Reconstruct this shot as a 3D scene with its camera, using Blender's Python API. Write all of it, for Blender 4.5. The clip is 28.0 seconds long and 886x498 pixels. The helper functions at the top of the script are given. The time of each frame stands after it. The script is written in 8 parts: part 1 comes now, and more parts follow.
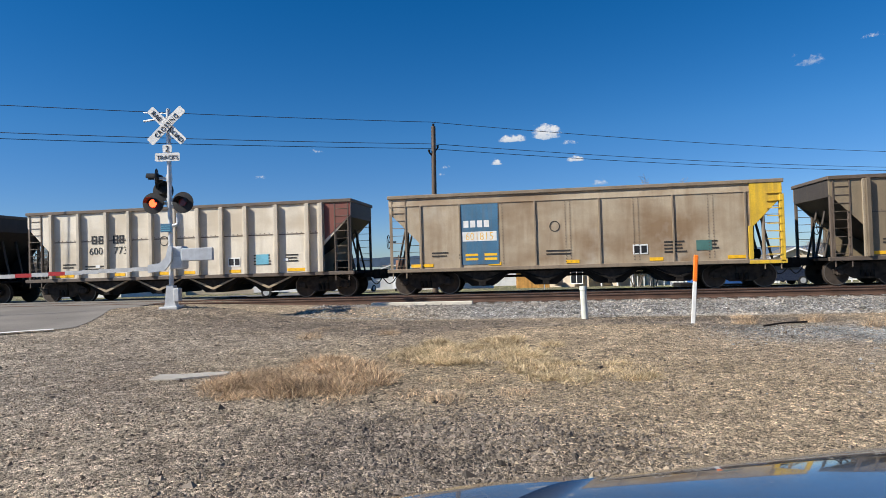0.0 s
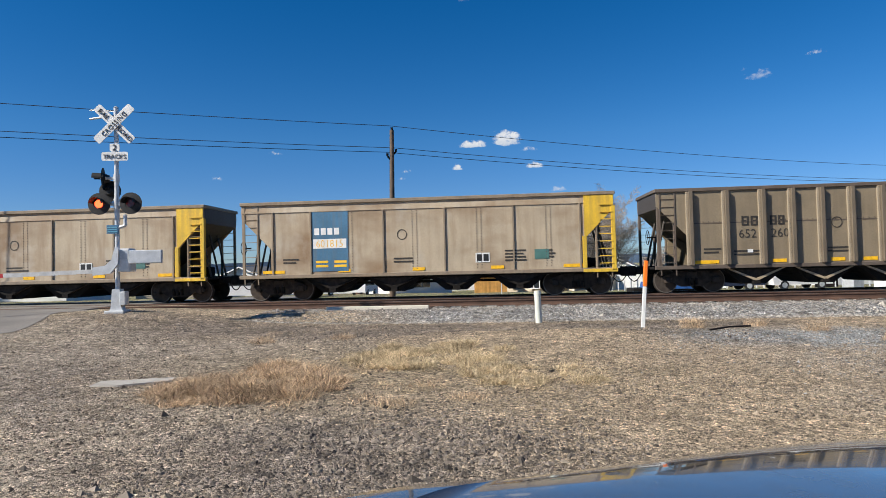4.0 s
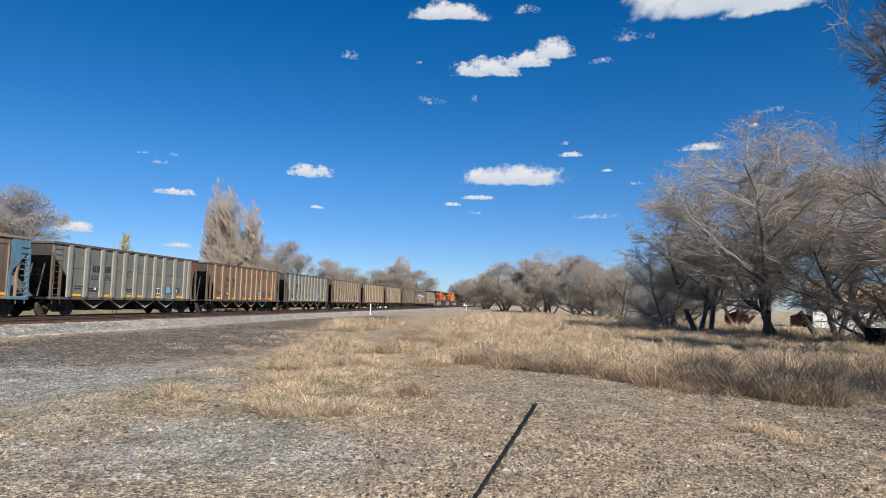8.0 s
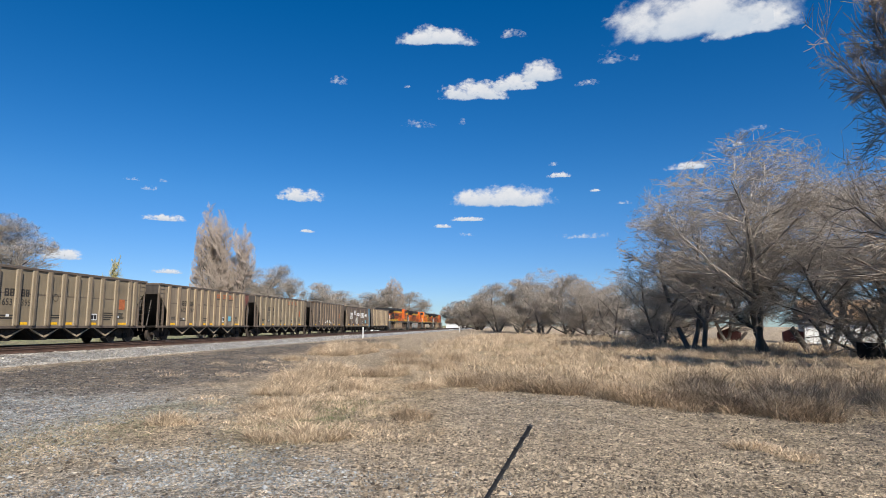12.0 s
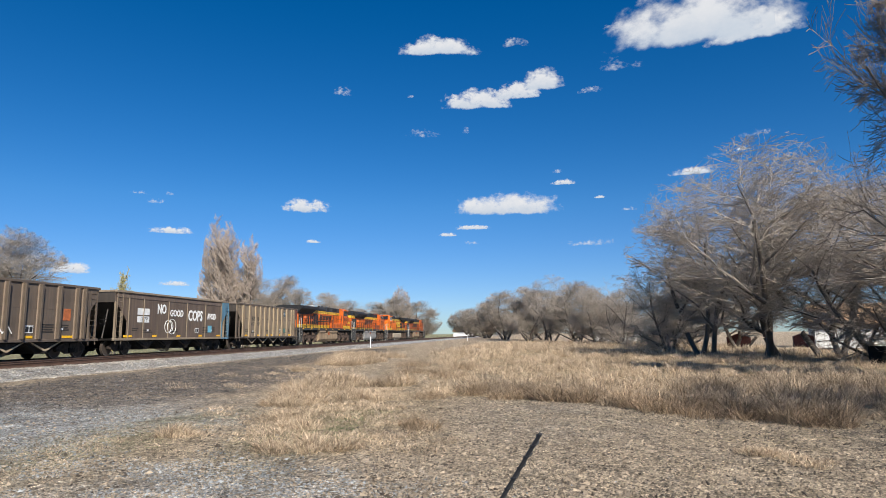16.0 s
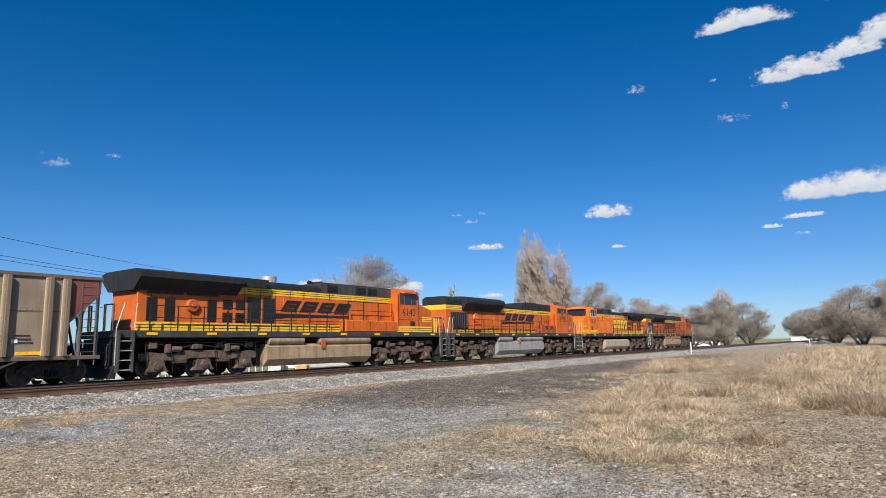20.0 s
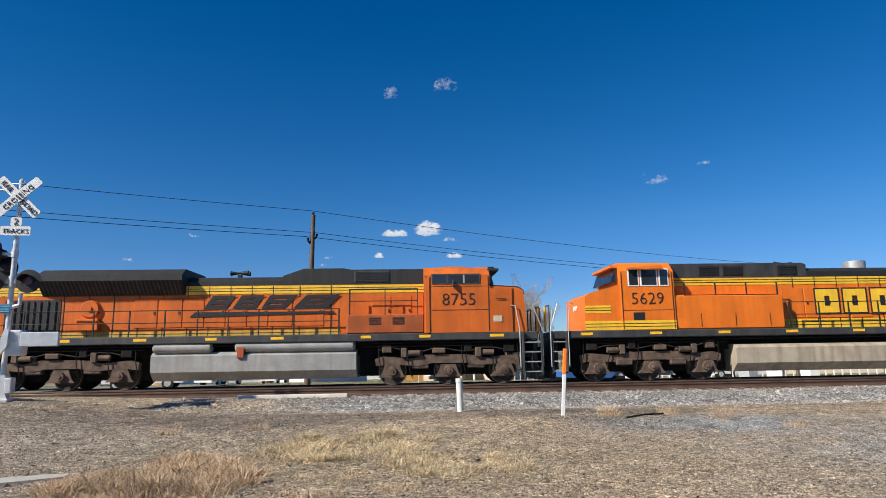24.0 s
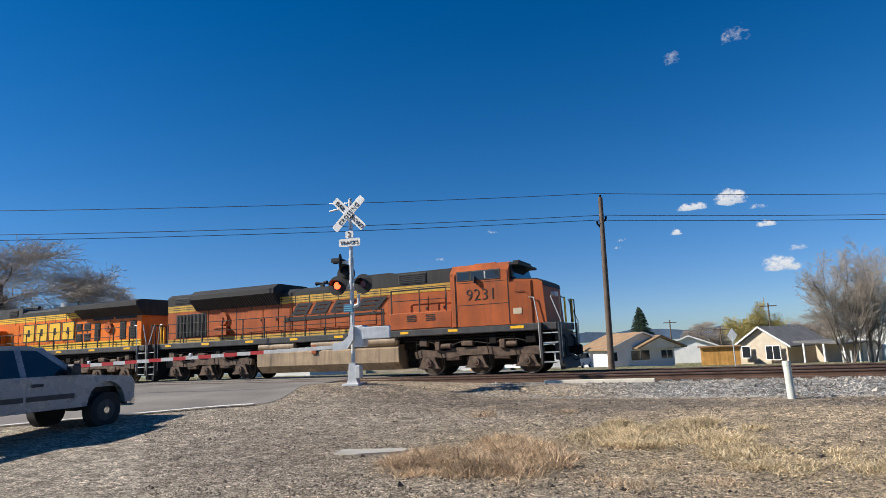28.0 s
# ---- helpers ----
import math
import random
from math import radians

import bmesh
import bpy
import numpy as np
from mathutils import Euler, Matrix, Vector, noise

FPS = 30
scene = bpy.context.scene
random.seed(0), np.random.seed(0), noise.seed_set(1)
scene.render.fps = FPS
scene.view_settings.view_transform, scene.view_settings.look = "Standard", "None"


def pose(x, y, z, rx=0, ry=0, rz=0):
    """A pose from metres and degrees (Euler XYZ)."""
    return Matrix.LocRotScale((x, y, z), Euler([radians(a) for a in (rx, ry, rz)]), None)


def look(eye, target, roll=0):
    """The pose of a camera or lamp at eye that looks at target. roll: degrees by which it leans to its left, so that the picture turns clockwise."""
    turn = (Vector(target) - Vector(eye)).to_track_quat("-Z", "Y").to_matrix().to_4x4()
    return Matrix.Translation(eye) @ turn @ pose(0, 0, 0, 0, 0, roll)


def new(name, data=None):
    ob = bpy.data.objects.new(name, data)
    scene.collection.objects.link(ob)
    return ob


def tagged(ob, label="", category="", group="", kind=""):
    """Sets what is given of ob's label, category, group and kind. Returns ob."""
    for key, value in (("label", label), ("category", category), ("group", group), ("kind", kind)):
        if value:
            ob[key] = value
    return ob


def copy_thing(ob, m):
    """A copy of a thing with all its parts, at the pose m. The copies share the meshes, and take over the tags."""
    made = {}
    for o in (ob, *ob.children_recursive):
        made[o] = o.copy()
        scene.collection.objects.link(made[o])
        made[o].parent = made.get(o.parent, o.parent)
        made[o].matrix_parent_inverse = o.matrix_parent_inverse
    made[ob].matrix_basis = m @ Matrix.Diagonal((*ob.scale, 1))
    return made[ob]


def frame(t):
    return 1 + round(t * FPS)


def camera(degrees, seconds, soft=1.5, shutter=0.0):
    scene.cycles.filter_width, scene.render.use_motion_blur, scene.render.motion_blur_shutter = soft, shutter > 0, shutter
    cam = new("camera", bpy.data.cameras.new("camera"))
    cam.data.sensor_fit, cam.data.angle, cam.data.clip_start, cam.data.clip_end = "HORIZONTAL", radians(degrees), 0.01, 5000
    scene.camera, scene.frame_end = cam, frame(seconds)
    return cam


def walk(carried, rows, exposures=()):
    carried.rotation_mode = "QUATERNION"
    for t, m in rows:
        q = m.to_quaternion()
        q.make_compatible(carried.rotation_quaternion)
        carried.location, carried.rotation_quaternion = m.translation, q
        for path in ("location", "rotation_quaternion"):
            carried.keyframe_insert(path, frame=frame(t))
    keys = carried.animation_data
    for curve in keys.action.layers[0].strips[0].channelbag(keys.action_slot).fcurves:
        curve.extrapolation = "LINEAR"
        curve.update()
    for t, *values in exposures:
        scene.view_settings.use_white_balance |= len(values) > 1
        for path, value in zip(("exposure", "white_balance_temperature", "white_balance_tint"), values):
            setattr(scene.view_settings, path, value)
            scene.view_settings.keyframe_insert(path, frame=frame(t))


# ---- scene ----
cam = camera(70.8, 28.0, 0.5)
PATH = [
    (0, (0.616, -0.951, 1.693), (0.314, 1.025, 1.739), -1.7),
    (0.5, (0.642, -0.967, 1.693), (0.346, 1.010, 1.724), -2.1),
    (1, (0.663, -0.981, 1.695), (0.438, 1.006, 1.705), -2.9),
    (1.5, (0.676, -0.992, 1.697), (0.433, 0.993, 1.716), -3.9),
    (2, (0.687, -0.990, 1.698), (0.400, 0.989, 1.720), -6.0),
    (2.5, (0.694, -0.976, 1.697), (0.475, 1.012, 1.707), -1.5),
    (4.5, (0.721, -0.926, 1.687), (0.598, 1.067, 1.791), -1.7),
    (5, (0.772, -0.925, 1.691), (1.393, 0.967, 1.879), -1.1),
    (5.5, (0.817, -0.932, 1.691), (2.202, 0.504, 1.840), -1.0),
    (6, (0.861, -0.939, 1.689), (2.704, -0.234, 2.012), 1.8),
    (6.5, (1.052, -0.980, 1.667), (3.042, -0.790, 2.067), -1.2),
    (7, (1.200, -1.020, 1.648), (3.154, -0.725, 1.958), 1.8),
    (7.5, (1.200, -1.020, 1.648), (3.161, -0.730, 1.912), 1.3),
    (8, (1.200, -1.020, 1.648), (3.176, -0.769, 1.820), 1.3),
    (8.5, (1.200, -1.020, 1.648), (3.177, -0.817, 1.867), 1.5),
    (9, (1.200, -1.020, 1.648), (3.177, -0.824, 1.880), 1.2),
    (9.5, (1.200, -1.020, 1.648), (3.177, -0.828, 1.886), 1.3),
    (10, (1.200, -1.020, 1.648), (3.176, -0.829, 1.887), 1.0),
    (10.5, (1.200, -1.020, 1.648), (3.176, -0.824, 1.889), 0.9),
    (11, (1.200, -1.020, 1.648), (3.174, -0.807, 1.889), 0.7),
    (11.5, (1.200, -1.020, 1.648), (3.173, -0.800, 1.889), 0.4),
    (12, (1.200, -1.020, 1.648), (3.172, -0.795, 1.890), 0.3),
    (12.5, (1.200, -1.020, 1.648), (3.171, -0.796, 1.900), -0.2),
    (14.5, (1.200, -1.020, 1.648), (3.172, -0.799, 1.902), -0.5),
    (15, (1.200, -1.020, 1.648), (3.170, -0.789, 1.907), -0.5),
    (15.5, (1.200, -1.020, 1.648), (3.168, -0.784, 1.915), -0.3),
    (16, (1.200, -1.020, 1.648), (3.166, -0.775, 1.917), -0.4),
    (16.5, (1.200, -1.020, 1.648), (3.164, -0.752, 1.910), -0.5),
    (17, (1.200, -1.020, 1.648), (3.161, -0.721, 1.904), -0.7),
    (17.5, (1.200, -1.020, 1.648), (3.157, -0.694, 1.900), -0.8),
    (18, (1.200, -1.020, 1.648), (3.128, -0.557, 1.909), -2.2),
    (18.5, (1.205, -1.017, 1.649), (3.110, -0.469, 1.915), -1.7),
    (19, (1.184, -1.006, 1.654), (3.051, -0.343, 1.925), -1.8),
    (19.5, (1.122, -1.003, 1.658), (2.913, -0.157, 1.937), -1.6),
    (20, (1.050, -1.014, 1.661), (2.670, 0.119, 1.963), -1.1),
    (20.5, (0.976, -1.027, 1.660), (2.359, 0.379, 1.992), -1.4),
    (22.5, (0.658, -1.061, 1.648), (1.021, 0.877, 1.983), 0.2),
    (23, (0.589, -1.055, 1.648), (0.838, 0.902, 1.978), -1.0),
    (23.5, (0.537, -1.036, 1.649), (0.695, 0.929, 1.984), -0.7),
    (24, (0.506, -1.005, 1.650), (0.607, 0.965, 1.980), -0.9),
    (24.5, (0.493, -0.961, 1.652), (0.493, 1.015, 1.960), -1.1),
    (25, (0.489, -0.914, 1.653), (0.399, 1.063, 1.940), -1.4),
    (25.5, (0.491, -0.867, 1.654), (0.337, 1.105, 1.947), -1.0),
    (26, (0.497, -0.833, 1.654), (0.261, 1.129, 1.958), -1.5),
    (26.5, (0.502, -0.814, 1.651), (0.146, 1.129, 1.966), -0.8),
    (27, (0.505, -0.806, 1.648), (0.074, 1.121, 1.965), -1.5),
    (27.5, (0.507, -0.804, 1.644), (-0.080, 1.082, 1.961), -2.0),
    (28, (0.511, -0.802, 1.642), (-0.285, 1.006, 1.953), -2.5),
]
walk(cam, [(t, look(eye, target, roll)) for t, eye, target, roll in PATH], [(0, 0.45), (28, 0.45)])

# ---- light ----
world = bpy.data.worlds.new("world")
scene.world = world
world.use_nodes = True
wn = world.node_tree.nodes
sky = wn.new("ShaderNodeTexSky")
sky.sky_type = "NISHITA"
sky.sun_disc = False
sky.sun_elevation = radians(37)
sky.sun_rotation = radians(240)
sky.altitude = 1400
sky.air_density = 1.0
sky.dust_density = 0.1
sky.ozone_density = 3.0
deep = wn.new("ShaderNodeHueSaturation")
deep.inputs["Saturation"].default_value = 1.4
wco = wn.new("ShaderNodeTexCoord")
wsep = wn.new("ShaderNodeSeparateXYZ")
world.node_tree.links.new(wco.outputs["Generated"], wsep.inputs[0])
wrg = wn.new("ShaderNodeMapRange")
wrg.inputs[2].default_value = 0.2
world.node_tree.links.new(wsep.outputs[2], wrg.inputs[0])
clear = wn.new("ShaderNodeMix")
clear.data_type = "RGBA"
clear.inputs[6].default_value, clear.inputs[7].default_value = (0.5, 0.65, 0.96, 1), (1.02, 0.96, 1.05, 1)
world.node_tree.links.new(wrg.outputs[0], clear.inputs[0])
blue = wn.new("ShaderNodeMix")
blue.data_type, blue.blend_type = "RGBA", "MULTIPLY"
blue.inputs[0].default_value = 1.0
world.node_tree.links.new(sky.outputs[0], deep.inputs["Color"])
world.node_tree.links.new(deep.outputs[0], blue.inputs[6])
world.node_tree.links.new(clear.outputs[2], blue.inputs[7])
world.node_tree.links.new(blue.outputs[2], wn["Background"].inputs[0])
wn["Background"].inputs[1].default_value = 0.074
sun = new("sun", bpy.data.lights.new("sun", "SUN"))
sun.data.energy = 5.0
sun.data.angle = radians(0.53)
sun.data.color = (1.0, 0.94, 0.84)
sun.matrix_world = look((-0.86 * 0.799 * 90, -0.51 * 0.799 * 90, 0.602 * 90), (0, 0, 0))


# ---- materials ----
def mat(name, color, rough=0.7, metal=0.0, vary=0.25, scale=3.0, fine=40.0, bump=0.15, streak=0.0, dirt=None, spec=0.5, rand=0.0, emit=0.0):
    """A worn surface: two scales of noise in the colour, vertical streaks, dirt of its own colour, fine relief."""
    m = bpy.data.materials.new(name)
    m.use_nodes = True
    t = m.node_tree
    n, l = t.nodes, t.links
    b = n["Principled BSDF"]
    b.inputs["Roughness"].default_value = rough
    b.inputs["Metallic"].default_value = metal
    b.inputs["Specular IOR Level"].default_value = spec
    co = n.new("ShaderNodeTexCoord")

    def nz(sc, detail=4.0, stretch=None):
        k = n.new("ShaderNodeTexNoise")
        k.inputs["Scale"].default_value = sc
        k.inputs["Detail"].default_value = detail
        if stretch:
            mp = n.new("ShaderNodeMapping")
            mp.inputs["Scale"].default_value = stretch
            l.new(co.outputs["Object"], mp.inputs[0])
            l.new(mp.outputs[0], k.inputs[0])
        else:
            l.new(co.outputs["Object"], k.inputs[0])
        return k.outputs["Fac"]

    def ramp(src, lo, hi, a, c):
        k = n.new("ShaderNodeMapRange")
        k.inputs[1].default_value, k.inputs[2].default_value, k.inputs[3].default_value, k.inputs[4].default_value = lo, hi, a, c
        l.new(src, k.inputs[0])
        return k.outputs[0]

    def mix(kind, fac, a, c):
        k = n.new("ShaderNodeMix")
        k.data_type, k.blend_type = "RGBA", kind
        for sock, v in ((k.inputs[0], fac), (k.inputs[6], a), (k.inputs[7], c)):
            if isinstance(v, (int, float)):
                sock.default_value = v
            elif isinstance(v, tuple):
                sock.default_value = (*v, 1) if len(v) == 3 else v
            else:
                l.new(v, sock)
        return k.outputs[2]

    def grey(f):
        k = n.new("ShaderNodeCombineColor")
        for i in range(3):
            l.new(f, k.inputs[i])
        return k.outputs[0]

    big, small = nz(scale), nz(fine, 3.0)
    col = mix("MULTIPLY", 1.0, color, grey(ramp(big, 0.3, 0.7, 1 - vary, 1 + vary)))
    col = mix("MULTIPLY", 1.0, col, grey(ramp(small, 0.3, 0.7, 1 - vary * 0.6, 1 + vary * 0.6)))
    if rand:
        oi = n.new("ShaderNodeObjectInfo")
        col = mix("MULTIPLY", 1.0, col, grey(ramp(oi.outputs["Random"], 0, 1, 1 - rand, 1 + rand)))
    if streak and dirt:
        s = ramp(nz(1.0, 5.0, (5.0, 5.0, 0.35)), 0.45, 0.72, 0.0, streak)
        col = mix("MIX", s, col, dirt)
    elif dirt:
        col = mix("MIX", ramp(nz(scale * 0.7, 6.0), 0.5, 0.75, 0.0, 0.6), col, dirt)
    l.new(col, b.inputs["Base Color"])
    l.new(ramp(small, 0.3, 0.7, max(0.02, rough - 0.12), min(1, rough + 0.12)), b.inputs["Roughness"])
    if bump:
        k = n.new("ShaderNodeBump")
        k.inputs["Strength"].default_value = bump
        k.inputs["Distance"].default_value = 0.01
        l.new(small, k.inputs["Height"])
        l.new(k.outputs[0], b.inputs["Normal"])
    if emit:
        b.inputs["Emission Color"].default_value = (*color, 1)
        b.inputs["Emission Strength"].default_value = emit
    return m


def glass(name, tint=(0.02, 0.025, 0.03)):
    m = bpy.data.materials.new(name)
    m.use_nodes = True
    b = m.node_tree.nodes["Principled BSDF"]
    b.inputs["Base Color"].default_value = (*tint, 1)
    b.inputs["Roughness"].default_value = 0.04
    b.inputs["Specular IOR Level"].default_value = 0.8
    return m


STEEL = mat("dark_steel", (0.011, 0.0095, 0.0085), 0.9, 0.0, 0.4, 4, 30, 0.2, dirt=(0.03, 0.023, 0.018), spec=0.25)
TRUCK = mat("dusty_cast_steel", (0.03, 0.024, 0.02), 0.85, 0.0, 0.5, 5, 25, 0.3, dirt=(0.085, 0.062, 0.045), spec=0.3)
LTRUCK = mat("brown_dusty_truck_frame", (0.1, 0.066, 0.046), 0.85, 0.0, 0.5, 4, 25, 0.3, dirt=(0.13, 0.088, 0.062))
WHEEL = mat("wheel_steel", (0.05, 0.038, 0.03), 0.85, 0.1, 0.3, 6, 30, 0.15)
TREAD = mat("bright_wheel_rim", (0.16, 0.14, 0.12), 0.5, 0.5, 0.15, 8, 60, 0.05)
RAIL = mat("rusty_rail", (0.11, 0.062, 0.042), 0.75, 0.2, 0.3, 2, 30, 0.2)
RAILTOP = mat("worn_rail_head", (0.3, 0.26, 0.23), 0.4, 0.8, 0.2, 2, 30, 0.05)
TIE = mat("creosoted_wood", (0.075, 0.055, 0.042), 0.9, 0, 0.4, 3, 30, 0.4, rand=0.3)
BLACK = mat("black_paint", (0.011, 0.0115, 0.0125), 0.7, 0, 0.3, 2, 30, 0.1, streak=0.35, dirt=(0.04, 0.037, 0.034))
DGREY = mat("dark_grey_paint", (0.035, 0.036, 0.038), 0.6, 0, 0.3, 2, 30, 0.1, streak=0.35, dirt=(0.12, 0.1, 0.085))
GREYP = mat("grey_tank_paint", (0.3, 0.295, 0.28), 0.5, 0, 0.2, 1.5, 30, 0.06, streak=0.5, dirt=(0.2, 0.175, 0.14))
TANP = mat("dusty_tank_paint", (0.4, 0.335, 0.25), 0.6, 0, 0.2, 1.5, 30, 0.06, streak=0.6, dirt=(0.2, 0.14, 0.09))
RUSTP = mat("brown_tank_paint", (0.34, 0.245, 0.15), 0.6, 0, 0.25, 1.5, 30, 0.06, streak=0.6, dirt=(0.12, 0.075, 0.05))
ORANGE = mat("orange_paint", (0.56, 0.122, 0.017), 0.5, 0, 0.16, 1.2, 30, 0.05, streak=0.45, dirt=(0.3, 0.08, 0.024), spec=0.3)
ORANGE_B = mat("bright_orange_paint", (0.74, 0.172, 0.016), 0.48, 0, 0.14, 1.2, 30, 0.05, streak=0.4, dirt=(0.46, 0.12, 0.024), spec=0.3)
ORANGE_D = mat("sooty_orange_paint", (0.37, 0.088, 0.022), 0.58, 0, 0.24, 1.2, 30, 0.06, streak=0.65, dirt=(0.2, 0.066, 0.03), spec=0.3)
YELLOW = mat("yellow_stripe", (0.85, 0.5, 0.03), 0.45, 0, 0.12, 2, 30, 0.05, streak=0.25, dirt=(0.45, 0.28, 0.05))
SOOTY = mat("sooty_yellow_stripe", (0.55, 0.33, 0.045), 0.5, 0, 0.2, 2, 30, 0.05, streak=0.5, dirt=(0.2, 0.12, 0.04))
REFLECT = mat("yellow_reflector", (0.85, 0.47, 0.02), 0.4, 0, 0.15, 8, 60, 0.05)
WHITE = mat("white_paint", (0.75, 0.75, 0.73), 0.5, 0, 0.1, 3, 40, 0.05)
SCRAWL = mat("white_spray_paint", (0.8, 0.8, 0.78), 0.6, 0, 0.1, 3, 40, 0.0)
INK = mat("black_lettering", (0.015, 0.015, 0.016), 0.5, 0, 0.15, 6, 40, 0.0)
FADED = mat("faded_lettering", (0.032, 0.028, 0.024), 0.7, 0, 0.25, 6, 40, 0.0)
LOGO_O = mat("faded_orange_logo", (0.42, 0.125, 0.045), 0.6, 0, 0.3, 5, 40, 0.0)
BLUE = mat("blue_panel", (0.055, 0.155, 0.26), 0.6, 0, 0.2, 1.5, 30, 0.05, streak=0.4, dirt=(0.16, 0.15, 0.12))
CYAN = mat("light_blue_label", (0.14, 0.4, 0.52), 0.5, 0, 0.15, 4, 40, 0.0)
GREENL = mat("green_label", (0.07, 0.17, 0.15), 0.5, 0, 0.15, 4, 40, 0.0)
CHROME = mat("galvanised_rail", (0.55, 0.55, 0.52), 0.45, 0.6, 0.15, 5, 40, 0.05)
GALV = mat("galvanised_steel", (0.6, 0.61, 0.61), 0.42, 0.35, 0.12, 6, 40, 0.06)
ALU = mat("aluminium_cover", (0.5, 0.52, 0.54), 0.5, 0.3, 0.12, 6, 40, 0.05)
CREAM_DECAL = mat("dusty_cream_decal", (0.5, 0.42, 0.3), 0.6, 0, 0.15, 6, 40, 0.0)
GLASS = glass("dark_window_glass")
ARMWHITE = mat("dusty_white_reflective", (0.5, 0.5, 0.49), 0.5, 0, 0.15, 6, 40, 0.0)
RED = mat("red_reflective", (0.42, 0.03, 0.03), 0.4, 0, 0.1, 6, 40, 0.0)
LAMP_ON = mat("lit_red_lamp", (1.0, 0.07, 0.02), 0.3, 0, 0.0, 6, 40, 0.0, emit=4.0)
LAMP_OFF = mat("unlit_red_lens", (0.12, 0.015, 0.012), 0.2, 0, 0.1, 6, 40, 0.0)


def paint(name, color, dirt, rough=0.6, streak=0.6):
    return mat(name, color, rough, 0, 0.16, 0.9, 22, 0.08, streak=streak, dirt=dirt)


def weathered(name, color, rust, pale):
    """Sheet metal faded in broad clouds: rusty where the paint has gone, chalky where it is rubbed."""
    m = mat(name, color, 0.55, 0, 0.1, 0.9, 22, 0.08, streak=0.25, dirt=rust)
    n, l = m.node_tree.nodes, m.node_tree.links
    b = n["Principled BSDF"]
    col = b.inputs["Base Color"].links[0].from_socket
    co, oi = n.new("ShaderNodeTexCoord"), n.new("ShaderNodeObjectInfo")
    for sc, lo, hi, amount, tint, shift in (((0.3, 1.0, 0.55), 0.44, 0.62, 0.8, rust, 31.0), ((0.7, 1.0, 0.6), 0.56, 0.7, 0.6, pale, 77.0), ((2.6, 1.0, 0.5), 0.54, 0.72, 0.45, rust, 11.0)):
        mp, nz, mr, mx = n.new("ShaderNodeMapping"), n.new("ShaderNodeTexNoise"), n.new("ShaderNodeMapRange"), n.new("ShaderNodeMix")
        nz.noise_dimensions = "4D"
        nz.inputs["Scale"].default_value, nz.inputs["Detail"].default_value, nz.inputs["Roughness"].default_value = 1.0, 5.0, 0.55
        mp.inputs["Scale"].default_value = sc
        l.new(co.outputs["Object"], mp.inputs[0])
        l.new(mp.outputs[0], nz.inputs["Vector"])
        w = n.new("ShaderNodeMath")
        w.operation = "MULTIPLY"
        w.inputs[1].default_value = shift
        l.new(oi.outputs["Random"], w.inputs[0])
        l.new(w.outputs[0], nz.inputs["W"])
        mr.inputs[1].default_value, mr.inputs[2].default_value, mr.inputs[4].default_value = lo, hi, amount
        l.new(nz.outputs["Fac"], mr.inputs[0])
        mx.data_type = "RGBA"
        mx.inputs[7].default_value = (*tint, 1)
        l.new(mr.outputs[0], mx.inputs[0])
        l.new(col, mx.inputs[6])
        col = mx.outputs[2]
    l.new(col, b.inputs["Base Color"])
    return m


CAR_PAINT = {
    "olive": paint("olive_brown_car_paint", (0.22, 0.175, 0.115), (0.28, 0.217, 0.14), streak=0.45),
    "dark": paint("dark_brown_car_paint", (0.11, 0.085, 0.066), (0.17, 0.125, 0.09)),
    "silver": weathered("dusty_silver_car_paint", (0.7, 0.64, 0.53), (0.5, 0.42, 0.31), (0.76, 0.72, 0.63)),
    "grey": paint("grey_car_paint", (0.155, 0.158, 0.142), (0.2, 0.19, 0.155), streak=0.4),
    "tan": paint("tan_car_paint", (0.25, 0.195, 0.135), (0.16, 0.12, 0.085)),
    "brown": paint("rust_brown_car_paint", (0.21, 0.135, 0.085), (0.14, 0.09, 0.06)),
    "smooth": weathered("rusty_beige_car_paint", (0.44, 0.36, 0.255), (0.21, 0.125, 0.06), (0.52, 0.47, 0.39)),
    "chocolate": paint("chocolate_car_paint", (0.115, 0.082, 0.062), (0.19, 0.145, 0.1)),
    "navy": paint("black_blue_car_paint", (0.03, 0.035, 0.045), (0.06, 0.055, 0.05)),
}
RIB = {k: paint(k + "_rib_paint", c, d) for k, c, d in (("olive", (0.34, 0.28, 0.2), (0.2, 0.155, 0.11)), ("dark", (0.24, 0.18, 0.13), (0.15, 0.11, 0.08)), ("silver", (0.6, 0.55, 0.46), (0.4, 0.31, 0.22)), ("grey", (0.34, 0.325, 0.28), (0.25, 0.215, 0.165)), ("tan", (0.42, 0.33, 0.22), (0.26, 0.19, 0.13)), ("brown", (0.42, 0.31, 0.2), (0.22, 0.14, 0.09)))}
# Darker rib faces: the shadow beside each rib is put into this paint.
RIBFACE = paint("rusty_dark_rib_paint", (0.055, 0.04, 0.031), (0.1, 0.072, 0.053))
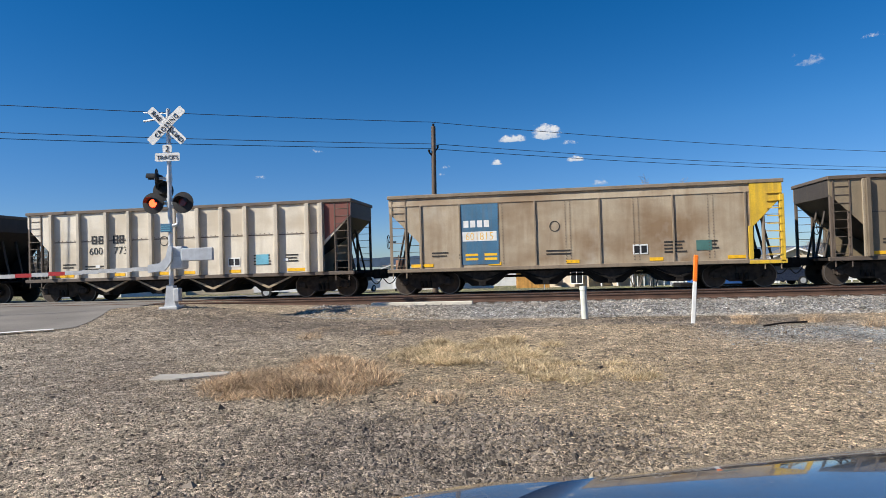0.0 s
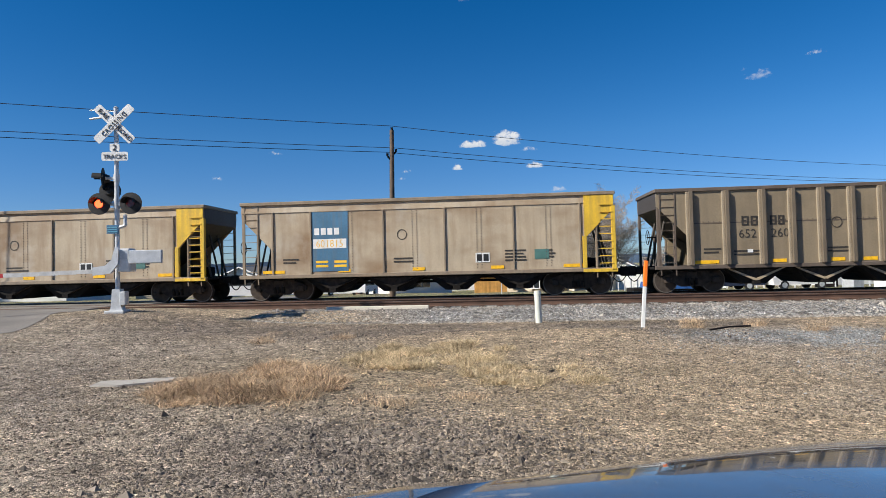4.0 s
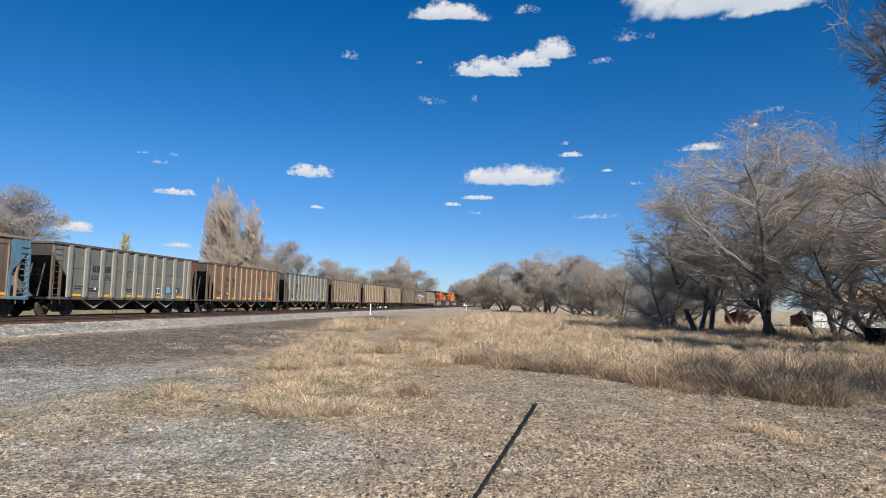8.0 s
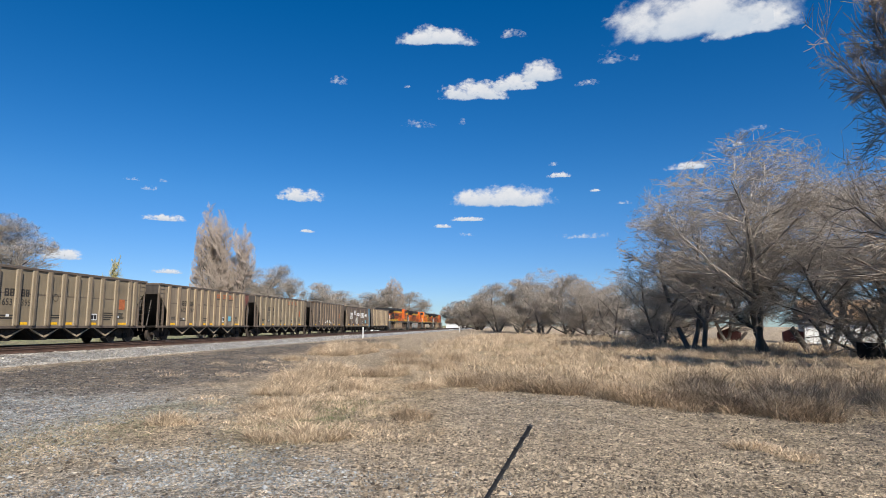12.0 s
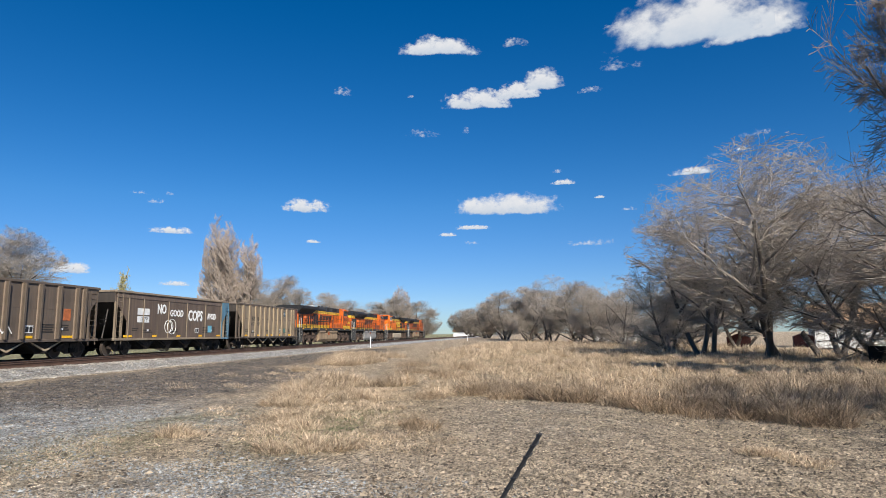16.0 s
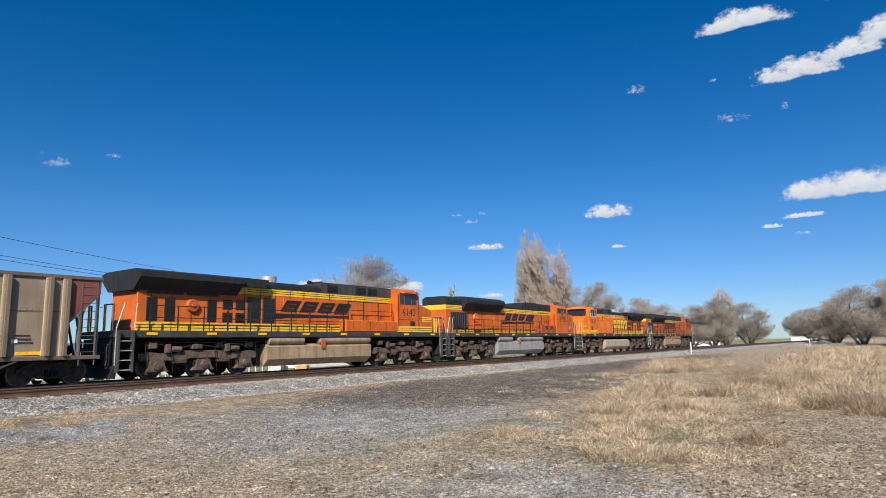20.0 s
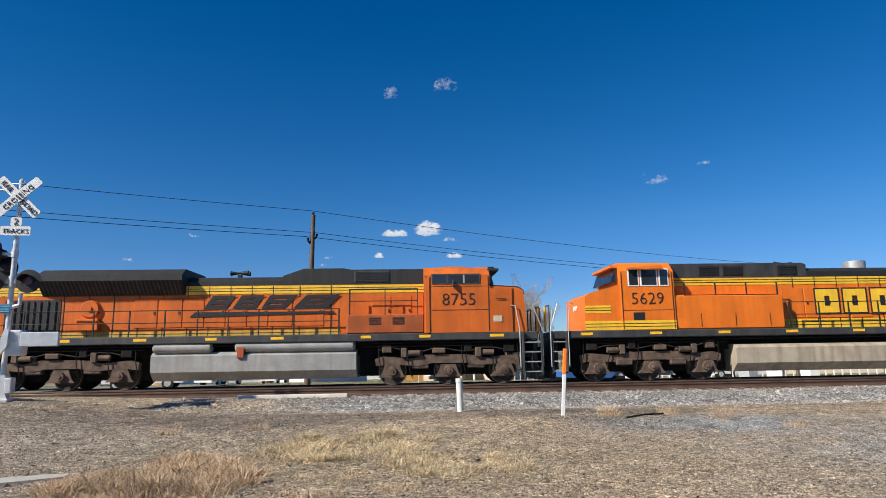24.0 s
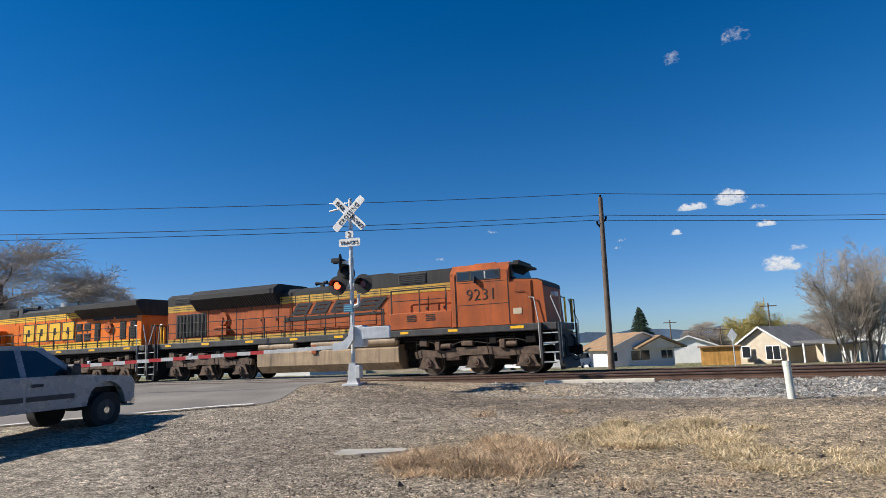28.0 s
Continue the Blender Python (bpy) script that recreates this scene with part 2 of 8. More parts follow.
RIBSHADE = {k: paint(k + "_shaded_rib_paint", c, d) for k, c, d in (("olive", (0.15, 0.118, 0.082), (0.1, 0.075, 0.052)), ("dark", (0.1, 0.076, 0.056), (0.07, 0.052, 0.04)), ("silver", (0.5, 0.44, 0.35), (0.3, 0.235, 0.17)), ("grey", (0.15, 0.148, 0.13), (0.11, 0.1, 0.085)), ("tan", (0.16, 0.12, 0.082), (0.11, 0.08, 0.055)), ("brown", (0.13, 0.085, 0.055), (0.09, 0.06, 0.04)), ("navy", (0.03, 0.033, 0.04), (0.05, 0.045, 0.042)))}
# Coal dust plus the shade under the overhanging ends, put into one dark paint.
COALY_SHADE = paint("shaded_coaly_steel", (0.05, 0.041, 0.034), (0.1, 0.078, 0.058), streak=0.4)
YEND = paint("yellow_car_end", (0.72, 0.46, 0.035), (0.35, 0.22, 0.06))
BEND = paint("blue_car_end", (0.09, 0.21, 0.3), (0.1, 0.1, 0.09))
REND = paint("dull_red_panel", (0.2, 0.055, 0.04), (0.14, 0.08, 0.06))


# ---- mesh helpers ----
class Geo:
    def __init__(self):
        self.v, self.f, self.s = [], [], []

    def add(self, vs, fs, smooth=False):
        o = len(self.v)
        self.v += [tuple(p) for p in vs]
        self.f += [tuple(i + o for i in q) for q in fs]
        self.s += [smooth] * len(fs)
        return self

    def box(self, x0, x1, y0, y1, z0, z1, c=0.0):
        if c <= 0:
            vs = [(x, y, z) for x in (x0, x1) for y in (y0, y1) for z in (z0, z1)]
            return self.add(vs, [(0, 1, 3, 2), (4, 6, 7, 5), (0, 4, 5, 1), (2, 3, 7, 6), (0, 2, 6, 4), (1, 5, 7, 3)])
        c = min(c, (x1 - x0) * 0.45, (y1 - y0) * 0.45, (z1 - z0) * 0.45)
        vs, ix = [], {}
        for i, x in enumerate((x0, x1)):
            for j, y in enumerate((y0, y1)):
                for k, z in enumerate((z0, z1)):
                    sx, sy, sz = (c, -c)[i], (c, -c)[j], (c, -c)[k]
                    for a, p in enumerate(((x, y + sy, z + sz), (x + sx, y, z + sz), (x + sx, y + sy, z))):
                        ix[i, j, k, a] = len(vs)
                        vs.append(p)
        fs = []
        for i in (0, 1):
            q = [ix[i, 0, 0, 0], ix[i, 0, 1, 0], ix[i, 1, 1, 0], ix[i, 1, 0, 0]]
            fs.append(q if i == 0 else q[::-1])
            q = [ix[0, i, 0, 1], ix[1, i, 0, 1], ix[1, i, 1, 1], ix[0, i, 1, 1]]
            fs.append(q if i == 0 else q[::-1])
            q = [ix[0, 0, i, 2], ix[0, 1, i, 2], ix[1, 1, i, 2], ix[1, 0, i, 2]]
            fs.append(q if i == 0 else q[::-1])
        for i in (0, 1):
            for j in (0, 1):
                fs.append((ix[i, j, 0, 0], ix[i, j, 1, 0], ix[i, j, 1, 1], ix[i, j, 0, 1]))
                fs.append((ix[i, 0, j, 0], ix[i, 1, j, 0], ix[i, 1, j, 2], ix[i, 0, j, 2]))
                fs.append((ix[0, i, j, 1], ix[1, i, j, 1], ix[1, i, j, 2], ix[0, i, j, 2]))
                for k in (0, 1):
                    fs.append((ix[i, j, k, 0], ix[i, j, k, 1], ix[i, j, k, 2]))
        return self.add(vs, fs)

    def cyl(self, p0, p1, r0, r1=None, n=10, cap=True, smooth=True):
        r1 = r0 if r1 is None else r1
        p0, p1 = Vector(p0), Vector(p1)
        d = (p1 - p0).normalized()
        u = d.orthogonal().normalized()
        w = d.cross(u)
        vs = []
        for i in range(n):
            a = 2 * math.pi * i / n
            e = u * math.cos(a) + w * math.sin(a)
            vs += [p0 + e * r0, p1 + e * r1]
        fs = [(2 * i, (2 * i + 2) % (2 * n), (2 * i + 3) % (2 * n), 2 * i + 1) for i in range(n)]
        self.add(vs, fs, smooth)
        if cap:
            self.add([vs[2 * i] for i in range(n)], [tuple(range(n))[::-1]])
            self.add([vs[2 * i + 1] for i in range(n)], [tuple(range(n))])
        return self

    def prism(self, poly, axis, a0, a1):
        n = len(poly)
        mk = {"y": lambda u, v, a: (u, a, v), "x": lambda u, v, a: (a, u, v), "z": lambda u, v, a: (u, v, a)}[axis]
        vs = [mk(u, v, a0) for u, v in poly] + [mk(u, v, a1) for u, v in poly]
        fs = [tuple(range(n))[::-1], tuple(range(n, 2 * n))] + [(i, (i + 1) % n, n + (i + 1) % n, n + i) for i in range(n)]
        return self.add(vs, fs)

    def path(self, pts, r, n=6):
        for a, b in zip(pts, pts[1:]):
            self.cyl(a, b, r, n=n)
        return self

    def put(self, other, m):
        return self.add([m @ Vector(p) for p in other.v], other.f, False) if not other.s or not any(other.s) else self._put(other, m)

    def _put(self, other, m):
        o = len(self.v)
        self.v += [tuple(m @ Vector(p)) for p in other.v]
        self.f += [tuple(i + o for i in q) for q in other.f]
        self.s += other.s
        return self

    def mesh(self, name):
        me = bpy.data.meshes.new(name)
        me.from_pydata(self.v, [], self.f)
        me.polygons.foreach_set("use_smooth", self.s)
        me.update()
        bm = bmesh.new()
        bm.from_mesh(me)
        bmesh.ops.recalc_face_normals(bm, faces=bm.faces)
        bm.to_mesh(me)
        bm.free()
        return me


def part(name, geo, material, parent=None, label="", m=None):
    """One mesh object from a Geo or a ready mesh, under a thing or a part."""
    me = geo.mesh(name) if isinstance(geo, Geo) else geo
    if material and not me.materials:
        me.materials.append(material)
    ob = new(name, me)
    if m is not None:
        ob.matrix_basis = m
    ob.parent = parent
    if label:
        tagged(ob, label)
    return ob


def thing(name, m, label, category, group=""):
    ob = new(name)
    ob.matrix_basis = m
    ob.empty_display_size = 0.2
    return tagged(ob, label, category, group)


def repaint(ob, material):
    if ob.type == "MESH" and ob.material_slots:
        ob.material_slots[0].link = "OBJECT"
        ob.material_slots[0].material = material


FONT = {}


def words(text):
    """A flat mesh of a text, one unit high, centred on its base line, reading along +x and facing -y."""
    if text not in FONT:
        cu = bpy.data.curves.new("writing", "FONT")
        cu.body, cu.align_x, cu.resolution_u, cu.extrude, cu.offset = text, "CENTER", 2, 0.006, (0.028 if text in ("NO", "GOOD", "COPS", "AVOID") else -0.014)
        ob = new("writing", cu)
        bpy.context.view_layer.update()
        me = bpy.data.meshes.new_from_object(ob.evaluated_get(bpy.context.evaluated_depsgraph_get()))
        bpy.data.objects.remove(ob)
        me.transform(Matrix.Rotation(radians(90), 4, "X"))
        FONT[text] = me
    return FONT[text]


for w in ("8755", "9231", "6140", "5629", "RAIL", "ROAD", "CROSSING", "2", "TRACKS", "652", "260", "092", "653", "244", "600", "773", "601815", "601835", "395", "NO", "GOOD", "COPS", "AVOID", "D", "1879"):
    words(w)


def writing(text, h, x, y, z, material, parent, name="lettering", bold=1.0, turn=0):
    me = words(text).copy()
    me.materials.clear()
    return part(name, me, material, parent, "", pose(x, y, z, 0, 0, turn) @ Matrix.Diagonal((h * bold, 1, h, 1)))


# ---- the ground ----
def sm(a, b, x):
    t = min(1.0, max(0.0, (x - a) / (b - a)))
    return t * t * (3 - 2 * t)


def road_z(y):
    if y < 26.6:
        return 0.58 * sm(1.0, 17.0, y) - 0.2 * sm(20.6, 22.2, y)
    return 0.38 - 0.036 * max(0.0, y - 29.0) - 0.2 * sm(26.6, 31.0, y)


def gz(x, y):
    """Height of the ground."""
    if y < 27.0:
        z = 0.12 * sm(7.0, 15.0, y)
        z += 0.13 * math.exp(-(((x - 2.2) / 3.0) ** 2 + ((y - 12.9) / 1.1) ** 2))
        bed = 0.40 * sm(16.3, 17.9, y) - 0.13 * sm(21.6, 22.4, y)
        z = max(z, bed) if y > 16.3 else z
    else:
        z = 0.27 - 0.23 * sm(27.0, 28.8, y) - 0.036 * min(max(0.0, y - 30.0), 70.0)
    z += 0.05 * noise.noise(Vector((x * 0.25, y * 0.25, 0))) * (1.0 if y < 16 else 0.3)
    w = 1 - sm(-11.5, -5.5, x)
    z = z * (1 - w) + (road_z(y) - 0.03) * w
    z += 0.27 * math.exp(-(((x + 8.6) / 3.2) ** 2 + ((y - 15.6) / 1.5) ** 2))
    return z


def spread(*runs):
    out = []
    for a, b, step in runs:
        n = max(1, round((b - a) / step))
        out += [a + (b - a) * i / n for i in range(n)]
    return out + [runs[-1][1]]


def ground_material():
    m = bpy.data.materials.new("gravelly_ground")
    m.use_nodes = True
    t = m.node_tree
    n, l = t.nodes, t.links
    b = n["Principled BSDF"]
    b.inputs["Roughness"].default_value = 0.95
    b.inputs["Specular IOR Level"].default_value = 0.2
    co = n.new("ShaderNodeTexCoord")
    sep = n.new("ShaderNodeSeparateXYZ")
    l.new(co.outputs["Object"], sep.inputs[0])

    def mth(op, a, c=None, d=None):
        k = n.new("ShaderNodeMath")
        k.operation = op
        for i, v in enumerate((a, c, d)):
            if v is None:
                continue
            if isinstance(v, (int, float)):
                k.inputs[i].default_value = v
            else:
                l.new(v, k.inputs[i])
        return k.outputs[0]

    def nz(sc, det=4.0, rough=0.5):
        k = n.new("ShaderNodeTexNoise")
        k.inputs["Scale"].default_value = sc
        k.inputs["Detail"].default_value = det
        k.inputs["Roughness"].default_value = rough
        l.new(co.outputs["Object"], k.inputs[0])
        return k.outputs["Fac"]

    def rng(src, lo, hi, a=0.0, c=1.0):
        k = n.new("ShaderNodeMapRange")
        k.inputs[1].default_value, k.inputs[2].default_value, k.inputs[3].default_value, k.inputs[4].default_value = lo, hi, a, c
        l.new(src, k.inputs[0])
        return k.outputs[0]

    def mix(fac, a, c, kind="MIX"):
        k = n.new("ShaderNodeMix")
        k.data_type, k.blend_type = "RGBA", kind
        for sock, v in ((k.inputs[0], fac), (k.inputs[6], a), (k.inputs[7], c)):
            if isinstance(v, (int, float)):
                sock.default_value = v
            elif isinstance(v, tuple):
                sock.default_value = (*v, 1)
            else:
                l.new(v, sock)
        return k.outputs[2]

    wob = nz(0.55, 5.0, 0.6)
    wob2 = nz(2.5, 4.0, 0.6)

    def patch(cx, cy, rx, ry, edge=0.25, amount=1.0):
        """A patch of another soil with a ragged rim."""
        dx = mth("DIVIDE", mth("SUBTRACT", sep.outputs[0], cx), rx)
        dy = mth("DIVIDE", mth("SUBTRACT", sep.outputs[1], cy), ry)
        d = mth("SQRT", mth("ADD", mth("MULTIPLY", dx, dx), mth("MULTIPLY", dy, dy)))
        d = mth("ADD", d, mth("MULTIPLY", mth("SUBTRACT", wob, 0.5), 1.3))
        d = mth("ADD", d, mth("MULTIPLY", mth("SUBTRACT", wob2, 0.5), 0.5))
        return rng(d, 1 - edge, 1 + edge, amount, 0.0)

    def cells(scale):
        k = n.new("ShaderNodeTexVoronoi")
        k.inputs["Scale"].default_value = scale
        l.new(co.outputs["Object"], k.inputs[0])
        return k

    peb, peb2 = cells(26.0), cells(75.0)
    sepc = n.new("ShaderNodeSeparateColor")
    l.new(peb.outputs["Color"], sepc.inputs[0])
    sepc2 = n.new("ShaderNodeSeparateColor")
    l.new(peb2.outputs["Color"], sepc2.inputs[0])
    big, mid = nz(0.35, 6.0, 0.6), nz(6.0, 6.0, 0.65)
    col = mix(rng(big, 0.35, 0.65), (0.42, 0.325, 0.22), (0.33, 0.262, 0.185))
    # grey worn lane near the road, dark gravel, pale crushed stone, black cinders, straw litter
    col = mix(patch(-9, 6.5, 8.5, 7.5, 0.35, 0.9), col, (0.35, 0.302, 0.242))
    col = mix(patch(-6.5, 11.2, 3.6, 2.2, 0.5, 0.7), col, (0.33, 0.275, 0.215))
    col = mix(patch(2, 4.0, 8, 2.6, 0.5, 0.55), col, (0.38, 0.305, 0.22))
    col = mix(patch(-3.2, 14.6, 6.5, 1.35, 0.4, 0.85), col, (0.185, 0.152, 0.123))
    col = mix(patch(-5.0, 8.0, 2.4, 1.6, 0.6, 0.6), col, (0.23, 0.192, 0.158))
    col = mix(patch(-0.3, 4.6, 2.3, 1.3, 0.45, 0.85), col, (0.2, 0.168, 0.138))
    col = mix(patch(3.4, 6.6, 3.2, 2.9, 0.45, 0.85), col, (0.4, 0.31, 0.205))
    col = mix(patch(2.0, 13.1, 2.7, 1.15, 0.3, 0.95), col, (0.43, 0.335, 0.225))
    col = mix(patch(9, -4.5, 9, 4.5, 0.5, 0.7), col, (0.34, 0.28, 0.205))
    col = mix(patch(14.5, -1.5, 3.0, 1.6, 0.6, 0.6), col, (0.25, 0.235, 0.21))
    stone = mix(rng(sepc.outputs[0], 0, 1), (0.15, 0.16, 0.165), (0.37, 0.375, 0.365))
    blue = mth("MAXIMUM", mth("MAXIMUM", patch(11.2, 8.2, 4.2, 3.6, 0.6, 0.9), patch(8.0, 3.0, 1.3, 2.4, 0.9, 0.6)), mth("MAXIMUM", patch(6.8, 12.6, 2.4, 1.6, 0.4, 0.85), patch(12.5, 4.9, 2.0, 1.2, 0.5, 0.7)))
    col = mix(blue, col, stone)
    black = mth("MAXIMUM", mth("MAXIMUM", patch(22.5, 11.2, 9.5, 4.0, 0.28), patch(46, 13.2, 24, 2.6, 0.3)), mth("MAXIMUM", patch(4.8, 15.2, 2.6, 0.9, 0.4, 0.9), patch(5.0, 13.1, 1.5, 0.75, 0.4, 0.9)))
    cinder = mix(rng(sepc.outputs[1], 0, 1), (0.028, 0.025, 0.024), (0.105, 0.093, 0.085))
    ragged = rng(mth("ADD", mth("MULTIPLY", wob2, 0.6), mth("MULTIPLY", mid, 0.5)), 0.38, 0.62, 1.0, 0.55)
    col = mix(mth("MULTIPLY", black, ragged), col, cinder)
    straw = mth("MAXIMUM", mth("MAXIMUM", patch(14.5, 2.8, 5.0, 2.0, 0.5, 0.75), patch(45, -8, 30, 12, 0.3, 0.8)), mth("MAXIMUM", patch(-1.2, 9.0, 3.6, 2.2, 0.6, 0.6), patch(10.4, 4.9, 2.6, 1.5, 0.6, 0.6)))
    col = mix(straw, col, (0.33, 0.255, 0.15))
    col = mix(patch(12.4, 2.5, 2.6, 0.9, 0.6, 0.65), col, (0.09, 0.115, 0.05))
    col = mix(patch(11.0, 5.6, 2.8, 0.8, 0.7, 0.5), col, (0.13, 0.15, 0.075))
    # crushed stone of the track bed
    yb = mth("ADD", sep.outputs[1], mth("MULTIPLY", mth("SUBTRACT", wob2, 0.5), 1.1))
    bed = mth("MULTIPLY", rng(yb, 16.2, 16.7), rng(yb, 28.6, 28.2))
    bed = mth("MULTIPLY", bed, rng(mth("ADD", sep.outputs[0], mth("MULTIPLY", wob, 3.0)), -2.5, 0.5))
    bedstone = mix(rng(sepc.outputs[1], 0, 1), (0.16, 0.155, 0.15), (0.43, 0.42, 0.4))
    col = mix(bed, col, bedstone)
    # far side: dry lawn and lots
    far = rng(mth("ADD", sep.outputs[1], mth("MULTIPLY", wob, 4.0)), 30.5, 33.0)
    col = mix(far, col, mix(rng(big, 0.4, 0.6), (0.19, 0.2, 0.085), (0.27, 0.22, 0.14)))
    spot = n.new("ShaderNodeSeparateColor")
    l.new(cells(13.0).outputs["Color"], spot.inputs[0])
    grain0 = mth("MULTIPLY", rng(spot.outputs[0], 0, 1, 0.7, 1.26), rng(sepc.outputs[2], 0, 1, 0.6, 1.34))
    grain = mth("MULTIPLY", grain0, mth("MULTIPLY", rng(sepc2.outputs[0], 0, 1, 0.5, 1.5), rng(mid, 0.3, 0.7, 0.66, 1.34)))
    kk = n.new("ShaderNodeCombineColor")
    for i in range(3):
        l.new(grain, kk.inputs[i])
    col = mix(1.0, col, kk.outputs[0], "MULTIPLY")
    clod = n.new("ShaderNodeCombineColor")
    lumps = mth("MULTIPLY", rng(nz(1.9, 9.0, 0.72), 0.34, 0.64, 0.72, 1.42), rng(nz(14.0, 4.0, 0.6), 0.32, 0.6, 0.72, 1.2))
    for i in range(3):
        l.new(lumps, clod.inputs[i])
    col = mix(1.0, col, clod.outputs[0], "MULTIPLY")
    speck = n.new("ShaderNodeCombineColor")
    dots = mth("MULTIPLY", rng(nz(21.0, 2.0, 0.5), 0.58, 0.66, 1.0, 0.42), rng(nz(27.0, 2.0, 0.5), 0.6, 0.68, 1.0, 1.5))
    dots = mth("MULTIPLY", dots, rng(nz(7.5, 3.0, 0.6), 0.6, 0.7, 1.0, 0.62))
    for i in range(3):
        l.new(mth("MULTIPLY", dots, 1.06), speck.inputs[i])
    col = mix(1.0, col, speck.outputs[0], "MULTIPLY")
    l.new(col, b.inputs["Base Color"])
    h = mth("ADD", mth("MULTIPLY", rng(peb.outputs["Distance"], 0, 0.7, 1, 0), 0.6), mth("MULTIPLY", rng(peb2.outputs["Distance"], 0, 0.7, 1, 0), 0.35))
    h = mth("ADD", h, mth("MULTIPLY", mid, 0.8))
    k = n.new("ShaderNodeBump")
    k.inputs["Strength"].default_value = 1.0
    k.inputs["Distance"].default_value = 0.05
    l.new(h, k.inputs["Height"])
    l.new(k.outputs[0], b.inputs["Normal"])
    return m


GROUND = ground_material()
ASPHALT = mat("worn_asphalt", (0.19, 0.172, 0.15), 0.92, 0, 0.24, 0.6, 28, 0.6, dirt=(0.145, 0.13, 0.112))
CONCRETE = mat("old_concrete", (0.44, 0.41, 0.36), 0.9, 0, 0.15, 2, 50, 0.3, dirt=(0.34, 0.3, 0.25))
LINE = mat("worn_road_paint", (0.62, 0.61, 0.57), 0.8, 0, 0.2, 3, 40, 0.1, dirt=(0.3, 0.28, 0.25))


def sheet(name, xs, ys, zf, material):
    vs = [(x, y, zf(x, y)) for y in ys for x in xs]
    nx = len(xs)
    fs = [(j * nx + i, j * nx + i + 1, (j + 1) * nx + i + 1, (j + 1) * nx + i) for j in range(len(ys) - 1) for i in range(nx - 1)]
    me = bpy.data.meshes.new(name)
    me.from_pydata(vs, [], fs)
    me.polygons.foreach_set("use_smooth", [True] * len(fs))
    me.materials.append(material)
    return new(name, me)


xs = spread((-4000, -400, 900), (-400, -60, 42), (-60, -16, 2.0), (-16, 24, 0.33), (24, 80, 1.2), (80, 400, 20), (400, 4000, 600))
ys = spread((-4000, -300, 900), (-300, -30, 30), (-30, -8, 1.5), (-8, 16, 0.3), (16, 18.2, 0.15), (18.2, 26.8, 0.6), (26.8, 29.2, 0.3), (29.2, 100, 4), (100, 400, 40), (400, 4000, 600))
tagged(sheet("ground", xs, ys, gz, GROUND), "dry gravelly ground with pale stone and black cinders", "ground", kind="structure")


# the road over the tracks
def road_edge(y):
    pts = ((-30, -60.0), (0, -28.0), (9.5, -14.2), (12.3, -10.4), (13.2, -10.6), (17, -12.2), (30, -13.5), (60, -15))
    for (y0, x0), (y1, x1) in zip(pts, pts[1:]):
        if y <= y1:
            return x0 + (x1 - x0) * (y - y0) / (y1 - y0)
    return -15


def strip(name, ylist, left, right, zf, material, label, cat, nx=8):
    vs = []
    for y in ylist:
        a, b = left(y), right(y)
        for i in range(nx + 1):
            x = a + (b - a) * i / nx
            vs.append((x, y, zf(x, y)))
    fs = [(j * (nx + 1) + i, j * (nx + 1) + i + 1, (j + 1) * (nx + 1) + i + 1, (j + 1) * (nx + 1) + i) for j in range(len(ylist) - 1) for i in range(nx)]
    me = bpy.data.meshes.new(name)
    me.from_pydata(vs, [], fs)
    me.materials.append(material)
    return tagged(new(name, me), label, cat, kind="structure")


rag = lambda y: road_edge(y) + 0.25 * noise.noise(Vector((y * 1.3, 3, 0)))
strip("road", spread((0, 2, 2), (2, 18.2, 0.3)), lambda y: -45, rag, lambda x, y: gz(x, y) + 0.012 + 0.018 * min(1.0, max(0.0, rag(y) - x)) + min(1.0, max(0.0, (rag(y) - x) / 5.0)) * (max(gz(x, y), road_z(y)) - gz(x, y)), ASPHALT, "grey worn asphalt road up to the rail crossing", "road", 40)
strip("road", spread((25.6, 60, 1.5)), lambda y: -24, lambda y: -14, lambda x, y: max(gz(x, y), road_z(y)) + 0.03, ASPHALT, "grey asphalt road beyond the tracks", "road", 10)

line = Geo()
a, b = Vector((-10.55, 12.0)), Vector((-17.6, 6.9))
for i in range(14):
    p, q = a.lerp(b, i / 14), a.lerp(b, (i + 1) / 14)
    s = Vector((0.68, -0.74)) * 0.09
    zz = lambda v: gz(v.x, v.y) + 0.045 + min(1.0, max(0.0, (rag(v.y) - v.x) / 5.0)) * (max(gz(v.x, v.y), road_z(v.y)) - gz(v.x, v.y))
    line.add([(v.x, v.y, zz(v)) for v in (p + s, q + s, q - s, p - s)], [(0, 1, 2, 3)])
tagged(part("road_line", line, LINE), "worn white painted road edge line", "road marking", kind="structure")

slab = Geo()
slab.prism([(-5.42, 7.95), (-5.0, 7.99), (-4.55, 8.22), (-4.36, 8.36), (-4.42, 8.62), (-4.75, 8.55), (-5.1, 8.4), (-5.5, 8.35)], "z", -0.08, 0.035)
tagged(part("concrete_slab", slab, CONCRETE), "pale broken concrete slab lying in the gravel", "slab")

# ---- the two tracks ----
TRACKS = (("near", 19.7, 0.60), ("far", 24.0, 0.49))


def rail_profile(yc, top):
    w = [(-0.07, -0.172), (0.07, -0.172), (0.07, -0.16), (0.012, -0.13), (0.012, -0.045), (0.036, -0.035), (0.036, -0.004), (0.026, 0), (-0.026, 0), (-0.036, -0.004), (-0.036, -0.035), (-0.012, -0.045), (-0.012, -0.13), (-0.07, -0.16)]
    return [(yc + u, top + v) for u, v in w]


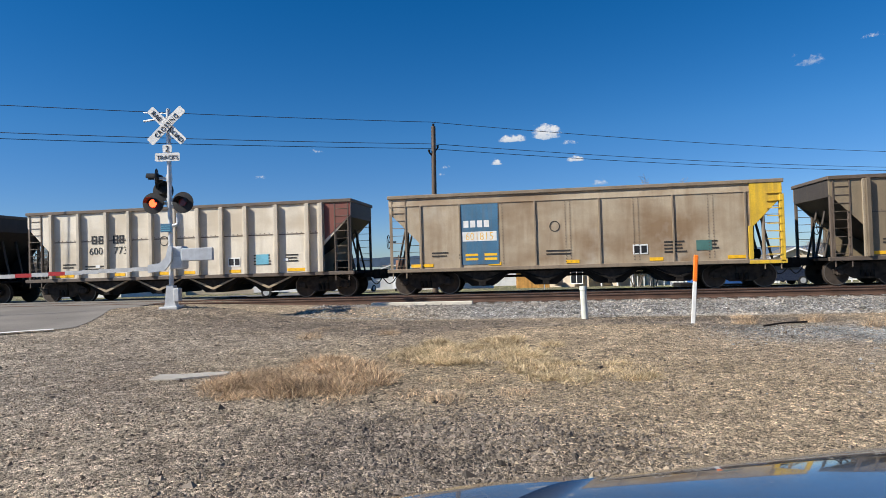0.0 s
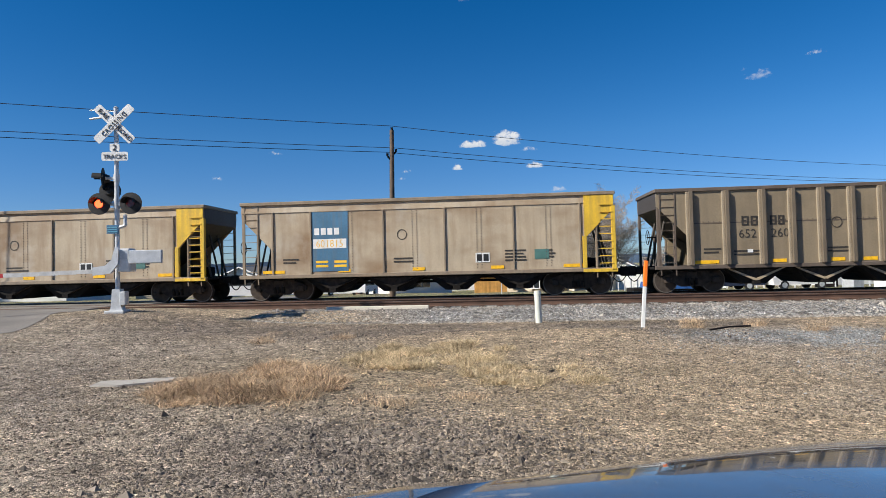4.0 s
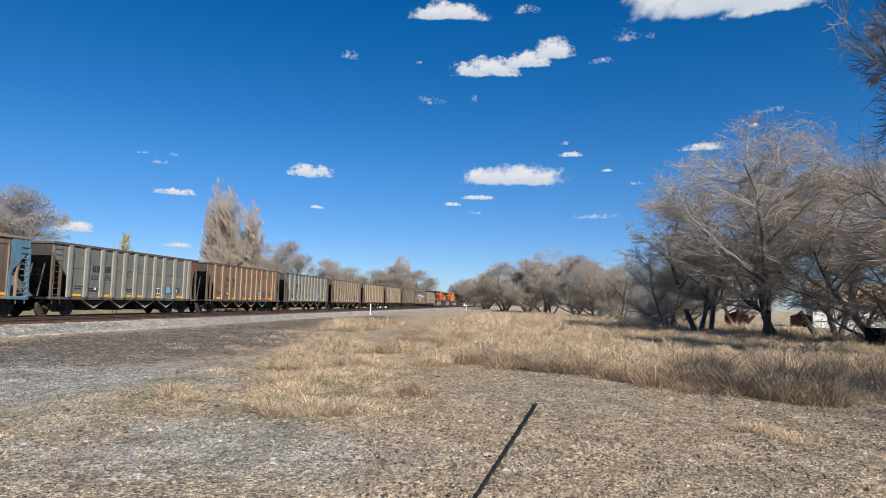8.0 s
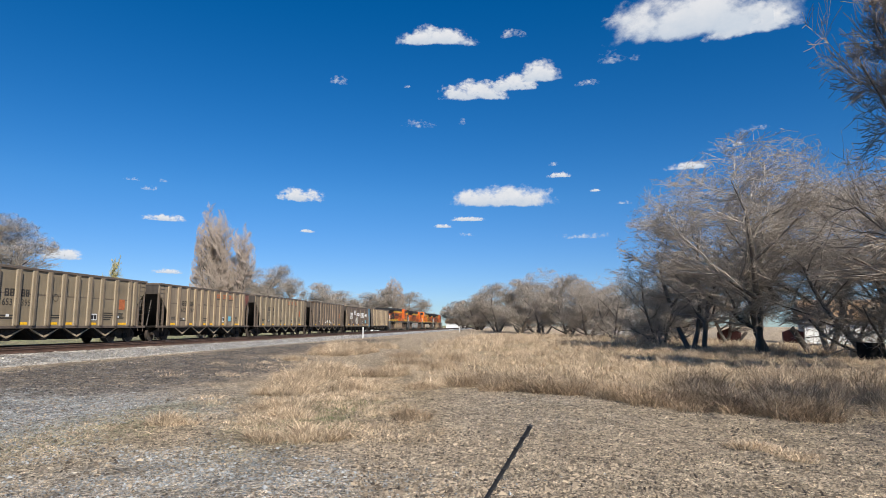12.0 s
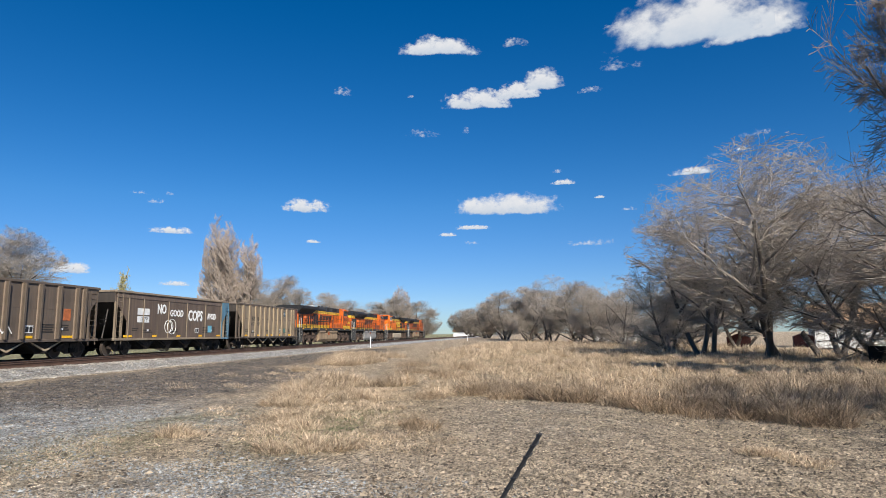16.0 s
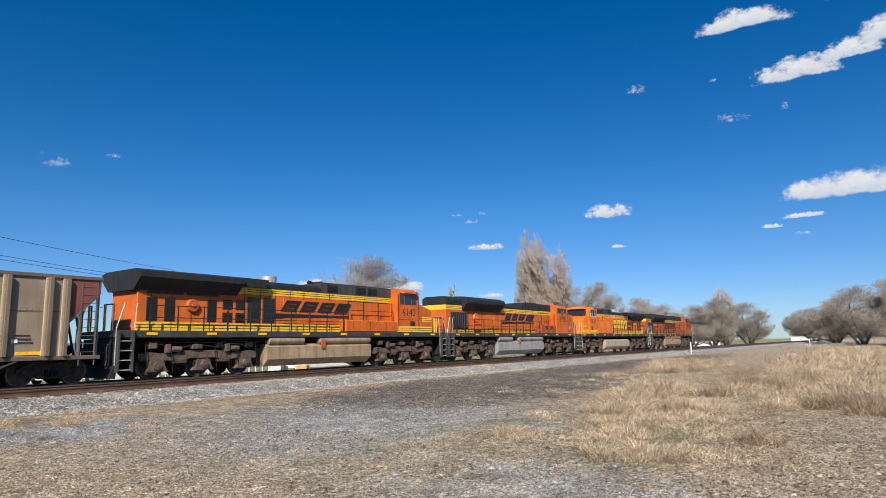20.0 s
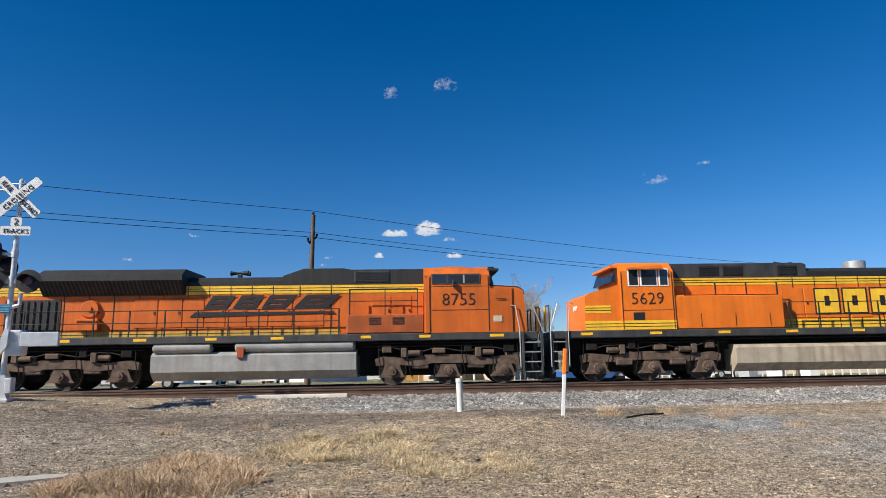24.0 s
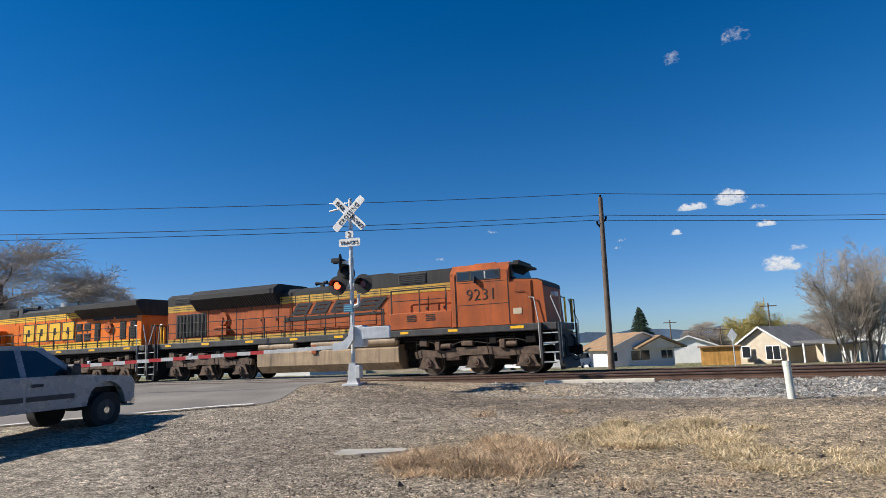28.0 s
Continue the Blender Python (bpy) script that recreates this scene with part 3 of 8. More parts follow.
tie_mesh = Geo().box(-0.115, 0.115, -1.3, 1.3, -0.18, 0, 0.012).mesh("tie")
tie_mesh.materials.append(TIE)
plate_mesh = Geo().box(-0.09, 0.09, -0.17, 0.17, 0, 0.02).mesh("tie_plate")
plate_mesh.materials.append(RAIL)
for nm, yc, top in TRACKS:
    tr = thing("railway_track", pose(0, 0, 0), "rusty steel rails on dark wooden ties in ballast", "railway track", "parallel railway tracks")
    for s in (-0.755, 0.755):
        part("rail", Geo().prism(rail_profile(yc + s, top), "x", -300, 1500), RAIL, tr)
        part("rail_head", Geo().box(-300, 1500, yc + s - 0.022, yc + s + 0.022, top + 0.0005, top + 0.003), RAILTOP, tr)
    far_ties = Geo()
    x, k = -11.0, 0
    while x < 400:
        j = random.uniform(-0.04, 0.04)
        if x < 134 and k < 250:
            part("tie", tie_mesh, None, tr, "", pose(x, yc + j, top - 0.19, 0, 0, random.uniform(-1, 1)))
            k += 1
        else:
            far_ties.box(x - 0.115, x + 0.115, yc - 1.3, yc + 1.3, top - 0.37, top - 0.19)
        x += 0.56
    fo = part("far_ties", far_ties, TIE, tr)
    tagged(fo, kind="stuff")
    plates = Geo()
    x = -11.0
    while x < 70:
        for s in (-0.755, 0.755):
            plates.box(x - 0.09, x + 0.09, yc + s - 0.17, yc + s + 0.17, top - 0.19, top - 0.1725)
        x += 0.56
    tagged(part("tie_plates", plates, RAIL, tr), kind="stuff")

# crossing surface between the rails
cp = thing("rail_crossing", pose(0, 0, 0), "grey crossing panels set between the rails", "road crossing")
for nm, yc, top in TRACKS:
    for y0, y1 in ((yc - 0.66, yc + 0.66),):
        for i in range(5):
            x0 = -25.0 + i * 2.45
            part("panel", Geo().box(x0, x0 + 2.42, y0, y1, top - 0.2, top - 0.01, 0.012), ASPHALT, cp)
for y0, y1, z in ((18.0, 18.9, 0.585), (20.52, 23.18, 0.53), (24.82, 25.8, 0.475)):
    part("infill", Geo().box(-26, -12.6, y0, y1, 0.2, z, 0.01), ASPHALT, cp)
# pale timber beam beside the near rail
tagged(part("timber_beam", Geo().box(-4.7, -1.45, 18.3, 18.5, 0.36, 0.5, 0.015), mat("bleached_timber", (0.6, 0.55, 0.46), 0.85, 0, 0.15, 2, 30, 0.2)), "long pale bleached timber beam beside the rail", "beam")


# ---- rolling stock: shared running gear ----
def hollow(g, x, z, w, h, lean, t, y, bar=True):
    """A slanted block left open in the middle, with a bar across it."""
    k = lean / h
    at = lambda u, v: (x + u + k * v, z + v)
    ring = [at(0, 0), at(w, 0), at(w, h), at(0, h), at(t * 1.3, t), at(w - t * 1.3, t), at(w - t * 1.3, h - t), at(t * 1.3, h - t)]
    vs = [(p, yy, q) for yy in (y - 0.004, y + 0.004) for p, q in ring]
    fs = []
    for c in range(4):
        e = (c + 1) % 4
        fs += [(c, e, 4 + e, 4 + c), (8 + c, 12 + c, 12 + e, 8 + e), (c, 8 + c, 8 + e, e), (4 + c, 4 + e, 12 + e, 12 + c)]
    g.add(vs, fs)
    if bar:
        lo, hi = h * 0.5 - t * 0.5, h * 0.5 + t * 0.5
        g.prism([at(t, lo), at(w - t, lo), at(w - t, hi), at(t, hi)], "y", y - 0.003, y + 0.003)
    return g


def wheel_pair(parent, x, r, gauge=0.75):
    for s in (-1, 1):
        g = Geo()
        g.cyl((x, s * (gauge - 0.065), r), (x, s * (gauge + 0.06), r), r, n=22)
        g.cyl((x, s * (gauge - 0.075), r), (x, s * (gauge - 0.045), r), r + 0.025, n=22)
        wl = part("wheel", g, WHEEL, parent)
        rim = Geo()
        n = 22
        for i in range(n):
            a0, a1 = 2 * math.pi * i / n, 2 * math.pi * (i + 1) / n
            y = s * (gauge + 0.064)
            rim.add([(x + math.cos(a) * q, y, r + math.sin(a) * q) for a, q in ((a0, r), (a1, r), (a1, r - 0.035), (a0, r - 0.035))], [(0, 1, 2, 3)])
        part("rim", rim, TREAD, wl)
        hub = Geo().cyl((x, s * (gauge + 0.06), r), (x, s * (gauge + 0.22), r), 0.11, 0.1, 10)
        part("hub", hub, STEEL, wl)
    part("axle", Geo().cyl((x, -gauge, r), (x, gauge, r), 0.08, n=8), STEEL, parent)


def car_truck(parent, xc):
    tk = part("truck", Geo().box(xc - 0.2, xc + 0.2, -1.15, 1.15, 0.45, 0.8, 0.03), TRUCK, parent)
    for s in (-1, 1):
        g = Geo()
        y0, y1 = s * 0.93, s * 1.08
        if y0 > y1:
            y0, y1 = y1, y0
        g.prism([(xc - 1.12, 0.58), (xc - 0.95, 0.68), (xc - 0.55, 0.82), (xc + 0.55, 0.82), (xc + 0.95, 0.68), (xc + 1.12, 0.58), (xc + 1.12, 0.42), (xc + 0.75, 0.44), (xc + 0.4, 0.24), (xc - 0.4, 0.24), (xc - 0.75, 0.44), (xc - 1.12, 0.42)], "y", y0, y1)
        sf = part("side_frame", g, TRUCK, tk)
        sp = Geo()
        for k in (-0.17, 0.0, 0.17):
            sp.cyl((xc + k, s * 1.11, 0.3), (xc + k, s * 1.11, 0.55), 0.075, n=8)
        part("spring_group", sp, STEEL, tk)
        for k in (-0.9, 0.9):
            bb = Geo()
            bb.box(xc + k - 0.13, xc + k + 0.13, s * 1.08 - 0.05, s * 1.08 + 0.05, 0.36, 0.6, 0.03)
            part("bearing_box", bb, TRUCK, tk)
    for k in (-0.9, 0.9):
        wheel_pair(parent, xc + k, 0.455)


def coupler(parent, x, d):
    g = Geo().box(min(x, x + d * 0.75), max(x, x + d * 0.75), -0.1, 0.1, 0.72, 0.98, 0.03)
    g.box(min(x + d * 0.5, x + d * 0.85), max(x + d * 0.5, x + d * 0.85), -0.17, 0.15, 0.66, 1.04, 0.05)
    part("coupler", g, STEEL, parent)
    hose = Geo()
    pts = [(x + d * (0.2 + 0.08 * i), 0.38 - 0.02 * i, 0.75 - 0.32 * math.sin(math.pi * i / 8)) for i in range(9)]
    hose.path(pts, 0.022, 5)
    part("air_hose", hose, BLACK, parent)


# ---- coal hoppers ----
HT, HS, HB = 3.84, 1.02, 7.42  # top, sill, half length of the body
RIBS = (-6.18, -4.85, -3.52, -2.45, -1.4, -0.32, 0.75, 1.82, 2.9, 4.25, 5.6, 6.18)


def hopper_body(parent, paint_):
    """Side sheets with sloped ends, slope sheets and an open top."""
    g = Geo()
    side = [(-HB, HT - 0.12), (-HB, 3.2), (-6.2, 2.0), (-6.2, HS), (6.2, HS), (6.2, 2.0), (HB, 3.2), (HB, HT - 0.12)]
    for s in (-1, 1):
        g = Geo()
        g.prism(side, "y", s * 1.5 - 0.03, s * 1.5 + 0.03)
        part("side_sheet", g, paint_, parent)
    for d in (-1, 1):
        g = Geo()
        g.add([(d * HB, -1.47, HT - 0.12), (d * HB, 1.47, HT - 0.12), (d * HB, 1.47, 3.2), (d * HB, -1.47, 3.2)], [(0, 1, 2, 3)])
        g.prism([(d * HB, 3.2), (d * HB, 3.12), (d * 3.9, 0.95), (d * 3.9, 1.05)], "y", -1.47, 1.47)
        part("slope_sheet", g, COALY_SHADE, parent)
    g = Geo()
    g.box(-3.9, 3.9, -1.47, 1.47, 1.0, 1.1)
    part("floor_sheet", g, CAR_PAINT["dark"], parent)


def hopper_gear(parent, dark):
    for s in (-1, 1):
        part("top_chord", Geo().box(-HB - 0.05, HB + 0.05, s * 1.53 - 0.07, s * 1.53 + 0.07, HT - 0.13, HT, 0.015), dark, parent)
        part("side_sill", Geo().box(-HB - 0.1, HB + 0.1, s * 1.5 - 0.09, s * 1.5 + 0.07, HS - 0.14, HS, 0.015), dark, parent)
    for d in (-1, 1):
        part("end_chord", Geo().box(d * HB - 0.06, d * HB + 0.06, -1.5, 1.5, HT - 0.12, HT + 0.0, 0.015), dark, parent)
        part("end_platform", Geo().box(min(d * 6.2, d * 7.55), max(d * 6.2, d * 7.55), -1.48, 1.48, HS - 0.12, HS - 0.04), STEEL, parent)
        for s in (-1, 1):
            part("corner_post", Geo().box(d * 7.36 - 0.05, d * 7.36 + 0.05, s * 1.47 - 0.05, s * 1.47 + 0.05, HS - 0.04, 3.3, 0.01), dark, parent)
            part("slope_post", Geo().box(d * 6.75 - 0.05, d * 6.75 + 0.05, s * 1.47 - 0.05, s * 1.47 + 0.05, HS - 0.04, 2.62, 0.01), dark, parent)
            ladder = Geo()
            lx = d * 7.02
            for k in range(9):
                z = HS + 0.12 + 0.29 * k
                ladder.cyl((lx - 0.28, s * 1.55, z), (lx + 0.28, s * 1.55, z), 0.012, n=5)
            for q in (-0.28, 0.28):
                ladder.box(lx + q - 0.02, lx + q + 0.02, s * 1.55 - 0.01, s * 1.55 + 0.01, HS - 0.35, HS + 2.7)
            part("ladder", ladder, dark, parent)
        g = Geo()
        for y in (-0.7, 0.0, 0.7):
            g.cyl((d * 7.3, y, HS), (d * 6.9, y, 2.75), 0.045, n=6)
        part("end_brace", g, COALY_SHADE, parent)
        coupler(parent, d * 7.4, d)
        car_truck(parent, d * 6.05)
    bw = Geo()
    for i in range(14):
        a0, a1 = 2 * math.pi * i / 14, 2 * math.pi * (i + 1) / 14
        bw.cyl((-7.62, -0.9 + 0.27 * math.cos(a0), 2.1 + 0.27 * math.sin(a0)), (-7.62, -0.9 + 0.27 * math.cos(a1), 2.1 + 0.27 * math.sin(a1)), 0.014, n=5)
    bw.cyl((-7.62, -0.9, 2.1), (-7.3, -0.9, 2.1), 0.03, n=6)
    for a in range(3):
        t = a * 2.1
        bw.cyl((-7.62, -0.9, 2.1), (-7.62, -0.9 + 0.27 * math.cos(t), 2.1 + 0.27 * math.sin(t)), 0.012, n=5)
    part("brake_wheel", bw, STEEL, parent)
    part("brake_cylinder", Geo().cyl((6.35, -0.55, HS + 0.2), (6.9, -0.55, HS + 0.2), 0.17, n=10), STEEL, parent)
    part("air_reservoir", Geo().box(6.4, 6.8, 0.2, 0.7, HS, HS + 0.4, 0.04), STEEL, parent)
    # Added near-black plate stands in for the shadow band under the side sills.
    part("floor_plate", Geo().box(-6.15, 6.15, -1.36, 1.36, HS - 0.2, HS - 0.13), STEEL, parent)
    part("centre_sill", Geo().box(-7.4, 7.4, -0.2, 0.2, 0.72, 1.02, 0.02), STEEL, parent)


def gates(parent, light):
    """Four pairs of slanted outlet hoppers under the sill."""
    for k in range(4):
        xc = -3.75 + 2.5 * k
        for s in (-1, 1):
            y0, y1 = sorted((s * 1.22, s * 1.34))
            gt = part("outlet_hopper", Geo().prism([(xc - 1.12, HS - 0.13), (xc + 1.12, HS - 0.13), (xc + 0.1, 0.44), (xc - 0.1, 0.44)], "y", y0, y1), TRUCK, parent)
            e = Geo()
            yy = s * 1.36
            e.prism([(xc - 1.12, HS - 0.13), (xc - 1.0, HS - 0.13), (xc, 0.5), (xc + 1.0, HS - 0.13), (xc + 1.12, HS - 0.13), (xc, 0.4)], "y", yy - 0.02, yy + 0.02)
            part("flange", e, light, gt)
            part("gate_latch", Geo().box(xc - 0.12, xc + 0.16, min(s * 1.18, s * 1.38), max(s * 1.18, s * 1.38), 0.3, 0.46, 0.02), STEEL, gt)
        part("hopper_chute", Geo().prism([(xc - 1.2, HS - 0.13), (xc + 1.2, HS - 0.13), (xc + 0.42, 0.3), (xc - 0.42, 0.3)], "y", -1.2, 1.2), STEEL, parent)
    for s in (-1, 1):
        part("cross_rod", Geo().cyl((-4.9, s * 0.6, 0.62), (4.9, s * 0.6, 0.62), 0.035, n=6), STEEL, parent)


def markings(parent, seed, digits, logo, style="", dark_text=FADED):
    rnd = random.Random(seed)
    y = -1.542
    tabs = (-5.6, -2.95, -0.85, 0.3, 2.35, 5.1) if style != "smooth" else (-6.1, -3.2, -0.2, 2.9, 5.9)
    for x in tabs:
        w = 0.9 if x in tabs[:1] + tabs[-1:] else 0.5
        part("reflector", Geo().box(x - w / 2, x + w / 2, y - 0.004, y + 0.004, HS + 0.05, HS + 0.17), REFLECT, parent)
    part("label_frame", Geo().box(2.05, 2.6, y - 0.004, y + 0.004, HS + 0.3, HS + 0.66), WHITE, parent)
    blk = Geo()
    for i in range(2):
        blk.box(2.1 + 0.26 * i, 2.3 + 0.26 * i, y - 0.008, y - 0.005, HS + 0.35, HS + 0.61)
    part("label_field", blk, INK, parent)
    bars = Geo()
    for x0, z0, n, w in ((-5.7, 1.45, 2, 0.7), (-4.6, 1.35, 2, 1.2), (-1.2, 1.4, 2, 1.0), (3.2, 1.35, 4, 0.9), (4.6, 1.45, 3, 0.6)):
        for i in range(n):
            bars.box(x0, x0 + w * rnd.uniform(0.7, 1.0), y - 0.003, y + 0.003, z0 + 0.12 * i, z0 + 0.12 * i + 0.055)
    part("stencil_lines", bars, FADED, parent)
    ring = Geo()
    for i in range(20):
        a0, a1 = 2 * math.pi * i / 20, 2 * math.pi * (i + 1) / 20
        ring.add([(-0.85 + math.cos(a) * r, y, 2.45 + math.sin(a) * r) for a, r in ((a0, 0.2), (a1, 0.2), (a1, 0.17), (a0, 0.17))], [(0, 1, 2, 3)])
    part("round_mark", ring, FADED, parent)
    part("small_plate", Geo().box(-4.1, -3.9, y - 0.004, y + 0.004, HS + 0.42, HS + 0.54), WHITE, parent)
    part("small_plate", Geo().box(4.5, 4.7, y - 0.004, y + 0.004, HS + 0.45, HS + 0.57), WHITE, parent)
    if style == "":
        # owner's initials as plain bars, then the number
        for x0, w in ((-4.28, 0.26), (-3.95, 0.26), (-3.25, 0.24), (-2.95, 0.22)):
            part("owner_mark", hollow(Geo(), x0, 2.42, w, 0.34, 0, 0.055, y), dark_text, parent)
        if digits:
            writing(digits[0], 0.45, -4.08, y, 1.98, dark_text, parent)
            writing(digits[1], 0.45, -2.9, y, 1.98, dark_text, parent)
    if logo:
        for x0 in (1.0, 1.95, 3.0, 3.95):
            part("logo_bar", hollow(Geo(), x0, 3.18, 0.62, 0.3, 0.2, 0.09, y, False), logo, parent)
        part("logo_line", Geo().box(0.75, 4.6, y - 0.003, y + 0.003, 3.08, 3.12), dark_text, parent)


STATIC = {}


def ribbed_hopper(tone, label, seed, digits=None, logo=None, patch=None, label2=None):
    """An open coal hopper with outside ribs."""
    if "ribbed" not in STATIC:
        proto = new("coal_hopper")
        hopper_body(proto, CAR_PAINT["olive"])
        # Pale strip at one edge, rib face darkened in place of its shadow.
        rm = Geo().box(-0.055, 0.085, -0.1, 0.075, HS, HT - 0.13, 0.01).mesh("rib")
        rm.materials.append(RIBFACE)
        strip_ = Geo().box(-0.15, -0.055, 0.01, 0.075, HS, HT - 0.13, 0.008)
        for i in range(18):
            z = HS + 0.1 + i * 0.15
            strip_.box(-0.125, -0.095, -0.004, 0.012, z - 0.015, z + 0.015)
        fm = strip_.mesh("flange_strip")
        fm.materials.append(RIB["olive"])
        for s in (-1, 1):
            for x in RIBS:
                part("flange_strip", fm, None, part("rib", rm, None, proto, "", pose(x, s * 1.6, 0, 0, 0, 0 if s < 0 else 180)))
            ym = s * 1.535
            lap = Geo().box(-6.15, 6.15, ym - 0.006, ym + 0.006, 2.52, 2.56)
            for i in range(62):
                x = -6.1 + i * 0.2
                lap.box(x - 0.014, x + 0.014, ym - 0.012, ym + 0.012, 2.58, 2.608)
            part("riveted_lap", lap, CAR_PAINT["dark"], proto)
        hopper_gear(proto, CAR_PAINT["dark"])
        gates(proto, RIB["tan"])
        STATIC["ribbed"] = proto
        car = proto
    else:
        car = copy_thing(STATIC["ribbed"], pose(0, 0, 0))
    for o in list(car.children_recursive):
        nm = o.name.split(".")[0]
        if nm == "side_sheet":
            repaint(o, CAR_PAINT[tone])
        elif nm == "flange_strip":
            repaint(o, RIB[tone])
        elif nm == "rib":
            repaint(o, RIBSHADE[tone])
    car["pending"] = seed
    return car, (label, seed, digits, logo, patch)


def smooth_hopper(label, seed, tone="smooth", end=None):
    """A hopper with riveted flat sides, a tall crown strip and a painted end."""
    key = "smooth"
    if key not in STATIC:
        proto = new("coal_hopper")
        hopper_body(proto, CAR_PAINT["smooth"])
        crown = Geo()
        for s in (-1, 1):
            crown.prism([(s * 1.5, HT - 0.42), (s * 1.56, HT - 0.42), (s * 1.5, HT - 0.02), (s * 1.42, HT)], "x", -HB, HB)
        part("crown_strip", crown, CAR_PAINT["smooth"], proto)
        seam = Geo().box(-0.035, 0.035, -0.03, 0.02, HS, HT - 0.42, 0.008)
        sm_ = seam.mesh("seam_bar")
        sm_.materials.append(CAR_PAINT["tan"])
        riv = Geo()
        for i in range(22):
            z = HS + 0.12 + i * 0.105
            for q in (-0.09, 0.09):
                riv.box(q - 0.014, q + 0.014, -0.014, 0.01, z - 0.014, z + 0.014)
        rv = riv.mesh("rivet_row")
        rv.materials.append(CAR_PAINT["dark"])
        for s in (-1, 1):
            for x in (-6.12, -4.55, -1.6, 0.85, 3.55, 6.12):
                part("seam_bar", sm_, None, proto, "", pose(x, s * 1.55, 0, 0, 0, 0 if s < 0 else 180))
            for x in (-2.95, -0.35, 2.2, 4.9):
                part("rivet_row", rv, None, proto, "", pose(x, s * 1.535, 0, 0, 0, 0 if s < 0 else 180))
        hopper_gear(proto, CAR_PAINT["tan"])
        gates(proto, STEEL)
        STATIC[key] = proto
        car = proto
    else:
        car = copy_thing(STATIC[key], pose(0, 0, 0))
    for o in list(car.children_recursive):
        nm = o.name.split(".")[0]
        if nm in ("side_sheet", "crown_strip"):
            repaint(o, CAR_PAINT[tone])
    return car, (label, seed, None, None, None)


def yellow_end(car, material):
    """The painted right-hand end of a flat-sided hopper."""
    y = -1.56
    part("end_panel", Geo().prism([(6.28, 2.1), (6.28, HT - 0.02), (7.4, HT - 0.02), (7.4, 3.2)], "y", y - 0.012, y + 0.02), material, car, "painted end panel")
    part("end_column", Geo().box(6.2, 6.36, -1.58, -1.44, HS, 2.2, 0.01), material, car)
    part("end_column", Geo().box(7.3, 7.46, -1.6, -1.44, HS - 0.1, 3.3, 0.01), material, car)
    part("end_step", Geo().box(6.2, 7.5, -1.6, -1.52, HS - 0.16, HS - 0.04, 0.01), material, car)
    lad = Geo()
    for k in range(9):
        z = HS + 0.15 + 0.27 * k
        lad.box(6.85, 7.35, -1.62, -1.59, z, z + 0.03)
    part("end_rungs", lad, material, car)


def blue_panel(car, digits):
    y = -1.545
    part("name_panel", Geo().box(-4.5, -3.02, y - 0.003, y + 0.003, HS + 0.1, HT - 0.44), BLUE, car, "faded blue painted panel")
    nb = Geo()
    for i in range(4):
        nb.box(-4.4 + 0.27 * i, -4.2 + 0.27 * i, y - 0.008, y - 0.005, 2.52, 2.78)
    part("owner_mark", nb, WHITE, car)
    part("number_strip", Geo().box(-4.45, -3.1, y - 0.007, y - 0.004, 2.0, 2.36), WHITE, car)
    if digits:
        writing(digits, 0.42, -3.78, y - 0.008, 2.04, YELLOW, car, bold=0.9)
    g = Geo()
    for r in range(2):
        for x0, w in ((-4.35, 0.5), (-3.6, 0.5)):
            g.box(x0, x0 + w, y - 0.007, y - 0.004, 1.28 + 0.16 * r, 1.37 + 0.16 * r)
    part("weight_lines", g, YELLOW, car)


def set_label(car, spec, category="hopper car"):
    return tagged(car, spec[0], category, "coal hoppers of the train")


HOPPERS = []
OLIVE = "olive-brown ribbed open coal hopper car with yellow reflectors"
specs = [
    ("ribbed", "tan", "tan ribbed open coal hopper coupled behind the locomotive", ("652", "260"), None),
    ("graffiti", "chocolate", "chocolate-brown flat-sided hopper with white spray-painted words", None, None),
    ("ribbed", "dark", "dark brown ribbed coal hopper with faint graffiti", ("653", "244"), None),
    ("ribbed", "olive", OLIVE, ("652", "092"), LOGO_O),
    ("ribbed", "tan", "tan ribbed open coal hopper with faded orange mark", ("652", "260"), LOGO_O),
    ("ribbed", "olive", OLIVE, ("653", "395"), None),
    ("ribbed", "grey", "grey ribbed open coal hopper with pale ribs", ("653", "395"), None),
    ("ribbed", "brown", "rust-brown ribbed coal hopper with pale ribs", ("652", "092"), LOGO_O),
    ("ribbed", "grey", "grey-tan ribbed coal hopper with pale ribs and red end panel", ("653", "395"), None),
    ("smooth", "chocolate", "dark brown flat-sided coal hopper with a blue end", None, BEND),
    ("panel", "smooth", "rusty beige flat-sided hopper with blue panel and yellow end", "601835", YEND),
    ("ribbed", "dark", "dark brown ribbed coal hopper with faded orange mark", ("652", "092"), LOGO_O),
    ("ribbed", "olive", OLIVE, ("652", "092"), LOGO_O),
    ("ribbed", "olive", OLIVE, ("652", "260"), LOGO_O),
    ("panel", "smooth", "rusty beige flat-sided hopper with blue panel and yellow end", "601815", YEND),
    ("panel", "smooth", "rusty beige flat-sided hopper with blue panel and yellow end", "601835", YEND),
    ("ribbed", "olive", OLIVE, ("653", "244"), LOGO_O),
    ("panel", "smooth", "rusty beige flat-sided hopper with blue panel and yellow end", "601815", YEND),
    ("ribbed", "silver", "dusty silver ribbed coal hopper with a red end panel", ("600", "773"), None),
    ("ribbed", "navy", "sooty black ribbed open coal hopper", None, None),
]
RIB["navy"] = CAR_PAINT["navy"]
made = []
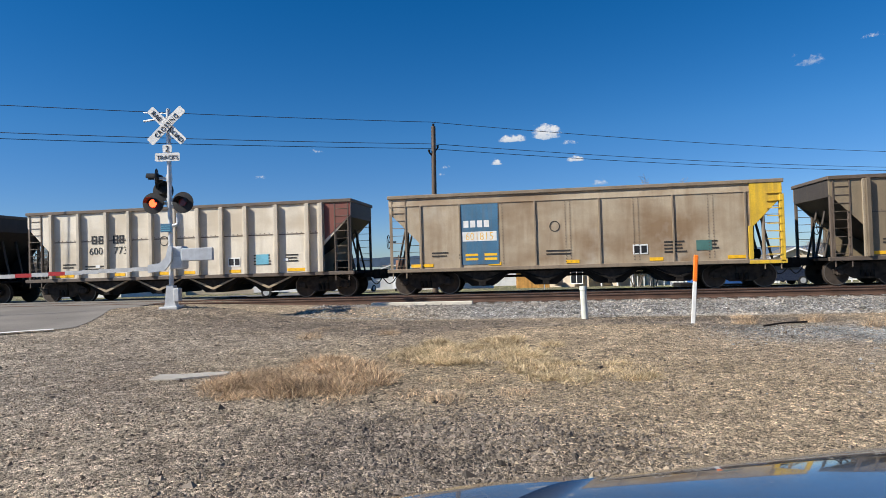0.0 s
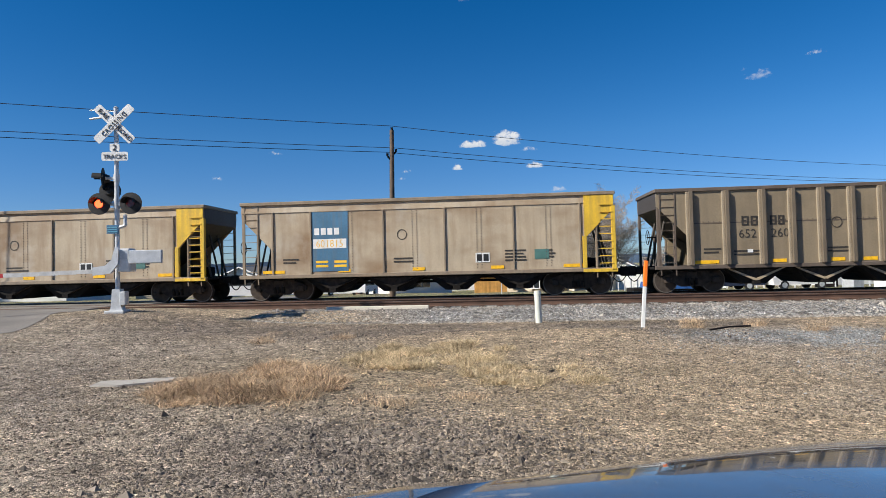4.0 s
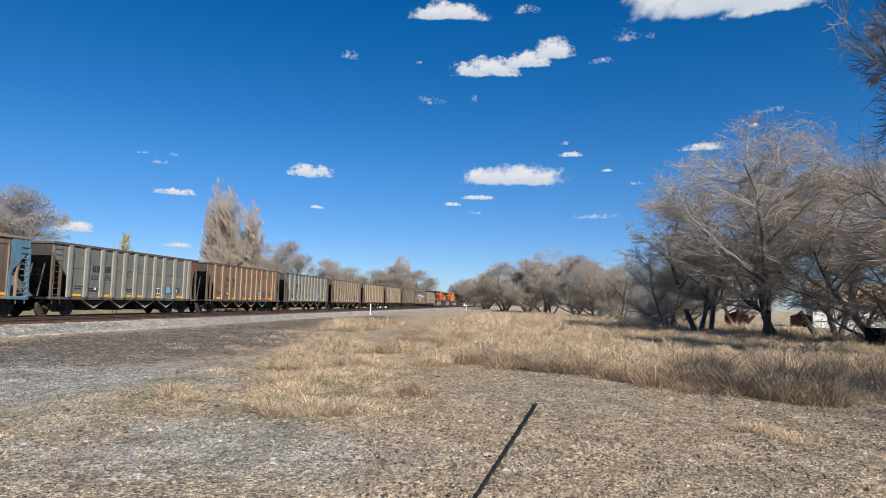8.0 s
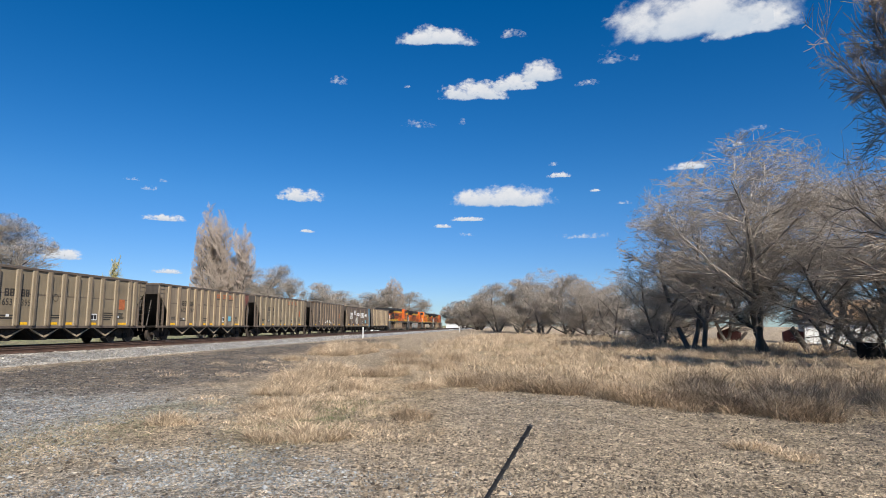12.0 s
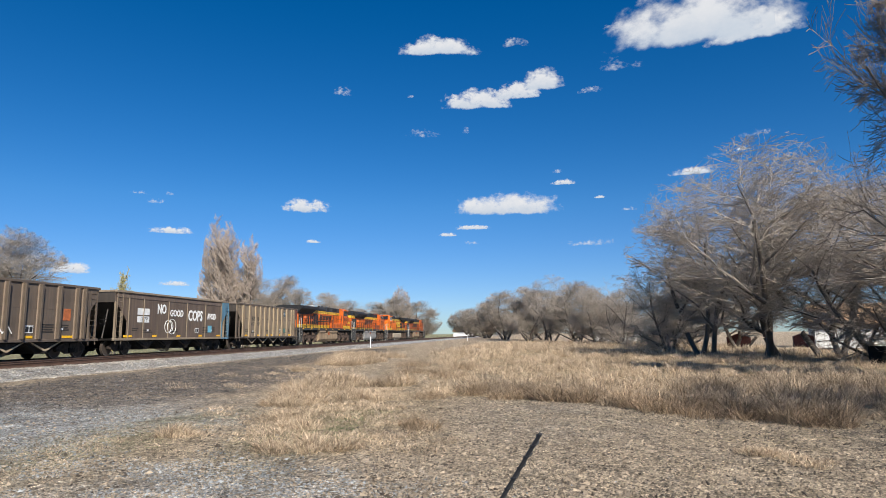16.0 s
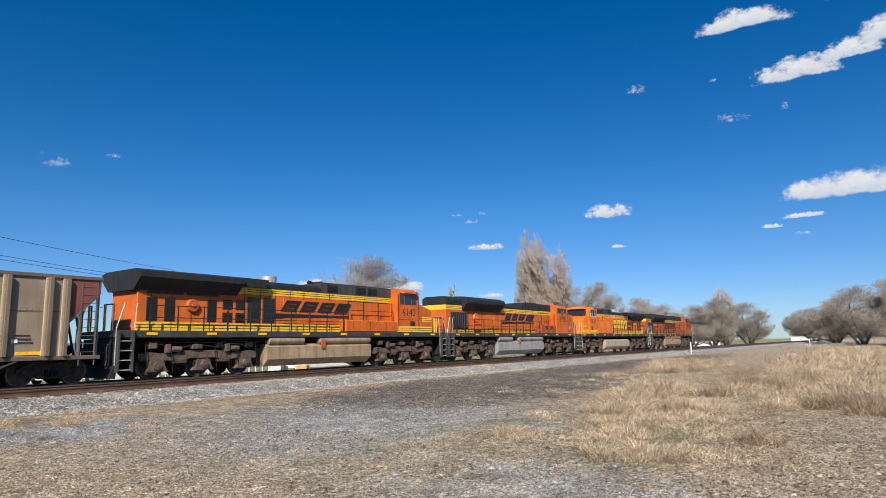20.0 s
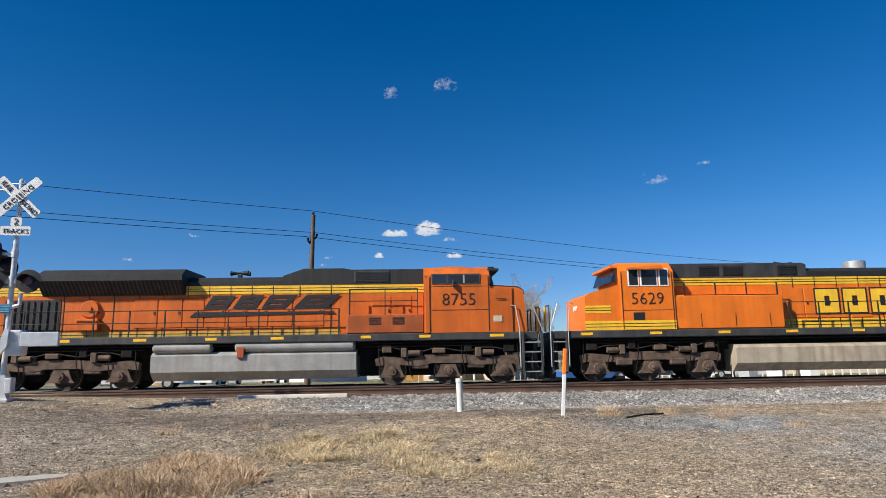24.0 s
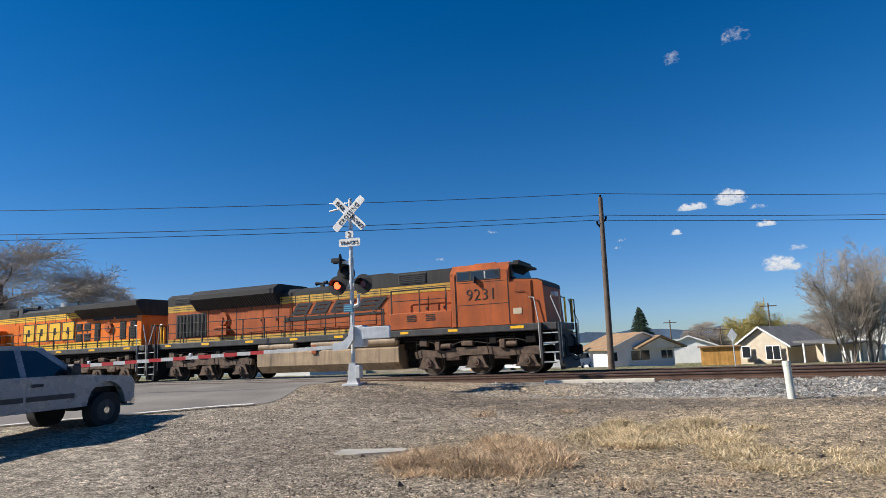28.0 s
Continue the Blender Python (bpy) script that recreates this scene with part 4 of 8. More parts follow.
for i, (kind, tone, label, digits, extra) in enumerate(specs):
    if kind == "ribbed":
        car, spec = ribbed_hopper(tone, label, i, digits)
    else:
        car, spec = smooth_hopper(label, i, tone)
    set_label(car, spec)
    made.append((car, kind, tone, digits, extra))
for i, (car, kind, tone, digits, extra) in enumerate(made):
    if "pending" in car:
        del car["pending"]
    if kind == "ribbed":
        ink = INK if tone in ("silver", "grey") else FADED
        markings(car, i, digits, extra, "", ink)
        if tone in ("silver", "grey", "tan") or i in (16,):
            part("red_panel", Geo().prism([(6.3, 3.0 - 0.75), (6.3, HT - 0.14), (HB, HT - 0.14), (HB, 3.22)], "y", -1.545, -1.534), REND, car)
            part("blue_label", Geo().box(3.3, 3.85, -1.547, -1.538, HS + 0.35, HS + 0.75), GREENL if i == 16 else CYAN, car)
        else:
            part("orange_label", Geo().box(4.65, 5.2, -1.547, -1.538, HS + 0.95, HS + 1.55), LOGO_O, car)
    elif kind == "panel":
        markings(car, i, None, None, "smooth")
        blue_panel(car, digits)
        yellow_end(car, extra)
        part("green_label", Geo().box(4.35, 4.9, -1.547, -1.54, HS + 0.38, HS + 0.74), GREENL, car)
    elif kind == "smooth":
        markings(car, i, None, None, "smooth")
        yellow_end(car, extra)
        part("number_strip", Geo().box(-4.4, -3.6, -1.549, -1.541, 2.3, 2.5).box(-4.4, -3.6, -1.549, -1.541, 1.95, 2.15), WHITE, car)
    else:
        markings(car, i, None, None, "smooth")
        yellow_end(car, BEND)
        y = -1.548
        part("number_strip", Geo().box(-5.2, -3.9, y - 0.003, y + 0.004, 2.45, 2.85).box(-5.2, -3.9, y - 0.003, y + 0.004, 1.98, 2.36), WHITE, car)
        writing("1879", 0.42, -4.5, y - 0.004, 2.03, INK, car)
        for text, h, x, z, bold in (("NO", 0.85, -2.45, 2.6, 0.8), ("GOOD", 0.62, -0.55, 2.45, 0.9), ("COPS", 1.05, 2.05, 2.2, 0.8), ("AVOID", 0.6, 4.55, 2.35, 0.75)):
            writing(text, h, x, y, z, SCRAWL, car, "graffiti", bold)
        sc = Geo()
        for a in range(3):
            r = (0.42, 0.36, 0.5)[a]
            for k in range(16):
                t0, t1 = 2 * math.pi * k / 16, 2 * math.pi * (k + 1) / 16
                sc.cyl((-1.6 + 0.25 * a + r * math.cos(t0), y, 1.75 + r * math.sin(t0)), (-1.6 + 0.25 * a + r * math.cos(t1), y, 1.75 + r * math.sin(t1)), 0.02, n=4)
        part("graffiti", sc, SCRAWL, car)
        part("blue_label", Geo().box(4.0, 4.6, y - 0.003, y + 0.004, HS + 0.35, HS + 0.85), CYAN, car)
    if i == 0:
        y = -1.545
        part("round_emblem", Geo().cyl((3.57, y + 0.004, 3.2), (3.57, y - 0.004, 3.2), 0.42, n=24), DGREY, car)
        ring = Geo()
        for k in range(24):
            a0, a1 = 2 * math.pi * k / 24, 2 * math.pi * (k + 1) / 24
            ring.add([(3.57 + math.cos(a) * r, y - 0.008, 3.2 + math.sin(a) * r) for a, r in ((a0, 0.36), (a1, 0.36), (a1, 0.28), (a0, 0.28))], [(0, 1, 2, 3)])
        part("emblem_ring", ring, RIB["tan"], car)
        part("emblem_bar", Geo().box(3.35, 3.79, y - 0.012, y - 0.005, 3.14, 3.26), WHITE, car)
        part("emblem_post", Geo().box(3.51, 3.63, y - 0.016, y - 0.009, 2.98, 3.42), BLUE, car)
        part("green_label", Geo().box(3.3, 3.9, y - 0.004, y + 0.004, HS + 0.35, HS + 0.75), GREENL, car)
    if i == 2:
        sc = Geo()
        for k in range(10):
            x0 = -1.6 + 0.28 * k
            sc.cyl((x0, -1.6, 1.3 + 0.35 * (k % 2)), (x0 + 0.28, -1.6, 1.3 + 0.35 * ((k + 1) % 2)), 0.03, n=4)
        part("graffiti", sc, SCRAWL, car)
    car.scale.x = 0.955
    HOPPERS.append(car)


# ---- locomotives ----
def loco_truck(parent, xc, flip=1):
    tk = part("truck", Geo().box(xc - 1.9, xc + 1.9, -0.9, 0.9, 0.75, 1.1, 0.05), STEEL, parent)
    for s in (-1, 1):
        y0, y1 = sorted((s * 1.02, s * 1.24))
        g = Geo()
        for q in (-1.05, 1.05):
            g.box(xc + q - 0.32, xc + q + 0.32, y0 + 0.02, y1 + 0.03, 0.6, 0.86, 0.04)
            g.cyl((xc + q, (y0 + y1) / 2, 0.86), (xc + q, (y0 + y1) / 2, 1.3), 0.1, n=8)
        g.prism([(xc - 2.75, 0.98), (xc - 2.45, 1.08), (xc - 1.4, 0.98), (xc - 0.8, 1.12), (xc + 0.8, 1.12), (xc + 1.4, 0.98), (xc + 2.45, 1.08), (xc + 2.75, 0.98), (xc + 2.7, 0.72), (xc + 2.2, 0.78), (xc + 1.1, 0.7), (xc + 0.6, 0.8), (xc - 0.6, 0.8), (xc - 1.1, 0.7), (xc - 2.2, 0.78), (xc - 2.7, 0.72)], "y", y0, y1)
        part("side_frame", g, LTRUCK, tk)
        for k in (-2.1, 0, 2.1):
            y0, y1 = sorted((s * 1.1, s * 1.3))
            b = Geo().prism([(xc + k - 0.52, 0.3), (xc + k + 0.52, 0.3), (xc + k + 0.4, 0.42), (xc + k + 0.27, 0.76), (xc + k - 0.27, 0.76), (xc + k - 0.4, 0.42)], "y", y0, y1)
            b.cyl((xc + k, s * 1.3, 0.53), (xc + k, s * 1.4, 0.53), 0.17, 0.15, 14).cyl((xc + k, s * 1.4, 0.53), (xc + k, s * 1.43, 0.53), 0.07, 0.06, 8)
            part("axle_box", b, LTRUCK, tk)
            for q in (-0.36, 0.36):
                sp = Geo().path([(xc + k + q + 0.07 * math.cos(j * 1.57), s * 1.17 + 0.07 * math.sin(j * 1.57), 0.42 + 0.014 * j) for j in range(21)], 0.017, 4)
                part("spring", sp, TRUCK, tk)
        for q in (-1.5, 1.3):
            d = Geo()
            d.cyl((xc + q, s * 1.28, 1.18), (xc + q + 0.42, s * 1.28, 1.18), 0.11, n=8)
            d.box(xc + q - 0.28, xc + q - 0.05, s * 1.28 - 0.08, s * 1.28 + 0.08, 1.02, 1.38, 0.03)
            part("brake_cylinder", d, LTRUCK, tk)
        for q, w, z0, z1 in ((-2.3, 0.36, 1.2, 1.5), (-0.35, 0.5, 1.16, 1.36), (0.75, 0.3, 1.2, 1.55), (2.3, 0.42, 1.18, 1.48)):
            part("equipment_box", Geo().box(xc + q - w / 2, xc + q + w / 2, min(s * 1.1, s * 1.34), max(s * 1.1, s * 1.34), z0, z1, 0.03), STEEL if q > 0 else LTRUCK, tk)
        for q in (-2.62, -1.55, 0.5, 1.62, 2.62):
            part("sand_pipe", Geo().path([(xc + q, s * 1.3, 1.5), (xc + q + 0.03, s * 1.34, 1.0), (xc + q + 0.12, s * 1.3, 0.5), (xc + q + 0.2, s * 1.2, 0.25)], 0.018, 5), STEEL, tk)
        pts = [(xc - 2.6 + 0.55 * i, s * 1.3, 1.3 + 0.1 * math.sin(i * 1.9)) for i in range(10)]
        part("brake_pipe", Geo().path(pts, 0.022, 5), TRUCK, tk)
    for k in (-2.1, 0, 2.1):
        wheel_pair(parent, xc + k, 0.53)


def handrail(parent, x0, x1, y, z0, step=1.25, material=None):
    n = max(1, round((x1 - x0) / step))
    for i in range(n + 1):
        x = x0 + (x1 - x0) * i / n
        part("rail_post", Geo().box(x - 0.022, x + 0.022, y - 0.02, y + 0.02, z0 - 0.1, z0 + 1.06), material or BLACK, parent)
    g = Geo().cyl((x0, y, z0 + 1.05), (x1, y, z0 + 1.05), 0.02, n=6)
    g.cyl((x0, y, z0 + 0.55), (x1, y, z0 + 0.55), 0.018, n=6)
    part("handrail", g, material or BLACK, parent)


def end_steps(parent, d, deck):
    """Stair well, grab irons, end rails and hoses at one end."""
    for s in (-1, 1):
        for k in range(4):
            z = 0.42 + k * 0.36
            part("step", Geo().box(min(d * 10.55, d * 11.05), max(d * 10.55, d * 11.05), s * 1.5 - 0.14, s * 1.5 + 0.02, z, z + 0.04), CHROME, parent)
        part("step_side", Geo().box(d * 10.5 - 0.03, d * 10.5 + 0.03, s * 1.5 - 0.2, s * 1.5 + 0.02, 0.35, deck).box(d * 11.1 - 0.03, d * 11.1 + 0.03, s * 1.5 - 0.2, s * 1.5 + 0.02, 0.35, deck), DGREY, parent)
        for q in (10.42, 11.16):
            p = [(d * q, s * 1.54, 0.6), (d * q, s * 1.54, 2.0), (d * (q - 0.12 if q < 11 else q - 0.3), s * 1.5, 3.0), (d * (q - 0.3), s * 1.48, 3.02)]
            part("grab_iron", Geo().path(p, 0.022, 6), CHROME, parent)
    for s in (-1, 1):
        er = Geo().path([(d * 11.12, s * 1.2, deck), (d * 11.12, s * 1.2, deck + 1.05), (d * 11.12, s * 0.5, deck + 1.05), (d * 11.12, s * 0.5, deck)], 0.028, 6)
        part("end_rail", er, DGREY, parent)
    for y in (-0.62, 0.62):
        part("yellow_post", Geo().cyl((d * 11.15, y, deck), (d * 11.15, y, deck + 1.05), 0.045, n=6), YELLOW, parent)
    pl = Geo().prism([(d * 11.0, 0.12), (d * 11.22, 0.16), (d * 11.1, 0.55), (d * 10.95, 0.62)], "y", -1.35, 1.35)
    part("plow", pl, BLACK, parent)
    part("pilot", Geo().box(min(d * 10.85, d * 10.98), max(d * 10.85, d * 10.98), -1.3, 1.3, 0.5, 1.62, 0.02), BLACK, parent)
    coupler(parent, d * 10.75, d)
    for y in (-0.9, -0.75, -0.6, 0.6, 0.75, 0.9):
        part("control_hose", Geo().path([(d * 11.02, y, 1.45), (d * 11.16, y, 1.25), (d * 11.14, y * 1.03, 0.85), (d * 11.2, y * 1.05, 0.6)], 0.03, 5), BLACK, parent)


def plain_mark(parent, y, material, outline=None, x0=-1.9, z=3.05, big=False, turn=1):
    """The owner's mark as four plain slanted blocks over a thin flash."""
    xs = [x0 + i * 1.24 for i in range(4)] if not big else [x0 + i * 1.18 for i in range(4)]
    h, w, lean = (0.56, 0.98, 0.4) if not big else (0.98, 0.95, 0.0)
    g = Geo()
    for x in xs:
        hollow(g, x, z, w, h, lean, 0.15 if not big else 0.28, y, not big)
    bars = part("owner_mark", g, material, parent)
    if outline:
        g = Geo()
        for x in xs:
            hollow(g, x - 0.06, z - 0.06, w + 0.12, h + 0.12, lean, 0.4, y * 0.9975, False)
        part("mark_outline", g, outline, parent)
    else:
        part("mark_flash", Geo().prism([(xs[0] - 0.6, z - 0.34), (xs[0] - 0.35, z - 0.13), (xs[-1] + 1.2, z - 0.15), (xs[-1] + 1.2, z - 0.23)], "y", y - 0.004, y + 0.004), material, parent)


def stripes(parent, x0, x1, hy, z0, h, yellow, lines=2):
    for s in (-1, 1):
        y0, y1 = sorted((s * (hy - 0.02), s * (hy + 0.008)))
        part("stripe", Geo().box(x0, x1, y0, y1, z0, z0 + h), yellow, parent)
        g = Geo()
        for i in range(lines):
            z = z0 + h * (i + 1) / (lines + 1)
            a, b = sorted((s * (hy + 0.008), s * (hy + 0.012)))
            g.box(x0, x1, a, b, z - 0.014, z + 0.014)
        part("stripe_line", g, INK, parent)


def doors(parent, xs, w, z0, z1, hy, material, grille=False):
    for s in (-1, 1):
        for x in xs:
            y0, y1 = sorted((s * (hy - 0.01), s * (hy + 0.022)))
            dr = part("hood_door", Geo().box(x, x + w - 0.05, y0, y1, z0, z1, 0.008), material, parent)
            if grille:
                g = Geo()
                n = int((z1 - z0) / 0.09)
                for i in range(n):
                    z = z0 + 0.05 + i * (z1 - z0 - 0.06) / n
                    a, b = sorted((s * (hy + 0.02), s * (hy + 0.04)))
                    g.box(x + 0.04, x + w - 0.09, a, b, z, z + 0.05)
                part("grille", g, BLACK, dr)
            else:
                a, b = sorted((s * (hy + 0.02), s * (hy + 0.05)))
                part("latch", Geo().box(x + w - 0.18, x + w - 0.12, a, b, (z0 + z1) / 2 - 0.06, (z0 + z1) / 2 + 0.06), DGREY, dr)


def seams(parent, xs, hy, z0, z1):
    """Dark upright joints between the hood doors."""
    for s in (-1, 1):
        for x in xs:
            a, b = sorted((s * (hy - 0.01), s * (hy + 0.014)))
            part("door_joint", Geo().box(x - 0.014, x + 0.014, a, b, z0, z1), INK, parent)


def horn(parent, x, z):
    g = Geo().box(x - 0.08, x + 0.08, -0.1, 0.1, z, z + 0.22)
    for d, y in ((1, -0.16), (1, 0.16), (-1, 0)):
        g.cyl((x, y, z + 0.28), (x + d * 0.42, y, z + 0.28), 0.03, 0.11, 8)
    part("horn", g, BLACK, parent)


def numbers(parent, text, x, z, h, hy):
    for s in (-1, 1):
        writing(text, h, x, s * (hy + 0.012), z, INK, parent, "number", 1.0, 0 if s < 0 else 180)


def deck_and_tank(lo, tank, tanks, deck):
    part("frame", Geo().box(-11.0, 11.0, -1.5, 1.5, deck - 0.28, deck, 0.03), DGREY, lo)
    for s in (-1, 1):
        for i in range(8):
            x = -9.6 + i * 2.75
            a, b = sorted((s * 1.5, s * 1.508))
            part("reflector", Geo().box(x - 0.24, x + 0.24, a, b, deck - 0.17, deck - 0.07), REFLECT, lo)
    part("fuel_tank", Geo().prism([(-1.05, 0.3), (1.05, 0.3), (1.42, 0.62), (1.42, 1.2), (1.25, 1.34), (-1.25, 1.34), (-1.42, 1.2), (-1.42, 0.62)], "x", -3.7, 3.7), tank, lo)
    if tanks:
        for s in (-1, 1):
            for x0, x1 in ((-3.6, -1.4), (-0.3, 3.6)):
                g = Geo().cyl((x0, s * 1.28, 1.5), (x1, s * 1.28, 1.5), 0.2, n=14)
                g.cyl((x0 - 0.07, s * 1.28, 1.5), (x0, s * 1.28, 1.5), 0.12, 0.2, 14).cyl((x1, s * 1.28, 1.5), (x1 + 0.07, s * 1.28, 1.5), 0.2, 0.12, 14)
                part("air_tank", g, tank, lo)
            part("fuel_filler", Geo().box(-0.25, 0.05, s * 1.46 - 0.04, s * 1.46 + 0.04, 1.1, 1.5, 0.02), ORANGE_D, lo)
    # Frame and motor boxes; their near-black bulk also stands for shade under the deck.
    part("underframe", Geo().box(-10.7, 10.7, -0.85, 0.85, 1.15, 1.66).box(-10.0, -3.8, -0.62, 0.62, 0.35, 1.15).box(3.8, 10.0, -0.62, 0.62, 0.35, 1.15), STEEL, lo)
    for xc in (-6.85, 6.85):
        loco_truck(lo, xc)
    for s in (-1, 1):
        for x0, x1, z in ((-9.5, -4.0, 1.45), (4.0, 9.5, 1.45), (-9.5, 9.5, 1.56)):
            part("pipe", Geo().cyl((x0, s * 1.32, z), (x1, s * 1.32, z), 0.03, n=5), STEEL, lo)
    for d in (-1, 1):
        end_steps(lo, d, deck)


def windows(parent, xs, z0, z1, hy, frame_mat):
    for s in (-1, 1):
        for x0, x1 in xs:
            a, b = sorted((s * (hy - 0.01), s * (hy + 0.02)))
            w = part("cab_window", Geo().box(x0 - 0.05, x1 + 0.05, a, b, z0 - 0.05, z1 + 0.05, 0.01), frame_mat, parent)
            a, b = sorted((s * (hy + 0.02), s * (hy + 0.024)))
            part("pane", Geo().box(x0, x1, a, b, z0, z1), GLASS, w)


STATIONS_A = ((-12.0, -11.55), (-10.75, -10.3), (-10.35, -10.05), (-8.0, -8.1), (-2.7, -2.85), (1.5, 0.78), (3.7, 3.62), (6.9, 6.15), (9.45, 8.65), (10.6, 9.95), (11.0, 10.45), (12.0, 11.4))
STATIONS_B = ((-12.0, -11.6), (-10.75, -10.35), (-10.2, -9.9), (10.2, 9.9), (10.75, 10.35), (12.0, 11.6))


def settle(lo, deck, k, stations, outward):
    """Lowers everything above the deck in proportion, and sets the body's parts to their true stations along the frame."""
    was, now = zip(*stations)
    gear = [o for o in lo.children if o.name.split(".")[0] in ("truck", "wheel", "axle")]
    gear += [c for o in gear for c in o.children_recursive]
    for ob in lo.children_recursive:
        if ob.type != "MESH":
            continue
        if ob in gear:
            mid = sum(v.co.x for v in ob.data.vertices) / len(ob.data.vertices)
            ob.data.transform(Matrix.Translation((math.copysign(outward, mid), 0, 0)))
            continue
        if ob.name.split(".")[0] in ("number",):
            ob.matrix_basis = Matrix.Translation((float(np.interp(ob.matrix_basis.translation.x, was, now)) - ob.matrix_basis.translation.x, 0, 0)) @ ob.matrix_basis
        else:
            for v in ob.data.vertices:
                v.co.x = float(np.interp(v.co.x, was, now))
        if ob.matrix_basis.translation.z > deck:
            m = ob.matrix_basis.copy()
            m.translation.z = deck + (m.translation.z - deck) * k
            ob.matrix_basis = m
            continue
        for v in ob.data.vertices:
            if v.co.z > deck + 0.001:
                v.co.z = deck + (v.co.z - deck) * k


def loco_a(text, orange, tank, label):
    """Six-axle locomotive with a full-width flared radiator and square nose."""
    lo = new("locomotive")
    tagged(lo, label, "locomotive", "diesel locomotives of the train")
    deck = 1.92
    deck_and_tank(lo, tank, True, deck)
    part("long_hood", Geo().box(-10.35, 6.9, -0.98, 0.98, deck, 3.66, 0.03), orange, lo)
    part("hood_band", Geo().box(-10.35, 6.9, -0.98, 0.98, 3.66, 4.02), YELLOW, lo)
    stripes(lo, -10.35, 6.9, 0.98, 3.68, 0.32, SOOTY if orange == ORANGE_D else YELLOW)
    stripes(lo, -10.35, 3.2, 0.98, deck + 0.02, 0.2, SOOTY, 1)
    part("hood_top", Geo().prism([(-0.99, 4.02), (0.99, 4.02), (0.99, 4.2), (0.72, 4.4), (-0.72, 4.4), (-0.99, 4.2)], "x", -2.8, 1.5), BLACK, lo)
    part("rear_top", Geo().prism([(-0.99, 4.02), (0.99, 4.02), (0.99, 4.5), (0.75, 4.66), (-0.75, 4.66), (-0.99, 4.5)], "x", -10.35, -7.9), BLACK, lo)
    fl = [(-1.0, 3.66), (1.0, 3.66), (1.48, 4.22), (1.48, 4.46), (1.1, 4.72), (-1.1, 4.72), (-1.48, 4.46), (-1.48, 4.22)]
    part("radiator", Geo().prism(fl, "x", -8.0, -2.7), BLACK, lo)
    for s in (-1, 1):
        g = Geo()
        for i in range(34):
            x = -7.9 + i * 0.152
            g.add([(x, s * 1.03, 3.66), (x + 0.07, s * 1.03, 3.66), (x + 0.07, s * 1.5, 4.2), (x, s * 1.5, 4.2)], [(0, 1, 2, 3)])
        part("radiator_grille", g, DGREY, lo)
    for x in (-7.0, -5.3, -3.7):
        part("roof_fan", Geo().cyl((x, 0, 4.72), (x, 0, 4.8), 0.62, 0.55, 18), BLACK, lo)
    part("roof_box", Geo().prism([(1.5, 4.02), (1.5, 4.42), (2.1, 4.72), (3.3, 4.72), (3.5, 4.66), (6.9, 4.66), (6.9, 4.02)], "y", -0.99, 0.99), BLACK, lo)
    doors(lo, (3.6,), 1.7, 4.1, 4.6, 0.99, DGREY, True)
    doors(lo, (-9.8,), 1.4, 4.12, 4.45, 0.99, DGREY, True)
    seams(lo, [-7.2 + 0.92 * i for i in range(12)], 0.98, deck + 0.02, 4.0)
    doors(lo, [-4.6 + 0.92 * i for i in range(8)], 0.92, 2.3, 3.5, 0.98, orange)
    doors(lo, (4.4, 5.4), 0.95, 2.3, 3.5, 0.98, orange)
    for s in (-1, 1):
        g = Geo()
        a, b = sorted((s * 0.98, s * 1.0))
        g.box(-9.6, -7.3, a, b, 2.2, 3.5)
        part("equipment_bay", g, BLACK, lo)
        for i in range(8):
            part("bay_bar", Geo().cyl((-9.45 + 0.28 * i, s * 1.03, 2.25), (-9.45 + 0.28 * i, s * 1.03, 3.45), 0.02, n=5), DGREY, lo)
        part("blower", Geo().cyl((-6.2, s * 0.98, 3.1), (-6.2, s * 1.1, 3.1), 0.4, 0.33, 18).cyl((-6.2, s * 1.1, 3.1), (-6.2, s * 1.16, 3.1), 0.12, 0.1, 10).box(-6.6, -5.8, min(s * 0.98, s * 1.2), max(s * 0.98, s * 1.05), 2.2, 2.7, 0.03), orange, lo)
        part("side_cabinet", Geo().box(3.4, 6.9, min(s * 0.98, s * 1.46), max(s * 0.98, s * 1.46), deck, 2.72, 0.05), ORANGE_D, lo)
        handrail(lo, -9.7, 3.2, s * 1.45, deck)
        handrail(lo, 3.5, 6.6, s * 1.42, 2.72)
    # cab and nose
    part("cab", Geo().prism([(-1.5, deck), (1.5, deck), (1.5, 4.32), (1.15, 4.68), (-1.15, 4.68), (-1.5, 4.32)], "x", 6.9, 9.45), orange, lo)
    part("cab_roof_vent", Geo().box(7.6, 8.6, -0.5, 0.5, 4.68, 4.82, 0.03), orange, lo)
    part("nose", Geo().prism([(9.45, deck), (9.45, 3.86), (10.4, 3.78), (10.6, 3.66), (10.68, deck)], "y", -1.4, 1.4), orange, lo)
    part("nose_top", Geo().prism([(9.46, 3.87), (10.38, 3.79), (10.58, 3.67), (10.62, 3.5), (10.64, 3.5), (10.61, 3.7), (10.42, 3.83), (9.46, 3.91)], "y", -1.36, 1.36), BLACK, lo)
    for s in (-1, 1):
        part("nose_flank", Geo().prism([(9.45, s * 1.5), (10.2, s * 1.46), (10.3, s * 1.38), (9.45, s * 1.38)], "z", deck, 3.74), orange, lo)
    part("windshield", Geo().prism([(9.45, 3.95), (9.62, 3.95), (9.5, 4.5), (9.45, 4.5)], "y", -1.25, 1.25), GLASS, lo)
